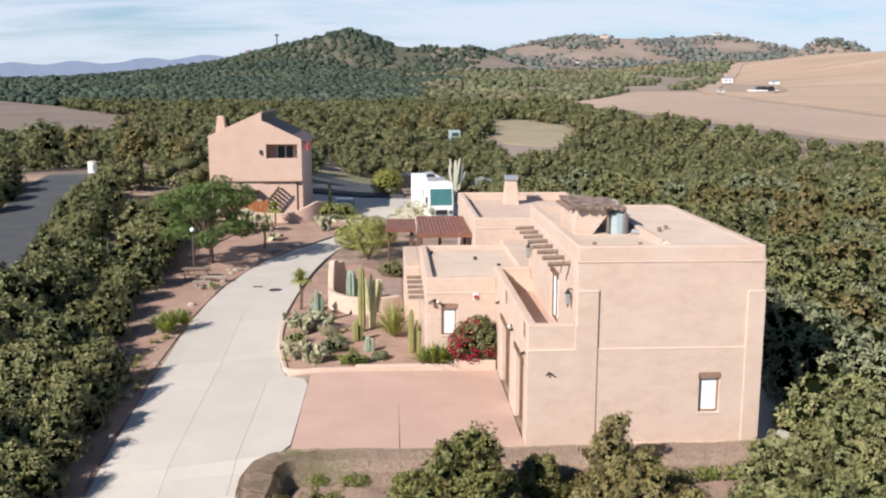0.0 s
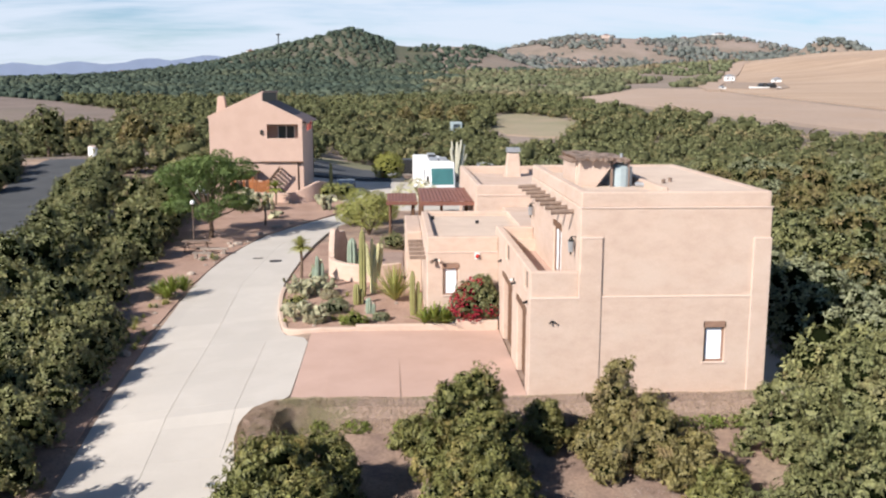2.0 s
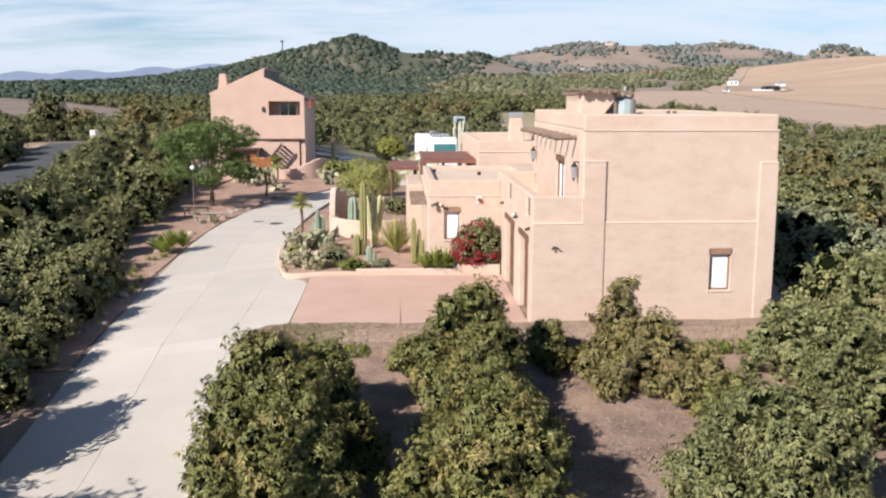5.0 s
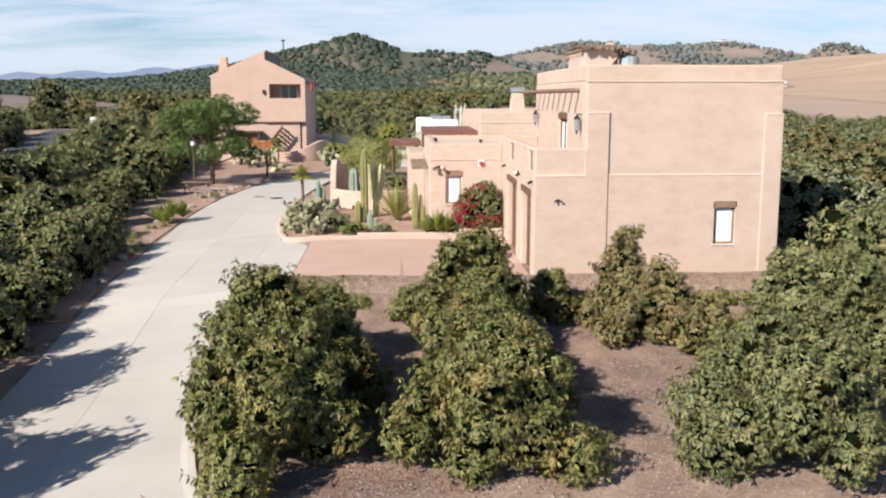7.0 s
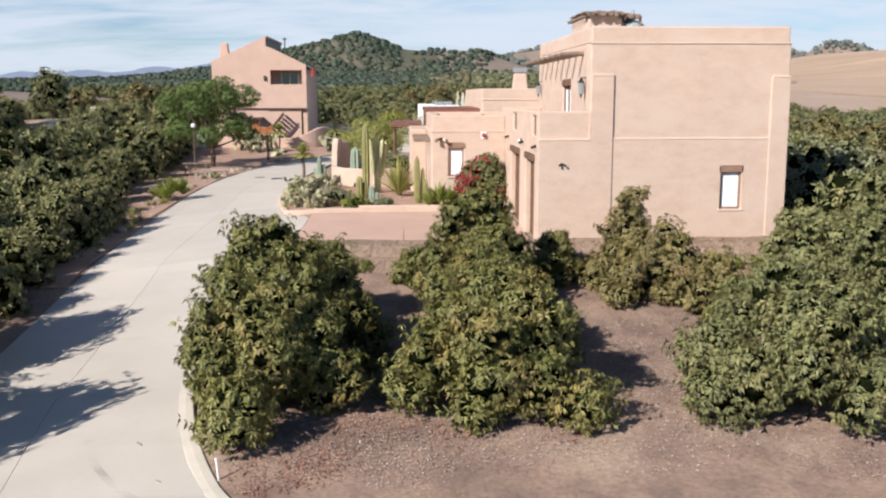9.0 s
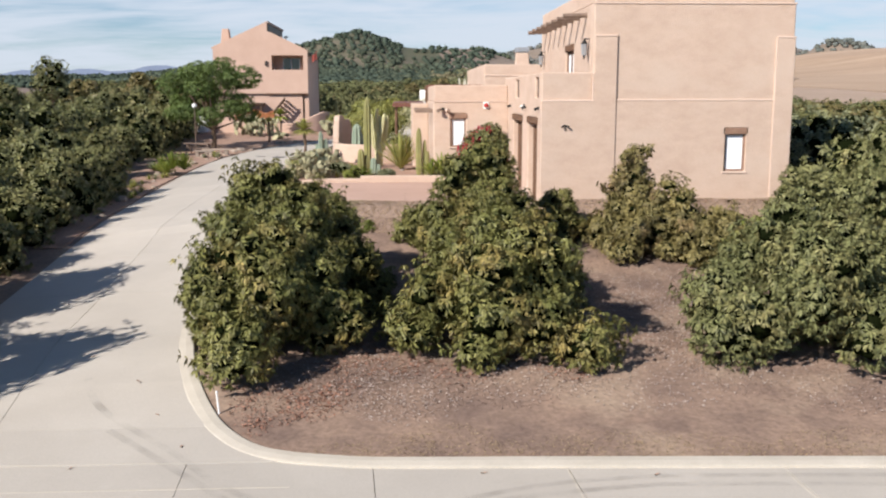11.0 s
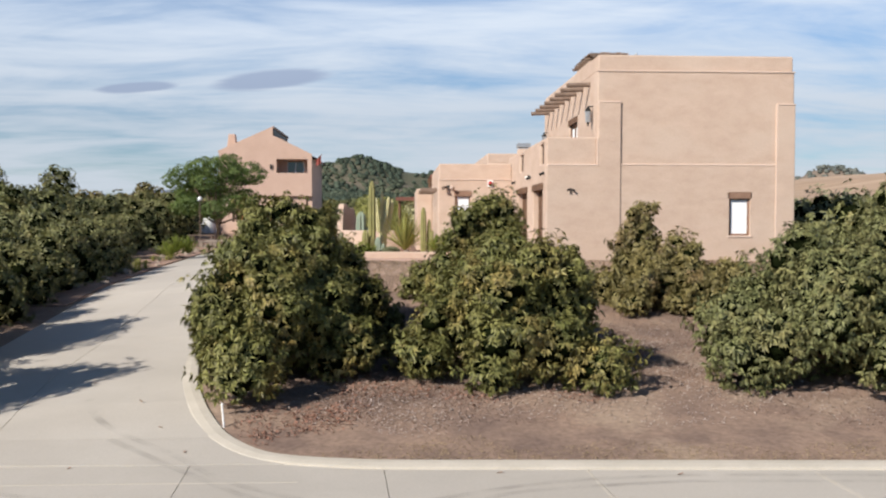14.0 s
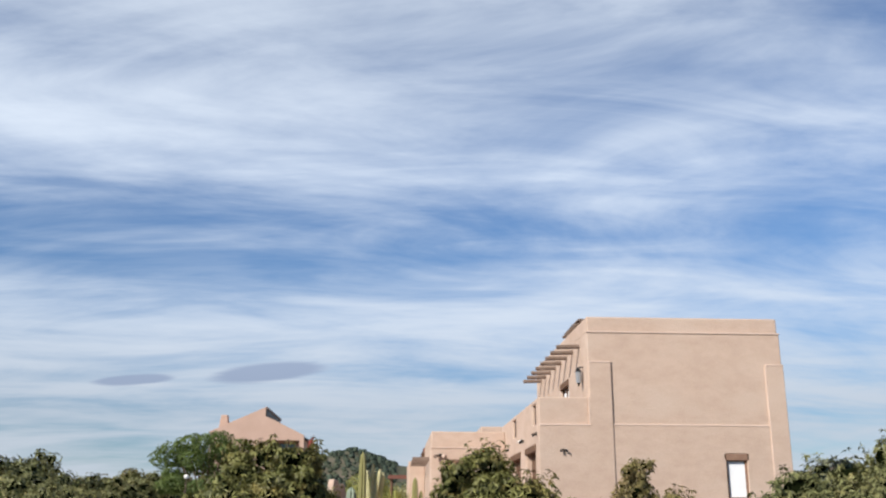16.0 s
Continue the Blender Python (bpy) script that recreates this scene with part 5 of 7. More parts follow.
def grove_tree(name, seed, r, h, clusters, per, leaf, mats, label, group="", lumps=0.42, n=16, lean=(0, 0), category="tree", skirt=0.12, width=0.36, shoots=True):
    rng = np.random.RandomState(seed)
    blobs = dome(rng, r, h, n, lumps, skirt, lean)
    p, nn = on_blobs(rng, blobs, clusters, 0.62, 1.1)
    if shoots:
        k = len(p) // 12
        q = p[:k] + nn[:k] * rng.uniform(0.05, 0.28, (k, 1)) + np.array([0, 0, 0.1])
        p, nn = np.concatenate([p, q]), np.concatenate([nn, nn[:k]])
    v, f = leaf_arrays(rng, p, nn, per, leaf, leaf * width)
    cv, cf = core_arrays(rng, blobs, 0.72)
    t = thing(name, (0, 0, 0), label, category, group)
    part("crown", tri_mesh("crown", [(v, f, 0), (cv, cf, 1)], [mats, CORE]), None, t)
    part("trunk", trunk_geo(rng, h, 0.11, blobs), BARK, t)
    return t


def front_tree(seed, r, h, n, mat, label, group, lean, taper, boughs):
    rng = np.random.RandomState(seed)
    blobs = lobes(rng, r, h, boughs, lean, taper)
    p, nn = on_blobs(rng, blobs, int(n * 1.1), 0.72, 1.12)
    top = np.where((nn[:, 2] > -0.1) & (rng.rand(len(nn)) < 0.19))[0]
    reach = rng.uniform(0.05, 0.34, (len(top), 1)) * (0.5 + 0.16 * r)
    tip = p[top] + nn[top] * reach + np.array([0, 0, 1.0]) * reach * 0.45
    mid = p[top] * 0.5 + tip * 0.5
    p, nn = np.concatenate([p, mid, tip]), np.concatenate([nn, nn[top], unit(nn[top] + np.array([0, 0, 0.5]))])
    v, f = leaf_arrays(rng, p, nn, 9, 0.16, 0.044, 0.95, 1.0, 0.45)
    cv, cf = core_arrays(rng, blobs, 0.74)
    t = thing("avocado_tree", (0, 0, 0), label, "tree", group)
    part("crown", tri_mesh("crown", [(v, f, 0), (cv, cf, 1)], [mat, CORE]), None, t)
    part("trunk", trunk_geo(rng, h, 0.11, blobs), BARK, t)
    return t


def at(ob, x, y, rz=0.0, s=1.0, sz=None, dz=-0.03):
    ob.matrix_basis = Matrix.Translation((x, y, hz(x, y) + dz)) @ Matrix.Rotation(rz, 4, "Z") @ Matrix.Diagonal((s, s, sz or s, 1))
    return ob


NEAR = "avocado tree with drooping glossy leaves and yellowing shoots"
near_trees = [  # x, y, radius, height, leaf clusters, material, lean, taper, boughs
    (-2.75, 19.4, 1.95, 2.9, 2500, FRONTLEAF, (0, 0.2), 1.4, 32), (-1.95, 19.9, 1.25, 3.65, 1300, FRONTLEAF, (0, 0), 0.8, 22), (-3.1, 22.1, 1.9, 3.6, 2400, FRONTLEAF, (0.1, 0.1), 0.95, 32), (-3.2, 24.2, 1.5, 2.9, 1400, FRONTLEAF, (0, 0), 1.1, 24), (-2.0, 25.2, 1.5, 2.45, 1300, FRONTLEAF, (0, 0), 1.2, 22),
    (-1.5, 22.5, 1.5, 2.3, 1400, FRONTDARK, (0, 0), 1.6, 22), (2.05, 19.45, 2.2, 3.0, 2900, FRONTLEAF, (0.5, 0), 0.8, 36), (2.5, 22.8, 2.0, 2.35, 2100, FRONTLEAF, (0, 0), 1.3, 28), (2.4, 25.2, 1.6, 2.3, 1400, FRONTLEAF, (0, 0), 1.2, 22),
    (2.4, 26.7, 1.8, 3.5, 2100, FRONTLEAF, (0, 0), 0.95, 30), (0.7, 28.2, 0.9, 1.3, 420, FRONTLEAF, (0, 0), 1.4, 12), (5.0, 28.5, 1.0, 1.6, 600, FRONTDARK, (0, 0), 1.4, 14),
    (7.3, 28.35, 1.25, 3.1, 1100, LEAF_YEL, (-0.15, 0), 0.75, 22), (6.9, 27.3, 1.25, 1.6, 900, LEAF_YEL, (0, 0), 1.4, 18), (8.2, 27.3, 1.3, 2.1, 1000, LEAF_YEL, (0, 0), 1.2, 20), (9.1, 26.0, 1.3, 1.8, 1000, LEAF_YEL, (0, 0), 1.4, 20), (9.6, 24.9, 1.0, 1.4, 700, FRONTLEAF, (0, 0), 1.4, 16),
    (8.6, 19.3, 2.3, 3.0, 2900, FRONTGREY, (0.4, 0.3), 1.3, 36), (13.2, 23.6, 2.0, 3.3, 2000, FRONTGREY, (0, 0), 1.5, 28), (15.7, 27.4, 2.6, 3.95, 2700, LEAF, (0, 0), 1.4, 34), (12.4, 27.4, 1.5, 2.6, 1100, LEAF, (0, 0), 1.4, 20), (15.5, 22.5, 2.0, 3.2, 1700, FRONTLEAF, (0, 0), 1.5, 24)]
for i, (x, y, r, h, n, m, lean, taper, boughs) in enumerate(near_trees):
    at(front_tree(100 + i, r, h, n, m, NEAR, "trees of the front grove", lean, taper, boughs), x, y)

ROWS = "dense rounded avocado tree in the orchard rows"
kinds = [grove_tree("avocado_tree", 200 + i, 2.5, 3.7 + 0.25 * (i % 3), 1000, 6, 0.27, m, ROWS, "trees of the side groves", shoots=True, width=0.34)
         for i, m in enumerate((LEAF, LEAF_SHADE, LEAF_SHADE, LEAF))]
kinds += [grove_tree("avocado_tree", 230 + i, 2.15, 2.45 + 0.2 * (i % 3), 560, 6, 0.25, m, "low spreading avocado tree in the orchard rows", "trees of the side groves", shoots=True, width=0.34)
          for i, m in enumerate((LEAF, LEAF_SHADE, LEAF_YEL, LEAF, LEAF_GREY, LEAF_GREY))]
rnd = random.Random(11)
spots = []
for row, (x0, y0, y1, dx) in enumerate(((-12.3, 27.2, 43, -0.02), (-17.6, 17.5, 62, -0.05), (-23.0, 20, 62, -0.10), (-17.8, 64, 84, -0.1), (-22.5, 64, 98, -0.2), (-26.2, 74, 100, -0.2), (-15.4, 44, 60, -0.07), (-14.9, 19.5, 43, -0.03))):
    y = y0
    while y < y1:
        if row == 0:
            spots.append((-12.3 - (y - 27) * 0.07 + rnd.uniform(-0.15, 0.15), y, rnd.choice((0, 1, 1, 2, 3)), rnd.uniform(0.54, 0.62)))
            y -= 1.4
        else:
            spots.append((x0 + dx * (y - y0) + rnd.uniform(-0.5, 0.5), y, rnd.choice((0, 1, 1, 2, 3)), rnd.uniform(0.58, 0.68) if row == 5 else rnd.uniform(0.7, 0.85) if row == 4 else rnd.uniform(0.82, 1.03) if row < 6 else 0.62 if row == 6 else rnd.uniform(0.72, 0.8)))
        y += rnd.uniform(3.5, 4.3)
for gx in range(18):
    for gy in range(20):
        x, y = 16.5 + gx * 4.4 + (gy % 2) * 1.2 + rnd.uniform(-0.7, 0.7), 21.5 + gy * 4.4 + rnd.uniform(-0.7, 0.7)
        if x > 16 + (y - 20) * 0.62 + 9 or (x < 20.6 and 30 < y < 50):
            continue
        low = y > 32
        spots.append((x, y, rnd.choice((4, 5, 6, 7, 7, 8, 9) if low else (0, 0, 3)), rnd.uniform(0.85, 1.15) if low else rnd.uniform(0.72, 0.9)))
for gy in range(8):
    spots.append((14.2 + rnd.uniform(-0.6, 0.6), 66 + gy * 5, rnd.choice((4, 5, 7)), rnd.uniform(1.0, 1.2)))
for x, y, k, s in ((16.4, 31.0, 7, 1.0), (18.2, 36.4, 8, 1.0), (20.2, 33.6, 8, 1.0), (19.2, 40.6, 9, 1.05), (19.6, 45.2, 8, 1.0), (17.8, 54.0, 4, 1.0), (16, 58, 6, 1.0), (-34, 60, 1, 1.0), (-36, 66, 0, 1.0), (-38.5, 73, 1, 1.0), (-40.5, 80, 3, 1.05), (-42, 86, 0, 1.0), (-36.5, 56, 3, 1.0), (-44, 92, 3, 1.0), (-43, 78, 1, 1.0), (-46, 85, 0, 1.0), (-38.7, 90.3, 1, 0.72), (-40.1, 95.5, 0, 0.75), (-41.2, 99.6, 1, 0.8), (-42.6, 104.0, 3, 0.85)):
    spots.append((x, y, k, s))
used = set()
for x, y, k, s in spots:
    src = kinds[k]
    if k not in used:
        used.add(k)
        at(src, x, y, rnd.uniform(0, 6.28), s, s * rnd.uniform(0.92, 1.1))
        continue
    m = Matrix.Translation((x, y, hz(x, y) - 0.03)) @ Matrix.Rotation(rnd.uniform(0, 6.28), 4, "Z")
    o = copy_thing(src, m)
    o.scale = (s, s, s * rnd.uniform(0.92, 1.1))

# taller trees that lean their shade over the driveway
for x, y, s, sz in ((-12.2, 15.9, 0.92, 1.4), (-12.1, 22.7, 0.8, 1.1), (-12.7, 19.4, 0.78, 0.8)):
    o = copy_thing(kinds[0], Matrix.Translation((x, y, hz(x, y) - 0.03)) @ Matrix.Rotation(y, 4, "Z"))
    o.scale = (s, s, sz)

# tall dark trees by the lane and woods farther off
def tall_tree(seed, h, r, mat, label):
    rng = np.random.RandomState(seed)
    blobs = [(0, 0, h * 0.55, r * 0.6, r * 0.6, h * 0.32)]
    for i in range(16):
        a, t = 2.4 * i, (i + 0.5) / 16
        w = r * (0.35 + 0.65 * math.sin(math.pi * (0.25 + 0.7 * t))) * rng.uniform(0.6, 0.9)
        s = r * rng.uniform(0.28, 0.42)
        blobs.append((w * math.cos(a), w * math.sin(a), h * (0.28 + 0.66 * t), s, s, s * 0.8))
    p, nn = on_blobs(rng, blobs, 620)
    v, f = leaf_arrays(rng, p, nn, 5, 0.5, 0.2)
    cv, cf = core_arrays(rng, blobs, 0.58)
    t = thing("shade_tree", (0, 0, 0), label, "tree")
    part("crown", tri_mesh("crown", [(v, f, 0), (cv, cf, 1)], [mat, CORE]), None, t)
    part("trunk", trunk_geo(rng, h, 0.2, blobs, 6), BARK, t)
    return t


tt = tall_tree(31, 9.0, 3.4, LEAF_SHADE, "tall dark shade tree beside the lane")
at(tt, -50, 97)
for x, y, s in ((-54, 104, 0.8), (-44, 122, 0.75), (-52, 118, 0.9), (-30, 132, 0.6), (-24, 138, 0.55)):
    o = copy_thing(tt, Matrix.Translation((x, y, hz(x, y) - 0.05)) @ Matrix.Rotation(x, 4, "Z"))
    o.scale = (s, s, s)
ty = tall_tree(33, 5.5, 2.6, LEAF_YEL, "yellow-green shade tree beyond the lane")
at(ty, -36, 135)
for x, y, s in ((-28, 128, 0.8), (-46, 140, 0.9), (-20, 136, 0.7), (9, 205, 1.0), (15, 212, 0.9), (3, 216, 0.8), (19, 228, 0.8), (-22, 170, 0.9)):
    o = copy_thing(ty, Matrix.Translation((x, y, hz(x, y) - 0.05)) @ Matrix.Rotation(x, 4, "Z"))
    o.scale = (s, s, s)


def inside(poly, x, y):
    c = False
    j = len(poly) - 1
    for i in range(len(poly)):
        (xi, yi), (xj, yj) = poly[i], poly[j]
        if (yi > y) != (yj > y) and x < (xj - xi) * (y - yi) / (yj - yi) + xi:
            c = not c
        j = i
    return c


OPEN = [  # places with no trees: clearing, dry slope, fields, yards
    [(27, 254), (36.6, 266), (43, 247), (44.6, 222), (31, 164), (20, 170), (22, 220)],
    [(-178, 386), (-153, 378), (-118, 341), (-83, 287), (-67, 268), (-63, 200), (-84, 190), (-175, 195)],
    [(63, 337), (73, 375), (122, 462), (164, 490), (277, 766), (350, 940), (960, 940), (960, 135), (125, 150), (97, 170), (87, 184), (78, 208), (70, 250), (62, 290)],
    [(-12, 99), (9, 99), (9, 106), (3, 118), (1, 131), (-11, 131)], [(-50, 108), (-24, 108), (-22, 124), (-50, 128)],
    [(112, 478), (150, 500), (255, 760), (225, 770), (180, 640), (140, 560)]]


def mid_wood():
    """Grove trees past the yards, too many to count."""
    rng = np.random.RandomState(77)
    cell = 5.6
    v_all, f_all, c_v, c_f, o, oc = [], [], [], [], 0, 0
    for iy in range(int((345 - 100) / cell)):
        y = 102 + iy * cell
        for ix in range(-60, 60):
            x = ix * cell + (iy % 2) * cell / 2
            if not (-0.52 * y - 8 < x < 0.62 * y + 16):
                continue
            if y < 107 and x > 14:
                continue
            x, yy = x + rng.uniform(-1.1, 1.1), y + rng.uniform(-1.1, 1.1)
            if any(inside(p, x, yy) for p in OPEN) or (abs(x + 38) < 5 and yy < 150):
                continue
            if rng.rand() < (0.06 if y < 160 else 0.13):
                continue
            s = rng.uniform(0.8, 1.25) * (1.15 if y > 200 else 1.0)
            r, h = 2.35 * s, 3.1 * s * rng.uniform(0.8, 1.15)
            near = y < 175
            b = [(0, 0, h * 0.42, r * 0.85, r * 0.85, h * 0.42)]
            for k in range(6 if near else 4):
                a = rng.uniform(0, 6.28)
                b.append((r * 0.6 * math.cos(a), r * 0.6 * math.sin(a), h * rng.uniform(0.25, 0.8), r * 0.45, r * 0.45, r * 0.4))
            p, nn = on_blobs(rng, b, 100 if near else 52, 0.8, 1.1)
            v, f = leaf_arrays(rng, p, nn, 3, 0.42 if near else 0.66, 0.25 if near else 0.38)
            place = np.array([x, yy, hz(x, yy) - 0.05])
            v_all.append(v + place)
            f_all.append(f + o)
            o += len(v)
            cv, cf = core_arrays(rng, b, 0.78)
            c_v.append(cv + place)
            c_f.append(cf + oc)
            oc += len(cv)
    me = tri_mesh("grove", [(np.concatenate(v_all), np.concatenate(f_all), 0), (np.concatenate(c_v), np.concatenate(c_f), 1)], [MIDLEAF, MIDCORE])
    return tagged(new("distant_grove", me), "groves of rounded green trees across the valley", "trees", kind="stuff")


mid_wood()


def far_wood():
    """Woods and scrub of the hills: dark slope, olive valley, ridge paled by painted-in haze."""
    rng = np.random.RandomState(78)
    kinds3 = [([], [], [0]) for _ in range(3)]
    y = 345.0
    while y < 1950:
        step = 5.4 + (y - 345) * 0.0074
        for x in np.arange(-0.56 * y - 20, 0.66 * y + 20, step):
            px, py = x + rng.uniform(-0.35, 0.35) * step, y + rng.uniform(-0.35, 0.35) * step
            if any(inside(p, px, py) for p in OPEN):
                continue
            wide_n, fine_n = noise.noise(Vector((px / 95.0, py / 95.0, 3.1))), noise.noise(Vector((px / 33.0, py / 33.0, 7.7)))
            cover = wide_n + 0.6 * fine_n
            limit = -1.0 if px < 60 else (-0.14 if py > 1000 else -0.28)
            if 5 < px < 240 and 1000 < py < 1290:
                limit = 0.02
            if cover < limit:
                continue
            edge_x = 20 + (py - 345) * 0.02 + 60 * wide_n
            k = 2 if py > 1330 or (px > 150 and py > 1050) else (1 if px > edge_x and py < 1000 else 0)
            s = rng.uniform(0.7, 1.3) * (2.15 + (y - 345) * 0.0019)
            base = np.array([px, py, float(height(px, py)) + s * 0.4])
            s *= 0.8 + 1.5 * max(0.0, min(0.7, cover + 0.1)) if k == 2 else 1.0
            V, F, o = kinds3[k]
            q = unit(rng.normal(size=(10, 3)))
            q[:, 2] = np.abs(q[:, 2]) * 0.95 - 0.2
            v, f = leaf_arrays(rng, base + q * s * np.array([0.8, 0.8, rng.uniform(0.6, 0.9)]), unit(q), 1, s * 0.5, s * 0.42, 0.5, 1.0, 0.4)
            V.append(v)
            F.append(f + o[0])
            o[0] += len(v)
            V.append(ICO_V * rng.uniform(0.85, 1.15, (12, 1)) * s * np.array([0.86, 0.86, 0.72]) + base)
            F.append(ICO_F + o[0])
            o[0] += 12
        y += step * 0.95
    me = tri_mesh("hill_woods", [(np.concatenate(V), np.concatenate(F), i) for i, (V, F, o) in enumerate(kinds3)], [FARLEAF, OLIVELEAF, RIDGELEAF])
    return tagged(new("hill_woods", me), "dark scrub and groves over the far hills", "trees", kind="stuff")


far_wood()

# distant mountains, coloured pale blue for the haze before them
g = Geo()
rng = np.random.RandomState(9)
xs = np.linspace(-3400, -500, 60)
for i, x in enumerate(xs):
    e = 84 + 52 / (1 + math.exp(-(x + 1500) / 170.0)) + 9 * math.sin(x / 140.0 + 1) + 8 * math.sin(x / 47.0) + rng.uniform(-3, 3)
    g.v += [(x, 4300, -40), (x, 4300, e), (x + 30, 4500, e * 0.6), (x + 30, 4600, -40)]
g.f = [(i * 4 + k, i * 4 + k + 1, i * 4 + k + 5, i * 4 + k + 4) for i in range(59) for k in range(3)]
solo("backdrop_mountains", g, HAZE, "distant mountain range with pale blue haze in its colour", "mountains", kind="structure")

# clipped hedge along the bank
hl = curve([(-4.5, 27.4, 0), (-4.45, 28.6, 0), (-4.3, 29.5, 0), (-3.8, 30.15, 0), (-3.0, 30.38, 0), (-1.5, 30.35, 0), (4, 30.25, 0), (9, 30.3, 0), (13.2, 30.4, 0)], 10)
rng = np.random.RandomState(21)
hedge = thing("hedge", (0, 0, 0), "low clipped dry brown hedge along the bank", "hedge")
hp, hn = [], []
g = Geo()
for i, p in enumerate(hl):
    d = hl[min(i + 1, len(hl) - 1)] - hl[max(i - 1, 0)]
    s = Vector((d.y, -d.x, 0)).normalized()
    zb = min(hz(p.x + s.x * 0.8, p.y + s.y * 0.8), hz(p.x, p.y))
    top = zb + 0.25 + (max(zb + 0.7, min(0.0, zb + 0.95)) + 0.02 * math.sin(i * 0.9) - zb - 0.25) * min(1, (i + 0.5) / 16) ** 0.7
    prof = [(0.85, zb - 0.1), (0.8, top - 0.4), (0.5, top - 0.1), (0.0, top), (-0.45, top - 0.1), (-0.62, top - 0.35), (-0.62, zb - 0.1)]
    prof = [(a * min(1, (i + 0.7) / 12) ** 0.5, z) for a, z in prof]
    g.v += [(p.x + s.x * a, p.y + s.y * a, z) for a, z in prof]
    for k in range(860):
        t = rng.uniform(0, 5.99)
        j = int(t)
        a = prof[j][0] + (prof[j + 1][0] - prof[j][0]) * (t - j)
        z = prof[j][1] + (prof[j + 1][1] - prof[j][1]) * (t - j)
        u = rng.uniform(-0.5, 0.5)
        hp.append((p.x + s.x * a + d.x * u, p.y + s.y * a + d.y * u, z))
        hn.append((s.x * (1 if j < 2 else -1 if j > 3 else 0.1), s.y * (1 if j < 2 else -1 if j > 3 else 0.1), 1.0 if 1 < j < 5 else 0.35))
g.f = [(i * 7 + k, i * 7 + k + 1, i * 7 + k + 8, i * 7 + k + 7) for i in range(len(hl) - 1) for k in range(6)] + [tuple(range(7)), tuple(len(g.v) - 7 + k for k in range(7))[::-1]]
part("inner_growth", g, HEDGE_CORE, hedge)
v, f = leaf_arrays(rng, np.array(hp), unit(np.array(hn)), 2, 0.045, 0.026, 0.1)
part("foliage", tri_mesh("foliage", [(v, f, 0)], [HEDGE]), None, hedge)


# leaf litter under the trees
def litter(name, spots_, n, size, mat, label):
    rng = np.random.RandomState(len(name) + n)
    P = []
    for x, y, r in spots_:
        k = int(n * r * r)
        a, d = rng.uniform(0, 6.28, k), r * np.sqrt(rng.uniform(0, 1, k))
        P.append(np.stack([x + d * np.cos(a), y + d * np.sin(a)], 1))
    P = np.concatenate(P)
    P = P[(P[:, 1] > 14.66 - 0.046 * P[:, 0]) & (P[:, 0] > np.interp(P[:, 1], [14.7, 15.1, 16, 17, 19, 22, 30], [-1.2, -2.0, -2.8, -3.25, -3.95, -4.5, -4.5]))]
    c = np.stack([P[:, 0], P[:, 1], height(P[:, 0], P[:, 1]) + rng.uniform(0.012, 0.04, len(P))], 1)
    nn = unit(np.stack([rng.normal(0, 0.25, len(P)), rng.normal(0, 0.25, len(P)), np.ones(len(P))], 1))
    v, f = leaf_arrays(rng, c, nn, 1, size, size * 0.45, 0.05, 1.0, 0.05)
    return tagged(new(name, tri_mesh(name, [(v, f, 0)], [mat])), label, "leaf litter", kind="stuff")


litter("fallen_leaves", [(-3.2, 19.6, 2.6), (-1.4, 18.0, 1.6), (2.0, 19.6, 3.0), (0.3, 17.6, 1.3), (5.2, 21.5, 2.4), (8.6, 18.9, 2.8), (6.5, 25.5, 2.6), (2.5, 25, 3.2), (11.5, 20.5, 2.6), (-2.4, 16.9, 0.9), (10, 26, 2.5)], 560, 0.045, MULCH, "brown fallen leaves under the avocado trees")

litter("dry_leaf_piles", [(-2.3, 16.75, 0.75), (-1.5, 17.2, 0.6), (-2.9, 17.8, 0.5), (-0.9, 18.2, 0.5), (-1.5, 16.8, 0.6), (-1.1, 17.3, 0.5), (-0.9, 19.4, 0.8), (0.1, 18.6, 0.7), (1.3, 18.1, 0.6), (3.4, 18.2, 0.6), (-2.6, 15.9, 0.35), (7.4, 19.2, 0.6), (10.2, 18.0, 0.7)], 430, 0.075, material("red_brown_leaf", (0.30, 0.155, 0.11), 0.9, (0.22, 0.11, 0.075), 2, 12, 0.3, 0.02, vary=0.2, island=0.5), "heaps of reddish dry leaves by the kerb")
litter("bleached_leaves", [(0.8, 18.3, 1.6), (5.0, 18.8, 2.4), (4.6, 24.0, 2.0), (7.8, 23.8, 2.2), (-1.2, 18.0, 1.4), (9.0, 18.2, 2.0), (-0.2, 17.3, 1.1), (0.3, 16.9, 0.9), (2.4, 17.9, 1.1), (6.2, 19.6, 1.5), (5.6, 22.0, 1.8)], 260, 0.05, material("bleached_leaf", (0.42, 0.36, 0.325), 0.9, (0.42, 0.36, 0.32), 2, 12, 0.3, 0.02, vary=0.15, island=0.35), "scattered pale bleached leaves on the soil")
litter("dry_weeds", [(x * 0.9, 15.0 - 0.04 * x + 0.25 * math.sin(x * 1.7), 0.75 + 0.2 * math.sin(x * 2.3)) for x in range(-1, 18)], 760, 0.038, material("dry_weed", (0.31, 0.23, 0.14), 1.0, (0.25, 0.19, 0.105), 1.2, 12, 0.3, 0.02, vary=0.2, island=0.3), "thin dry weeds along the kerb")


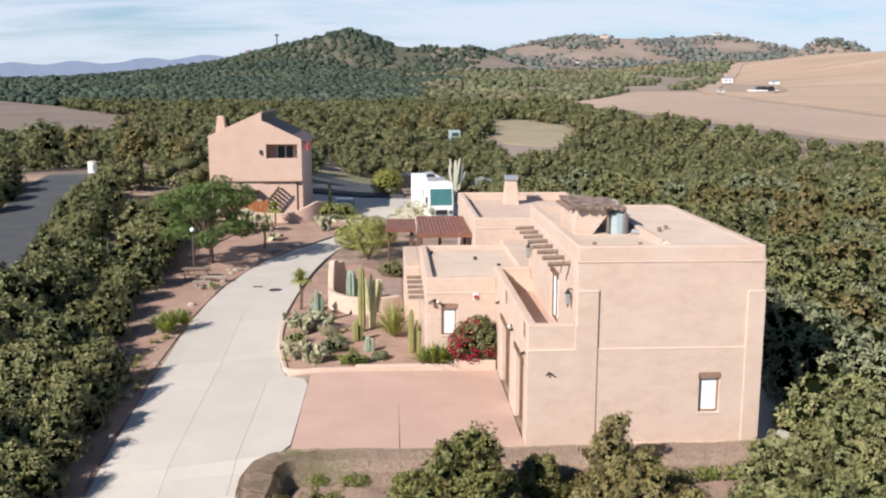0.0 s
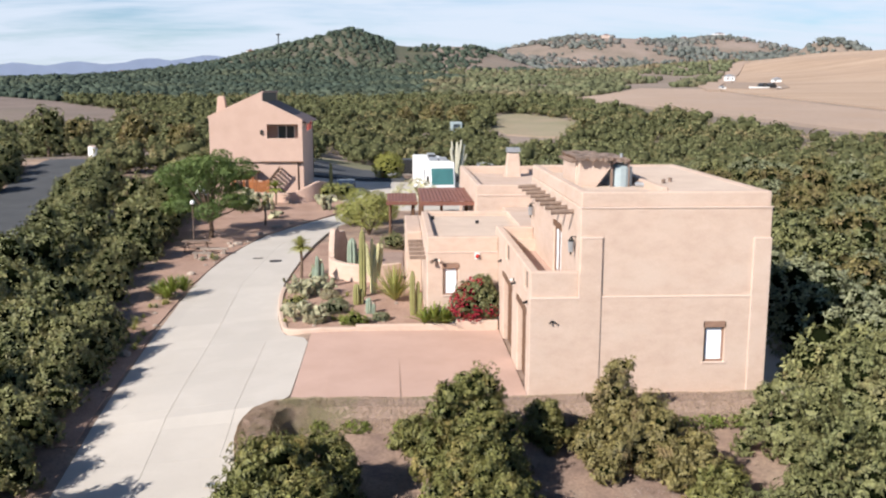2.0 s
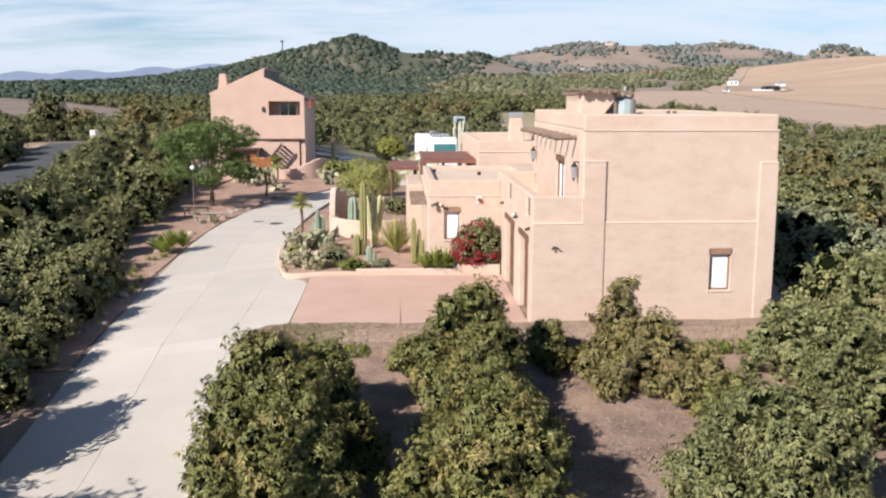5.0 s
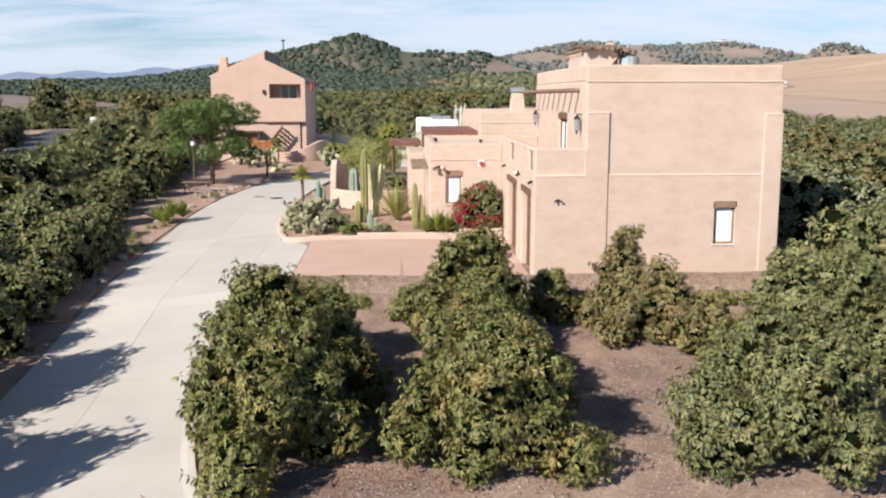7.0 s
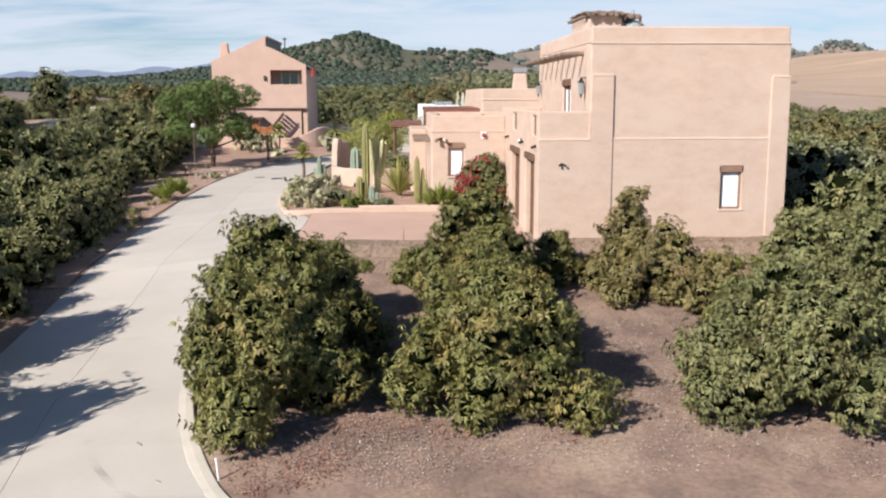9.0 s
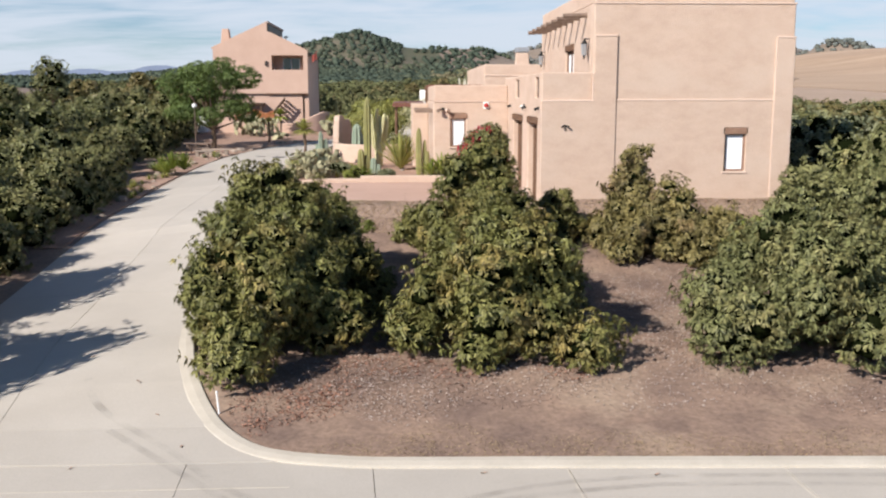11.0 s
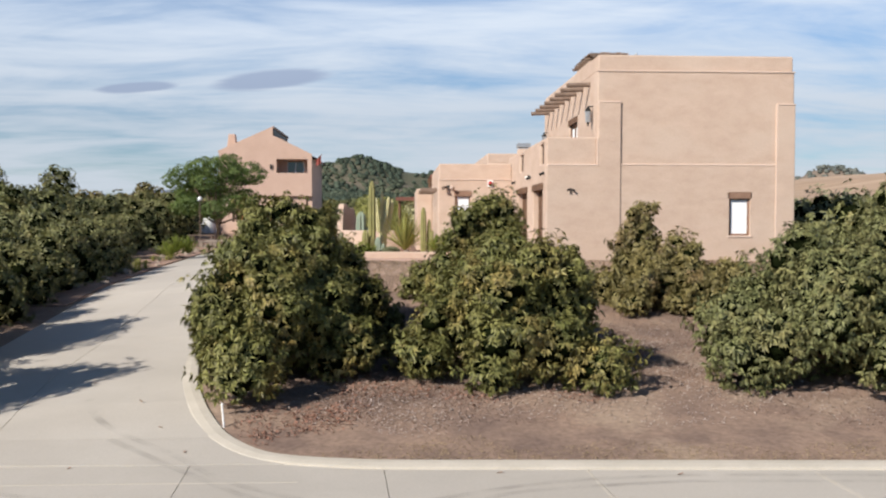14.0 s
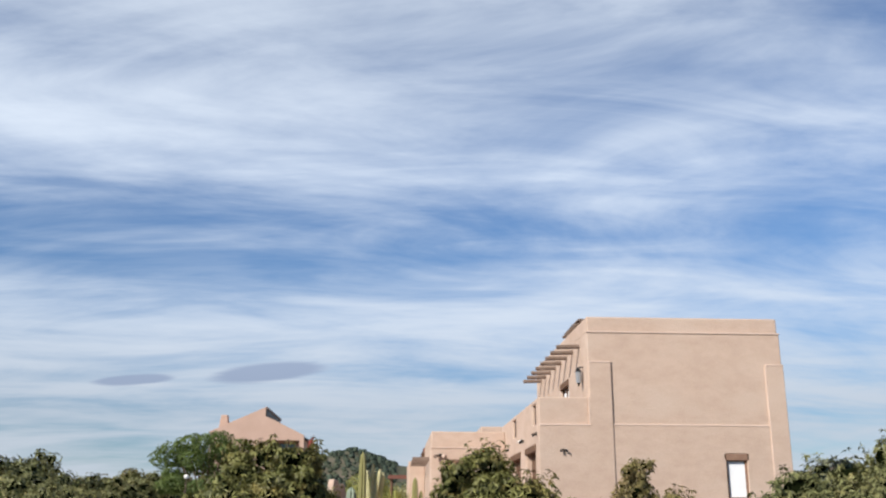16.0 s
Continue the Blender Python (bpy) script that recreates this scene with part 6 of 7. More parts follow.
# ---- garden and loose things ----
def column_cactus(g, base, h, r, ribs=9, lean=(0, 0)):
    """One ribbed column with a rounded tip."""
    n = ribs * 2
    hs = [0, 0.15, 0.4, 0.7, 0.88, 0.96, 1.0]
    ws = [0.8, 1.0, 1.05, 1.0, 0.85, 0.55, 0.1]
    o = len(g.v)
    for t, w in zip(hs, ws):
        for k in range(n):
            a = 2 * math.pi * k / n
            q = r * w * (1.0 if k % 2 else 0.74)
            g.v.append((base[0] + lean[0] * t + q * math.cos(a), base[1] + lean[1] * t + q * math.sin(a), base[2] + h * t))
    g.f += [(o + i * n + k, o + i * n + (k + 1) % n, o + (i + 1) * n + (k + 1) % n, o + (i + 1) * n + k) for i in range(6) for k in range(n)]
    g.f.append(tuple(o + 6 * n + k for k in range(n)))
    return g


def soil(x, y, up=0.1):
    return hz(x, y) + up


def cactus(name, x, y, stems, mat, label, up=0.08):
    """A cactus of several columns: rows of dx, dy, z0, height, radius, lean x, lean y."""
    t = thing(name, (x, y, soil(x, y, up)), label, "cactus")
    for dx, dy, z0, h, r, lx, ly in stems:
        part("stem", column_cactus(Geo(), (dx, dy, z0 - 0.05), h, r, lean=(lx, ly)), mat, t)
    return t


cactus("saguaro", -1.49, 47.15, [(0, 0, 0, 3.6, 0.19, 0, 0)], CACTUS, "tall single saguaro column in the gravel bed")
cactus("branched_cactus", -0.95, 47.9, [(0, 0, 0, 2.7, 0.2, 0.05, 0), (0.22, 0, 0.9, 1.7, 0.12, 0.25, 0), (-0.22, 0, 1.0, 1.75, 0.12, -0.15, 0), (0.1, -0.2, 1.4, 1.4, 0.1, 0.2, -0.1), (-0.1, -0.15, 1.8, 1.25, 0.09, 0.05, -0.1), (0.3, 0.05, 1.7, 1.0, 0.08, 0.15, 0)], CACTUS_PALE, "pale branching candelabra cactus")
cactus("organ_pipe_cactus", 1.0, 43.1, [(0, 0, 0, 2.25, 0.14, 0, 0), (0.24, 0.1, 0, 1.7, 0.10, 0.03, 0), (0.36, -0.05, 0, 1.2, 0.09, 0.04, 0)], CACTUS, "clump of green organ pipe columns")
cactus("blue_cactus", -2.3, 53.6, [(0, 0, 0, 2.1, 0.3, 0, 0), (0.4, 0.1, 0, 1.3, 0.22, 0.05, 0)], CACTUS_BLUE, "stout blue-green cactus within the curved wall")
cactus("stump_cactus", -1.75, 45.3, [(0, 0, 0, 1.15, 0.17, 0, 0), (0.22, 0.12, 0, 0.85, 0.13, 0.03, 0)], CACTUS, "short dark ribbed cactus")
cactus("small_cactus", -1.1, 43.5, [(0, 0, 0, 0.85, 0.15, 0, 0), (0.2, 0, 0, 0.55, 0.12, 0.03, 0)], CACTUS_BLUE, "small bluish column cactus")
cactus("giant_cardon", 6.7, 95, [(0, 0, 0, 4.9, 0.2, 0, 0), (0.35, 0, 1.8, 2.9, 0.14, 0.4, 0), (-0.35, 0, 2.0, 2.3, 0.14, -0.3, 0), (0.1, -0.3, 2.6, 2.5, 0.12, 0.3, 0), (-0.15, 0.3, 1.8, 3.2, 0.13, -0.4, 0), (0.5, 0.1, 2.4, 1.3, 0.12, 0.5, 0)], CARDON, "giant pale cardon cactus behind the motorhome", 0.03)
cactus("column_cactus", -4.0, 49.3, [(0, 0, 0, 1.9, 0.13, 0, 0), (0.25, 0.1, 0, 1.5, 0.12, 0, 0), (-0.2, 0.2, 0, 1.2, 0.12, 0, 0)], CACTUS_BLUE, "slim bluish columns beside the wall")
cactus("column_cactus", -6.0, 92, [(0, 0, 0, 3.0, 0.17, 0, 0)], CACTUS, "lone green column cactus by the yard", 0.03)


PAD_MESH = Geo().ball((0, 0, 0), (0.72, 0.16, 1.0), 5, 8).mesh("pad", PRICKLY, True)


def prickly_pear(x, y, r, h, seed, label, n=46, up=0.08, size=0.14):
    """Oval pads growing edge on edge from a few rooted ones."""
    rng = random.Random(seed)
    t = thing("prickly_pear", (x, y, soil(x, y, up)), label, "cactus")
    tips = []
    for i in range(n):
        if i < 6 or not tips:
            a, q = rng.uniform(0, 6.28), r * 0.5 * math.sqrt(rng.random())
            p, d = Vector((q * math.cos(a), q * math.sin(a), 0)), Vector((math.cos(a) * 0.3, math.sin(a) * 0.3, 1)).normalized()
        else:
            p, d0 = rng.choice(tips)
            d = (d0 + Vector((rng.uniform(-1, 1), rng.uniform(-1, 1), rng.uniform(-0.1, 0.5)))).normalized()
        L = size * rng.uniform(1.1, 1.8)
        if p.z + d.z * L * 1.5 > h or math.hypot(p.x, p.y) > r:
            d = Vector((d.x * 0.4, d.y * 0.4, -0.1)).normalized()
            L *= 0.6
        ob = part("pad", PAD_MESH, None, t)
        ob.matrix_local = Matrix.Translation(p + d * L * 0.8) @ d.to_track_quat("Z", "X").to_matrix().to_4x4() @ Matrix.Rotation(rng.uniform(0, 3.14), 4, "Z") @ Matrix.Diagonal((L, L, L, 1))
        tips.append((p + d * L * 1.6, d))
    return t


for i, (x, y, r, h, n) in enumerate(((-4.2, 42.3, 0.65, 1.0, 60), (-3.4, 41.9, 0.45, 0.7, 36), (-4.5, 47.2, 0.7, 1.1, 60), (-3.6, 47.6, 0.6, 1.0, 50), (-5.2, 48.4, 0.5, 1.0, 40), (-5.2, 44.3, 0.35, 0.5, 24), (-4.2, 50.6, 0.6, 1.4, 50))):
    prickly_pear(x, y, r, h, 40 + i, "grey-green prickly pear clump in the gravel bed", int(n * 1.4), size=0.115)
for i, (x, y, r, h, n) in enumerate(((-5.6, 80.3, 0.9, 1.3, 50), (-10.6, 80.5, 0.9, 1.5, 50), (-12.0, 80, 1.0, 1.3, 50), (-9.6, 76.0, 0.5, 0.6, 24), (-13.5, 82, 1.2, 1.6, 60))):
    prickly_pear(x, y, r, h, 60 + i, "prickly pear clump before the courtyard wall", int(n * 1.2), 0.05, 0.2)


def bush(name, x, y, blobs, n, per, leaf, width, mat, label, up=0.08, droop=0.3, core=True, spread=1.0, category="shrub", seed=1, trunk=None):
    rng = np.random.RandomState(seed)
    p, nn = on_blobs(rng, blobs, n, 0.7, 1.08)
    v, f = leaf_arrays(rng, p, nn, per, leaf, width, droop, spread)
    pieces = [(v, f, 0)]
    if core:
        pieces.append((*core_arrays(rng, blobs, 0.7), 1))
    t = thing(name, (x, y, soil(x, y, up)), label, category)
    part("foliage", tri_mesh("foliage", pieces, [mat, CORE]), None, t)
    part("stem", trunk or Geo().tube([(0, 0, -0.15), (0.03, 0, blobs[0][2] * 0.6), (0, 0.05, blobs[0][2])], [0.05, 0.04, 0.02], 6), BARK, t)
    return t


bg = bush("bougainvillea", 3.95, 40.8, [(0, 0, 1.05, 0.8, 0.5, 0.8), (-0.7, -0.05, 0.8, 0.6, 0.45, 0.65), (0.5, 0, 0.8, 0.45, 0.45, 0.7), (0.1, -0.1, 1.65, 0.55, 0.4, 0.5), (-0.5, -0.15, 1.4, 0.55, 0.4, 0.45)], 900, 5, 0.12, 0.07, LEAF_SHADE, "bougainvillea with red bracts against the wall", 0.42, seed=5)
rng = np.random.RandomState(6)
p, nn = on_blobs(rng, [(-0.65, -0.2, 1.1, 0.45, 0.4, 0.55), (-0.3, -0.25, 0.35, 0.5, 0.3, 0.3), (-0.15, -0.2, 1.75, 0.4, 0.3, 0.3), (0.45, -0.25, 0.5, 0.35, 0.25, 0.3), (-0.95, -0.25, 0.9, 0.4, 0.3, 0.45), (-0.6, -0.35, 0.5, 0.5, 0.3, 0.4)], 400, 0.9, 1.2)
v, f = leaf_arrays(rng, p, nn, 5, 0.08, 0.07)
part("bract", tri_mesh("bract", [(v, f, 0)], [FLOWER]), None, bg, "crimson papery bracts")


def rosette(g, c, n, L, w, rng, up=0.6, curl=0.5):
    """Arching sword leaves from one crown."""
    for i in range(n):
        a = 2.399963 * i
        e = up * (1 - 0.75 * i / n) + rng.uniform(-0.1, 0.1) + 0.15
        d = Vector((math.cos(a), math.sin(a), 0))
        l = L * rng.uniform(0.75, 1.1)
        s = Vector((-d.y, d.x, 0))
        o = len(g.v)
        for t, ww in ((0, 0.7), (0.35, 1.0), (0.7, 0.7), (1.0, 0.03)):
            q = Vector(c) + d * l * t * math.cos(e * 1.2) + Vector((0, 0, l * (t * math.sin(e * 1.2) - curl * t * t * 0.6)))
            g.v += [tuple(q + s * w * ww), tuple(q + Vector((0, 0, -w * 0.5 * ww))), tuple(q - s * w * ww)]
        for k in range(3):
            b = o + k * 3
            g.f += [(b, b + 1, b + 4, b + 3), (b + 1, b + 2, b + 5, b + 4)]
    return g


def agave(name, x, y, rs, mat, label, up=0.08, seed=1, trunk=0.0):
    rng = random.Random(seed)
    t = thing(name, (x, y, soil(x, y, up)), label, "succulent")
    for dx, dy, z, n, L, w, u, c in rs:
        part("rosette", rosette(Geo(), (dx, dy, z), n, L, w, rng, u, c), mat, t)
    if trunk:
        part("trunk", Geo().tube([(0, 0, -0.1), (0.06, 0, trunk * 0.5), (0, 0, trunk)], [0.1, 0.075, 0.09], 8), BARK, t)
    return t


agave("green_aloe", 1.95, 40.78, [(0, 0, 0.25, 54, 1.3, 0.06, 1.2, 0.45), (-0.45, 0.05, 0.2, 46, 1.15, 0.055, 1.15, 0.5), (0.45, 0.0, 0.2, 46, 1.1, 0.055, 1.15, 0.5)], LEAF_LIME, "bright green arching aloe clump", seed=2)
agave("golden_barrel", -2.35, 42.0, [(0, 0, 0.05, 40, 0.42, 0.03, 1.0, 0.3), (-0.35, 0.15, 0.03, 30, 0.34, 0.03, 1.0, 0.3), (0.3, 0.05, 0.02, 30, 0.32, 0.03, 1.0, 0.3)], LEAF_PALO, "golden spiny succulent mound", seed=3)
agave("grey_agave", -1.6, 41.6, [(0, 0, 0.05, 30, 0.5, 0.05, 0.9, 0.3), (0.5, 0.1, 0.05, 26, 0.4, 0.04, 0.9, 0.3)], PRICKLY, "grey-green agave near the kerb", seed=4)
agave("fan_yucca", 0.15, 45.9, [(0, 0, 0.1, 130, 2.0, 0.035, 1.15, 0.15)], LEAF_PALO, "fan of stiff yellow-green yucca spears", seed=5)
agave("yucca_tree", -5.2, 52.6, [(0, 0, 1.85, 110, 0.95, 0.035, 1.35, 0.6), (0.05, 0, 1.7, 90, 0.9, 0.035, 0.5, 1.0)], LEAF_PALO, "small yucca tree with a slim trunk", seed=6, trunk=1.85)
agave("agave_clump", -11.75, 49.3, [(0, 0, 0.3, 80, 1.25, 0.04, 1.3, 0.3), (0.5, 0.5, 0.25, 80, 1.2, 0.04, 1.25, 0.35), (-0.6, 0.2, 0.15, 40, 1.1, 0.07, 1.2, 0.4), (-0.2, -0.5, 0.1, 40, 0.95, 0.06, 1.1, 0.4)], LEAF_LIME, "large green and yellow agave clump by the driveway", 0.02, seed=7)
agave("grey_agave", -13.0, 50.6, [(0, 0, 0.1, 30, 0.8, 0.06, 0.9, 0.4)], LEAF_GREY, "grey-blue agave by the driveway", 0.02, seed=8)
agave("fan_palm", -10.4, 83.4, [(0, 0, 1.7, 46, 1.15, 0.09, 1.1, 0.8), (0, 0, 1.5, 30, 1.0, 0.09, 0.2, 1.1)], LEAF_LIME, "young fan palm before the courtyard gate", 0.03, seed=9, trunk=1.7)
agave("yucca_tree", -9.9, 72.5, [(0, 0, 1.6, 50, 0.7, 0.04, 1.2, 0.7)], LEAF_PALO, "pale yucca tree on the verge", 0.03, seed=10, trunk=1.6)
bush("grey_shrub", -3.0, 43.4, [(0, 0, 0.35, 0.55, 0.5, 0.35), (0.4, 0.1, 0.3, 0.4, 0.4, 0.3)], 150, 5, 0.09, 0.035, LEAF_GREY, "grey-green desert shrub in the gravel bed", seed=11)
bush("grey_shrub", -4.9, 44.9, [(0, 0, 0.35, 0.5, 0.5, 0.4), (0.3, 0.3, 0.4, 0.4, 0.4, 0.35)], 150, 5, 0.09, 0.035, LEAF_PALO, "straw-coloured desert shrub in the gravel bed", seed=12)
for i, (x, y, r, h, m) in enumerate(((-3.2, 46.6, 0.5, 0.4, LEAF_STRAW), (-4.35, 43.4, 0.75, 0.55, LEAF_STRAW), (-2.7, 44.6, 0.55, 0.4, LEAF_GREY), (-4.5, 48.6, 0.6, 0.6, LEAF_GREY), (-3.5, 42.0, 0.55, 0.4, LEAF_STRAW), (-0.5, 42.2, 0.4, 0.3, LEAF_GREY))):
    bush("desert_shrub", x, y, [(0, 0, h * 0.6, r * 0.7, r * 0.7, h * 0.6), (r * 0.5, 0.1, h * 0.55, r * 0.45, r * 0.45, h * 0.45), (-r * 0.5, 0, h * 0.5, r * 0.45, r * 0.45, h * 0.5), (0.1, -r * 0.4, h * 0.45, r * 0.45, r * 0.4, h * 0.45)], 260, 6, 0.12, 0.028, m, "scruffy grey-green desert shrub among the cacti", core=False, seed=70 + i, droop=-0.2)
bush("gold_succulent", -1.75, 41.4, [(0, 0, 0.3, 0.35, 0.3, 0.3), (0.35, 0, 0.22, 0.3, 0.25, 0.22), (-0.35, 0.05, 0.2, 0.25, 0.25, 0.2)], 160, 6, 0.13, 0.03, LEAF_LIME, "yellow-green spiny succulent by the kerb", seed=80, droop=-0.2)
bush("courtyard_shrub", -2.6, 52.3, [(0, 0, 0.4, 0.7, 0.5, 0.45), (0.5, 0, 0.35, 0.4, 0.4, 0.35)], 160, 5, 0.12, 0.05, LEAF_GREY, "pale shrub inside the curved wall", seed=13)

# small trees and shrubs farther back
pv = [(0, 0, 1.5, 1.3, 1.2, 0.85), (0.9, 0.2, 1.35, 0.8, 0.8, 0.6), (-1.0, -0.2, 1.3, 0.8, 0.8, 0.6), (0.1, -0.8, 1.0, 0.8, 0.7, 0.55), (-0.5, 0.4, 2.05, 0.7, 0.7, 0.45), (0.5, 0.1, 2.0, 0.6, 0.6, 0.4)]
tg = Geo()
for a in range(7):
    tg.tube([(0, 0, -0.1), (0.4 * math.cos(a * 0.95), 0.4 * math.sin(a * 0.95), 0.7), (1.1 * math.cos(a * 0.95), 1.1 * math.sin(a * 0.95), 2.2)], [0.06, 0.045, 0.02], 6)
bush("palo_verde", -1.7, 68.0, [(x * 1.3, y, z * 1.45 - 0.2, rx * 1.25, ry * 1.1, rz * 1.25) for x, y, z, rx, ry, rz in pv], 1000, 6, 0.22, 0.04, LEAF_PALO, "feathery yellow-green palo verde tree", 0.05, core=False, category="tree", seed=14, trunk=tg)
bush("round_shrub", -0.4, 108, [(0, 0, 1.6, 1.75, 1.6, 1.6)], 900, 6, 0.2, 0.09, LEAF_GOLD, "round clipped yellow-green shrub", 0.02, seed=15)
bush("cream_shrub", 1.7, 76.5, [(0, 0, 1.9, 1.4, 1.0, 1.1), (1.2, 0.2, 2.1, 0.9, 0.9, 0.8), (-1.1, 0, 1.6, 0.8, 0.8, 0.8), (0.4, 0, 2.7, 0.7, 0.7, 0.5)], 420, 6, 0.2, 0.06, CACTUS_PALE, "cream-flowering shrub before the motorhome", 0.03, core=False, seed=16)
bush("low_shrub", -6.0, 86.6, [(0, 0, 0.9, 1.6, 0.9, 0.8), (1.6, 0, 0.8, 1.2, 0.8, 0.7)], 420, 6, 0.2, 0.06, LEAF_PALO, "olive-green shrub beside the courtyard wall", 0.03, seed=17)
bush("patio_shrub", -2.9, 72.0, [(0, 0, 1.1, 1.5, 1.2, 1.0), (1.3, 0.6, 1.4, 1.2, 1.0, 1.0), (2.4, 0.4, 1.3, 1.0, 1.0, 1.0)], 800, 6, 0.2, 0.05, LEAF_PALO, "yellow-green shrub at the patio", 0.03, seed=18)
bush("fence_shrub", 0.2, 61.5, [(0, 0, 0.6, 1.0, 0.8, 0.6)], 200, 6, 0.15, 0.06, LEAF_SHADE, "dark shrub under the ramada", 0.03, seed=19)

rng = np.random.RandomState(50)
mb = [(0, 0, 4.5, 1.9, 1.8, 1.1)]
for i in range(24):
    a = 2.4 * i
    w = rng.uniform(1.0, 3.3)
    mb.append((w * math.cos(a), w * math.sin(a) * 0.9, 5.95 - 0.2 * w * w + rng.uniform(-0.45, 0.35), rng.uniform(0.65, 1.1), rng.uniform(0.65, 1.1), rng.uniform(0.4, 0.65)))
for i in range(18):
    a = 2.4 * i + 0.6
    w = rng.uniform(2.0, 3.5)
    mb.append((w * math.cos(a), w * math.sin(a) * 0.9, rng.uniform(2.3, 3.6), rng.uniform(0.6, 0.95), rng.uniform(0.6, 0.95), rng.uniform(0.4, 0.6)))
mg = Geo().tube([(0, 0, -0.2), (0.1, 0, 0.7), (0.0, 0.1, 1.4)], [0.2, 0.16, 0.14], 9)
for i in range(1, 30, 2):
    e = Vector(mb[i][:3])
    mg.tube([(0, 0.05, 1.3), tuple(e * 0.5 + Vector((0, 0, 0.6))), tuple(e)], [0.08, 0.05, 0.02], 6)
bush("mesquite_tree", -13.1, 67.2, mb, 5200, 7, 0.2, 0.055, LEAF_FINE, "spreading mesquite tree with feathery foliage", 0.02, core=False, category="tree", seed=20, trunk=mg)

# garden walls and kerb
gw = thing("curved_garden_wall", (0, 0, 0), "curving tan adobe garden wall that sweeps upward", "wall")
g = Geo()
N = 50
for i in range(N + 1):
    a = radians(-52 - i * (206.0 / N))
    x, y = -1.05 + 2.45 * math.cos(a), 53.5 + 2.7 * math.sin(a)
    t = i / N
    zt = 0.75 + 1.5 * max(0, min(1, (t - 0.61) / 0.06)) ** 1.2 * (1 - 0.15 * (t > 0.74)) * max(0, min(1, (0.87 - t) / 0.05))
    s = Vector((math.cos(a), math.sin(a), 0)) * 0.17
    zb = hz(x, y) - 0.2
    g.v += [(x + s.x, y + s.y, zb), (x + s.x, y + s.y, zt), (x - s.x, y - s.y, zt), (x - s.x, y - s.y, zb)]
g.f = [(i * 4 + k, i * 4 + k + 1, i * 4 + k + 5, i * 4 + k + 4) for i in range(N) for k in range(3)] + [(0, 3, 2, 1), tuple(len(g.v) - 4 + k for k in range(4))]
part("wall", g, STUCCO, gw, bevel=0.05)
sheet("patio", [(-3.4, 54), (-1.5, 51.2), (0.7, 51.5), (0.7, 60), (-1.5, 60)], 1.5, PATIO, "grey-brown gravel patio", "patio", 0.14, 0.2)

def bed_kerb(pts, top, n):
    kl = curve(pts, n)
    return solo("bed_kerb", sweep([(p.x, p.y, hz(p.x, p.y)) for p in kl], [(-0.12, -0.2), (-0.12, top - 0.035), (-0.08, top), (0.08, top), (0.12, top - 0.035), (0.12, -0.2)]), STUCCO, "low tan stucco kerb round the planting bed", "kerb", kind="structure")


bed_kerb([(-5.85, 50, 0), (-5.7, 47, 0), (-5.35, 44, 0), (-4.98, 42, 0), (-4.75, 41.1, 0), (-4.1, 40.72, 0), (-2.9, 40.68, 0), (-1.6, 40.68, 0)], 0.19, 6)
bed_kerb([(-1.6, 40.68, 0), (1, 40.68, 0), (2.9, 40.68, 0)], 0.31, 4)
solo("planter_wall", Geo().box(2.9, 4.8, 40.45, 40.8, -0.5, 0.12), STUCCO, "raised tan stucco planter wall", "planter wall", kind="structure", bevel=0.04)
for i, (x, y) in enumerate(((2.75, 41.0), (3.0, 40.98))):
    pot = thing("flower_pot", (x, y, soil(x, y, 0.1)), "small white flower pot beside the planter", "flower pot")
    part("pot", Geo().tube([(0, 0, 0), (0, 0, 0.22), (0, 0, 0.26)], [0.09, 0.13, 0.14], 12), WHITE, pot)
    part("soil", Geo().tube([(0, 0, 0.24), (0, 0, 0.265)], [0.12, 0.12], 12), SOIL, pot)

rr = random.Random(8)
for i in range(46):
    y = rr.uniform(33, 75)
    x = edge(y, 1) - rr.uniform(0.25, 1.6)
    s = rr.uniform(0.08, 0.28)
    ob = solo("rock", Geo().ball((0, 0, s * 0.35), (s, s * rr.uniform(0.7, 1.1), s * 0.6), 5, 8, 0.18, rr), STONE, "rough tan boulder on the driveway verge", "rock", "boulders along the driveway")
    ob.matrix_world = Matrix.Translation((x, y, hz(x, y) + 0.0))
for i in range(26):
    x, y = rr.uniform(-5.0, 4.0), rr.uniform(41.3, 50)
    s = rr.uniform(0.06, 0.16)
    ob = solo("rock", Geo().ball((0, 0, s * 0.35), (s, s * rr.uniform(0.7, 1.1), s * 0.6), 5, 8, 0.18, rr), STONE, "small rock in the gravel bed", "rock", "rocks in the planting bed")
    ob.matrix_world = Matrix.Translation((x, y, hz(x, y) + 0.08))

stake = thing("marker_stake", (-3.2, 16.64, hz(-3.2, 16.64)), "thin white plastic marker stake in the soil", "stake")
part("rod", Geo().tube([(0, 0, -0.1), (-0.04, 0, 0.4)], [0.02, 0.018], 8), WHITE, stake)
part("cap", Geo().tube([(-0.04, 0, 0.4), (-0.042, 0, 0.43)], [0.028, 0.02], 8), WHITE, stake)
rod = thing("steel_rod", (8.1, 29.2, hz(8.1, 29.2)), "leaning brown steel rod by the hedge", "stake")
part("rod", Geo().tube([(0, 0, -0.1), (0.12, 0, 1.25)], [0.025, 0.02], 6), DARK, rod)

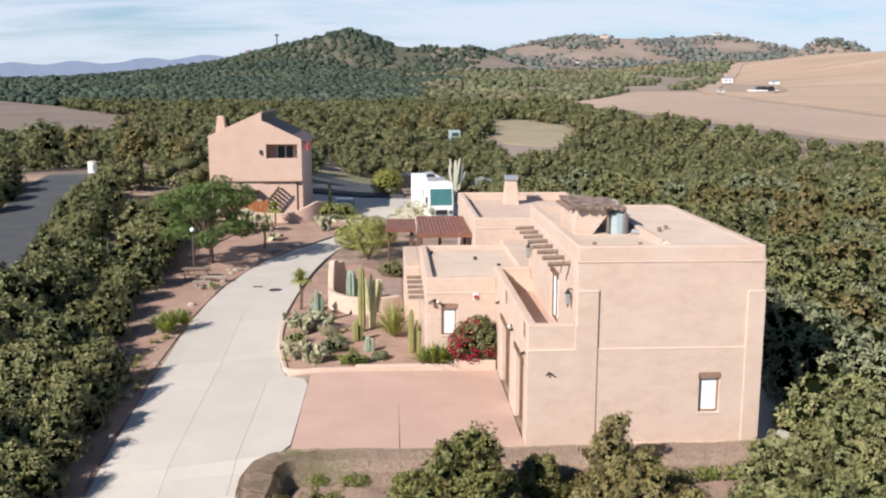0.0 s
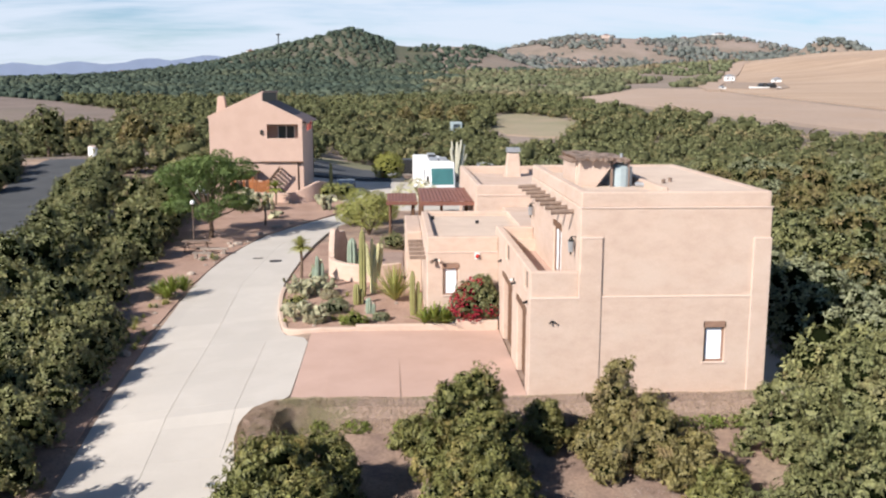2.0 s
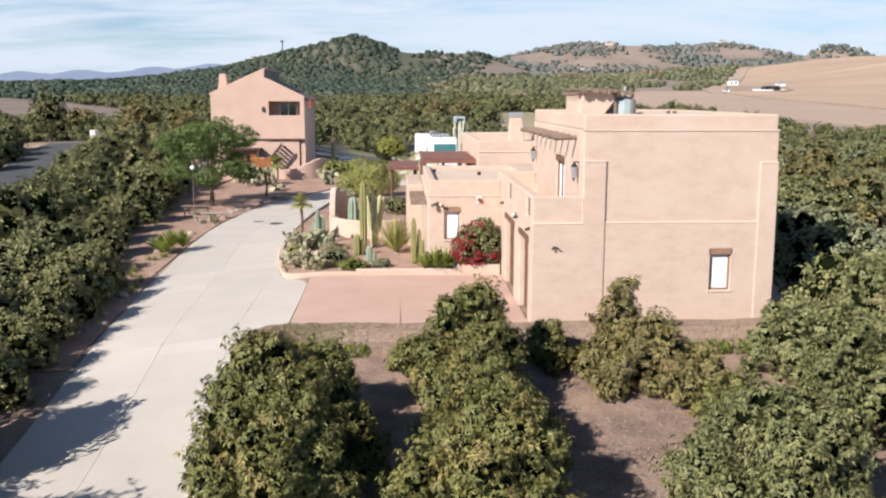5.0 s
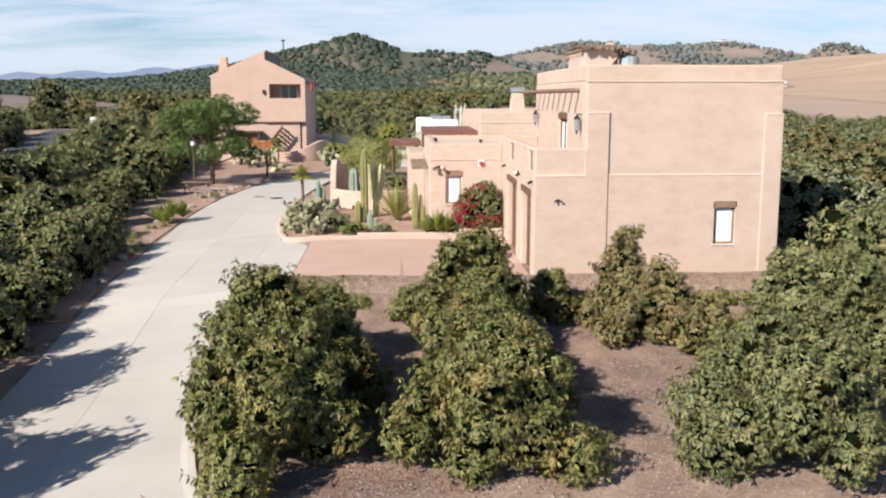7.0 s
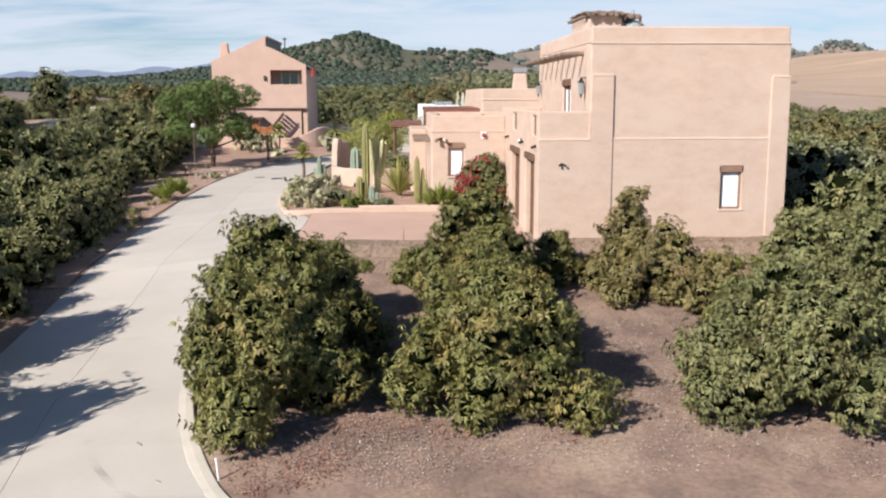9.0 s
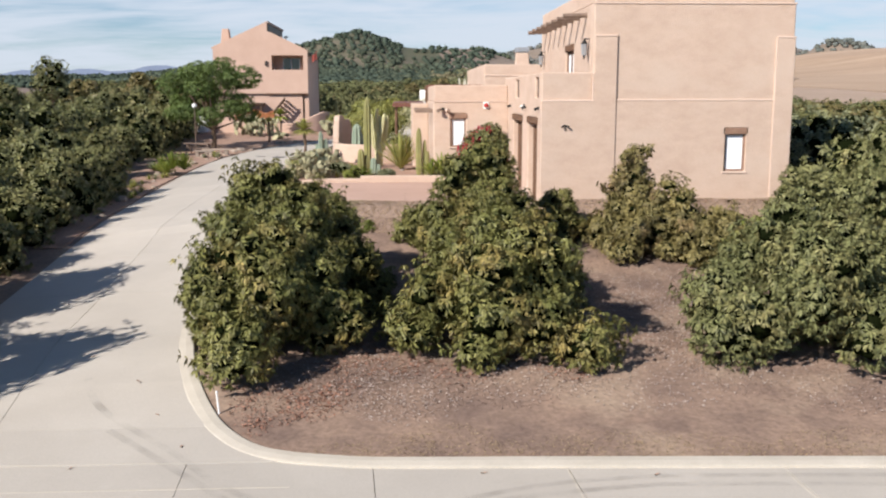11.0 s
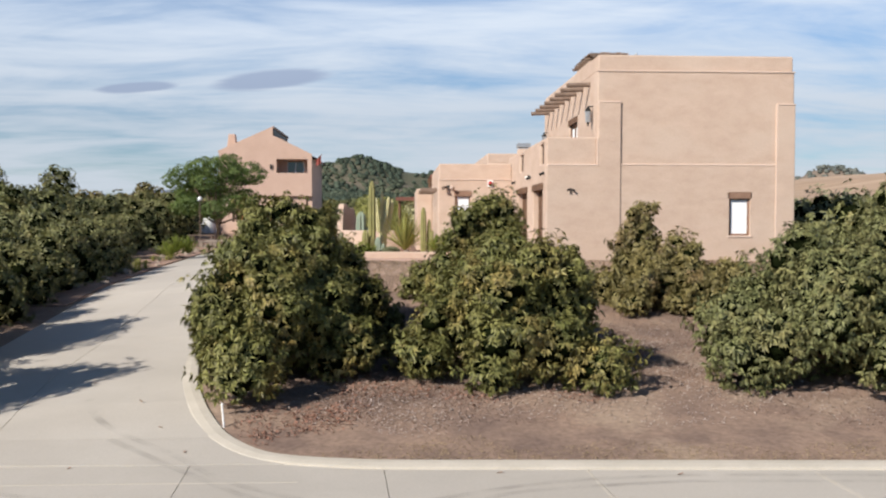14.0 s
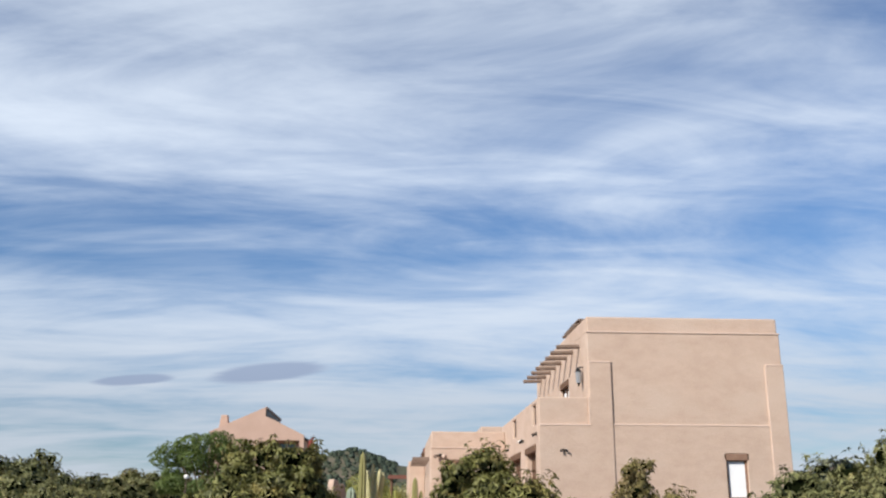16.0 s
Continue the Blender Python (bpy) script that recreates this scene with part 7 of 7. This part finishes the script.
solo("manhole", Geo().tube([(-7.35, 58.3, hz(-7.35, 58.3) + 0.02), (-7.35, 58.3, hz(-7.35, 58.3) + 0.045)], [0.42, 0.42], 20), DARK, "round cast-iron manhole cover in the driveway", "manhole cover")
solo("drain_grate", Geo().box(-8.9, -8.3, 59.2, 59.5, hz(-8.6, 59.3) - 0.02, hz(-8.6, 59.3) + 0.045), DARK, "small rectangular drain grate in the driveway", "drain grate")
cover = thing("access_cover", (-5.42, 26.8, hz(-5.42, 26.8) + 0.03), "pale rectangular utility cover in the concrete", "utility cover")
part("cover_plate", Geo().box(-0.2, 0.2, -0.15, 0.15, -0.03, 0.012), STEEL, cover)
part("cover_frame", placed(wall_geo((-0.25, 0.25), (-0.2, 0.2), [(-0.21, 0.21, -0.16, 0.16)], 0.04), Matrix.Translation((0, 0, 0.015)) @ Matrix.Rotation(radians(-90), 4, "X")), KERB, cover)

# lamp post, picnic table
lp = thing("lamp_post", (-13.55, 63.6, hz(-13.55, 63.6)), "slim lamp post with a white globe", "street lamp")
part("pole", Geo().tube([(0, 0, -0.1), (0, 0, 0.15), (0, 0, 2.95)], [0.06, 0.03, 0.025], 8), GREYWOOD, lp)
part("globe", Geo().ball((0, 0, 3.12), 0.16, 8, 12), WHITE, lp, "white glass globe", smooth=True)
part("collar", Geo().tube([(0, 0, 2.94), (0, 0, 3.0)], [0.1, 0.1], 10), DARK, lp)
tb = thing("picnic_table", (-13.1, 62.2, hz(-13.1, 62.2)), "weathered picnic table under the mesquite", "table")
part("tabletop", Geo().box(-0.9, 0.9, -0.36, 0.36, 0.7, 0.75), GREYWOOD, tb)
for s in (-1, 1):
    part("seat", Geo().box(-0.9, 0.9, s * 0.75 - 0.13, s * 0.75 + 0.13, 0.42, 0.46), GREYWOOD, tb)
    for q in (-1, 1):
        part("leg", Geo().tube([(s * 0.65, q * 0.78, 0), (s * 0.65, q * 0.2, 0.7)], [0.045, 0.045], 6), GREYWOOD, tb)
for x, y, w in ((-11.7, 61.0, 0.9), (-12.2, 59.6, 0.6)):
    bn = thing("stone_bench", (x, y, hz(x, y)), "low stone bench on the gravel verge", "bench")
    part("seat", Geo().box(-w, w, -0.2, 0.2, 0.36, 0.45), STONE, bn, bevel=0.02)
    for s in (-1, 1):
        part("support", Geo().box(s * w * 0.7 - 0.1, s * w * 0.7 + 0.1, -0.16, 0.16, 0, 0.36), STONE, bn)

# motorhome
rv = thing("motorhome", Matrix.Translation((4.6, 83.0, hz(4.3, 84) + 0.05)) @ Matrix.Rotation(radians(8), 4, "Z") @ Matrix.Diagonal((0.9, 1, 1.2, 1)), "white parked motorhome with teal windscreen cover", "motorhome")
part("body", Geo().add([(-1.28, 0.1, 0.55), (1.28, 0.1, 0.55), (1.28, 0.0, 1.45), (1.28, 0.45, 3.15), (1.28, 10, 3.2), (1.28, 10, 0.55), (-1.28, 0.0, 1.45), (-1.28, 0.45, 3.15), (-1.28, 10, 3.2), (-1.28, 10, 0.55)],
                       [(0, 1, 2, 6), (6, 2, 3, 7), (7, 3, 4, 8), (8, 4, 5, 9), (1, 5, 4, 3, 2), (0, 6, 7, 8, 9), (0, 9, 5, 1)]), WHITE, rv, bevel=0.1)
part("windscreen_cover", Geo().add([(-1.12, 0.0, 1.5), (1.12, 0.0, 1.5), (1.12, 0.33, 2.72), (-1.12, 0.33, 2.72), (-1.12, 0.06, 1.5), (1.12, 0.06, 1.5), (1.12, 0.4, 2.72), (-1.12, 0.4, 2.72)],
                                   [(0, 1, 2, 3), (7, 6, 5, 4), (0, 4, 5, 1), (1, 5, 6, 2), (2, 6, 7, 3), (3, 7, 4, 0)]), TEAL, rv, "teal fabric windscreen cover")
part("slide_out", Geo().box(-1.55, -1.2, 3.2, 6.6, 0.9, 2.7), WHITE, rv, bevel=0.04)
part("bumper", Geo().box(-1.2, 1.2, -0.08, 0.15, 0.4, 0.72), STEEL, rv, bevel=0.03)
part("grille", Geo().box(-0.6, 0.6, -0.02, 0.05, 0.8, 1.15), DARK, rv)
for s in (-1, 1):
    part("headlight", Geo().box(s * 0.95 - 0.18, s * 0.95 + 0.18, -0.03, 0.05, 0.85, 1.1), GLASS, rv)
    part("mirror", Geo().box(s * 1.5 - 0.1, s * 1.5 + 0.1, 0.1, 0.2, 1.7, 2.15), DARK, rv)
    for y in (1.6, 7.4):
        wh = part("wheel", Geo().tube([(s * 1.22, y, 0.45), (s * 0.95, y, 0.45)], [0.45, 0.45], 16), DARK, rv)
        part("rim", Geo().tube([(s * 1.24, y, 0.45), (s * 1.2, y, 0.45)], [0.25, 0.25], 12), STEEL, wh)
    for y in (2.5, 4.5, 7.0):
        part("side_window", Geo().box(s * 1.27 - 0.02, s * 1.27 + 0.02, y, y + 1.1, 1.75, 2.5), GLASS, rv)
for x, y in ((-0.5, 2.0), (0.5, 2.2), (0, 5.0), (0.4, 7.6)):
    part("roof_unit", Geo().box(x - 0.38, x + 0.38, y, y + 0.9, 3.15, 3.42), STEEL if x else DARK, rv, bevel=0.05)

# car by the courtyard
car = thing("car", (-4.5, 89.0, hz(-4.5, 89) + 0.05), "dark blue parked sedan facing the driveway", "car")
CARP = material("dark_blue_car_paint", (0.02, 0.03, 0.05), 0.25, None, 3, 20, 0, vary=0.03, spec=0.6)
part("body", prism([(0, 0.3), (4.4, 0.3), (4.5, 0.75), (3.7, 0.95), (2.9, 1.42), (1.4, 1.45), (0.9, 0.95), (0.05, 0.8)], -0.88, 0.88), CARP, car, bevel=0.08).matrix_local = Matrix.Rotation(radians(90), 4, "Z")
part("windscreen", Geo().add([(-0.7, 0.98, 0.98), (0.7, 0.98, 0.98), (0.6, 1.36, 1.4), (-0.6, 1.36, 1.4)], [(0, 1, 2, 3)]), GLASS, car)
for s in (-1, 1):
    part("headlight", Geo().box(s * 0.62 - 0.15, s * 0.62 + 0.15, -0.01, 0.1, 0.62, 0.76), GLASS, car)
    for y in (0.85, 3.5):
        wh = part("wheel", Geo().tube([(s * 0.9, y, 0.32), (s * 0.68, y, 0.32)], [0.32, 0.32], 14), DARK, car)
        part("rim", Geo().tube([(s * 0.92, y, 0.32), (s * 0.89, y, 0.32)], [0.2, 0.2], 10), STEEL, wh)

# odds and ends far off
bx = thing("cargo_trailer", (2.0, 114.5, hz(2.0, 114.5) + 0.08), "black enclosed cargo trailer behind the yard", "trailer")
part("body", Geo().box(-0.8, 0.8, 0, 2.6, 0.4, 2.1), DARK, bx, bevel=0.06)
for s in (-1, 1):
    part("wheel", Geo().tube([(s * 0.92, 1.3, 0.3), (s * 0.8, 1.3, 0.3)], [0.3, 0.3], 12), DARK, bx)
part("drawbar", Geo().box(-0.05, 0.05, -0.9, 0.05, 0.35, 0.45), STEEL, bx)
fc = thing("fuel_can", (-1.0, 109, hz(-1, 109) + 0.08), "red fuel can standing on the asphalt yard", "fuel can")
part("can", Geo().box(-0.28, 0.28, -0.2, 0.2, 0, 0.7), REDPAINT, fc, bevel=0.06)
part("spout", Geo().tube([(0.15, 0, 0.68), (0.25, 0, 0.85)], [0.05, 0.035], 8), DARK, fc)
ck = thing("storage_crate", (-0.1, 112.8, hz(-0.1, 112.8) + 0.08), "white storage crate beside the shrub", "crate")
part("box", Geo().box(-0.6, 0.6, -0.35, 0.35, 0, 0.6), WHITE, ck, bevel=0.03)
part("lid", Geo().box(-0.63, 0.63, -0.38, 0.38, 0.6, 0.68), WHITE, ck, bevel=0.02)
for x, y in ((-22.0, 103.6), (-20.8, 104.6)):
    sb = thing("storage_bin", (x, y, hz(x, y)), "white storage bin beside the house", "bin")
    part("box", Geo().box(-0.5, 0.5, -0.4, 0.4, 0, 1.0), WHITE, sb, bevel=0.04)
    part("lid", Geo().box(-0.54, 0.54, -0.44, 0.44, 1.0, 1.08), STEEL, sb, bevel=0.02)
tk = thing("water_tank", (-17.6, 86.6, hz(-17.6, 86.6)), "white plastic water tank beside the house", "tank")
part("drum", Geo().tube([(0, 0, 0), (0, 0, 1.3), (0, 0, 1.45)], [0.7, 0.7, 0.3], 16), WHITE, tk)
part("lid", Geo().tube([(0, 0, 1.45), (0, 0, 1.52)], [0.25, 0.25], 12), DARK, tk)
dr = thing("white_drum", (-36.0, 114.5, hz(-36, 114.5) + 0.1), "squat white drum beside the lane", "drum")
part("drum", Geo().tube([(0, 0, 0), (0, 0, 1.3)], [0.55, 0.55], 14), WHITE, dr)
part("lid", Geo().tube([(0, 0, 1.3), (0, 0, 1.4)], [0.57, 0.4], 14), STUCCO_TRIM, dr)
dr2 = thing("pipe_section", (-33.5, 114.5, hz(-33.5, 114.5) + 0.1), "pale concrete pipe lying by the lane", "pipe")
part("pipe", Geo().tube([(-1.0, 0, 0.4), (1.0, 0, 0.4)], [0.4, 0.4], 12), WHITE, dr2)
tr = thing("camper_trailer", (13.4, 195, hz(13.4, 195)), "pale grey camper trailer among the groves", "trailer")
part("body", Geo().box(-1.15, 1.15, -2.4, 2.4, 0.5, 2.6), HEATER, tr, bevel=0.15)
part("window", Geo().box(-0.7, 0.7, -2.43, -2.38, 1.5, 2.2), GLASS, tr)
for s in (-1, 1):
    part("wheel", Geo().tube([(s * 1.3, 0.5, 0.4), (s * 1.0, 0.5, 0.4)], [0.4, 0.4], 12), DARK, tr)


def farm_building(name, x, y, w, d, h, mat, label, roof=1.2, up=0.4):
    t = thing(name, (x, y, hz(x, y) + up), label, "building")
    part("wall", Geo().box(-w / 2, w / 2, -d / 2, d / 2, -2, h), mat, t)
    part("roof", prism([(-w / 2 - 0.4, h), (w / 2 + 0.4, h), (0, h + roof)], -d / 2 - 0.4, d / 2 + 0.4), STEEL if roof < 1.5 else RUST, t)
    for i in range(max(1, int(w // 3))):
        part("window", Geo().box(-w / 2 + 0.8 + i * 3, -w / 2 + 1.8 + i * 3, -d / 2 - 0.05, -d / 2, h * 0.35, h * 0.75), GLASS, t)
    return t


farm_building("garden_shed", 11.2, 110.5, 5.0, 5, 1.0, GREYWOOD, "low brown timber garden shed behind the house", 0.8, 0.1)
farm_building("grove_hut", -40.5, 176, 3.0, 3.0, 1.9, GREYWOOD, "small brown hut among the trees", 1.6, 0.1)
farm_building("field_shed", 229, 630, 6, 4, 3.6, WHITE, "white farm shed at the field edge")
farm_building("field_shed", 246, 592, 5.5, 4, 2.0, WHITE, "small white shed beside the stockyard")
farm_building("field_store", 159, 446, 3, 2, 1.2, WHITE, "small white pump store beside the farm lane", 0.5)
for i, (x, y) in enumerate(((181, 452), (184.6, 450.5))):
    cv = thing("culvert_pipe", (x, y, hz(x, y) + 0.3), "large black culvert pipe lying on the field", "pipe")
    part("pipe", Geo().tube([(0, -3, 1.2), (0, 3, 1.2)], [1.6, 1.6], 14), DARK, cv)
pad = thing("concrete_trough", (179.5, 450, hz(179.5, 450) + 0.4), "pale concrete feed trough in the stockyard", "trough")
part("wall", Geo().box(-5.5, -1.2, -1.5, 1.5, -1, 1.0), WHITE, pad, bevel=0.1)
part("basin", Geo().box(-1.2, 9.5, -1.6, -0.9, -1, 0.9), WHITE, pad, bevel=0.1)
for i, (x, y, w, h) in enumerate(((395, 1740, 16, 5), (640, 1835, 26, 8), (690, 1830, 18, 5), (560, 1800, 14, 5), (300, 1480, 16, 4), (330, 1300, 14, 4), (260, 1250, 12, 4), (470, 1780, 12, 5), (-180, 1230, 14, 4), (-330, 1180, 14, 4), (380, 1180, 12, 4))):
    farm_building("hill_villa", x, y, w * 0.85, 10, h * 0.9, WHITE if i % 3 else STUCCO_TRIM, "pale villa on the far ridge", 2.0, 0.5)
pl = thing("utility_pole", (-141, 1195, hz(-141, 1195)), "thin utility mast on the ridge", "utility pole")
part("mast", Geo().tube([(0, 0, -1), (0, 0, 17)], [0.8, 0.6], 6), DARK, pl)
part("platform", Geo().box(-2.5, 2.5, -0.5, 0.5, 14.5, 16), DARK, pl)

# dry tufts on the driveway verge and the planting bed
rt = random.Random(15)
for i in range(34):
    if i < 22:
        y = rt.uniform(36, 60)
        x = edge(y, 1) - rt.uniform(0.4, 1.9)
        up = 0.0
    else:
        x, y, up = rt.uniform(-5.0, -0.6), rt.uniform(41.3, 49), 0.08
    t = thing("grass_tuft", (x, y, soil(x, y, up)), "dry straw-coloured tuft of bunch grass", "grass tuft", "dry tufts by the driveway")
    part("blade_clump", rosette(Geo(), (0, 0, 0), 46, rt.uniform(0.3, 0.6), 0.012, rt, 1.2, 0.3), LEAF_PALO if i % 3 else LEAF_GREY, t)
    part("root_crown", Geo().ball((0, 0, 0.02), (0.08, 0.08, 0.05), 4, 7), BARK, t)

rl = random.Random(23)
for x, y in ((-5.0, 18.0), (-4.3, 16.6), (-5.2, 14.6), (1.4, 14.1), (4.1, 13.9), (-0.6, 11.6), (-6.4, 19.6), (-3.6, 15.3)):
    me = rosette(Geo(), (0, 0, 0.0), 2, rl.uniform(0.06, 0.09), 0.022, rl, 0.2, 0.1)
    ob = solo("dry_leaf", me, MULCH, "curled brown dry leaf on the concrete", "leaf", "leaves on the concrete")
    ob.matrix_world = Matrix.Translation((x, y, max(-2.484, hz(x, y) + 0.04 if y > 14.7 else -2.484))) @ Matrix.Rotation(rl.uniform(0, 6.28), 4, "Z")

for i, (x, y, r) in enumerate(((10.3, 29.5, 0.8), (11.4, 29.55, 0.65), (-1.2, 29.6, 0.5), (0.4, 29.55, 0.4), (12.4, 29.5, 0.5), (9.2, 29.6, 0.45), (-2.4, 29.65, 0.35))):
    bush("weed_patch", x, y, [(0, 0, 0.2, r, r * 0.5, 0.26), (r * 0.6, 0.05, 0.16, r * 0.6, r * 0.4, 0.2)], 260, 6, 0.09, 0.03, LEAF_LIME, "bright green weeds at the foot of the hedge", 0.0, droop=-0.2, core=False, category="weeds", seed=90 + i)
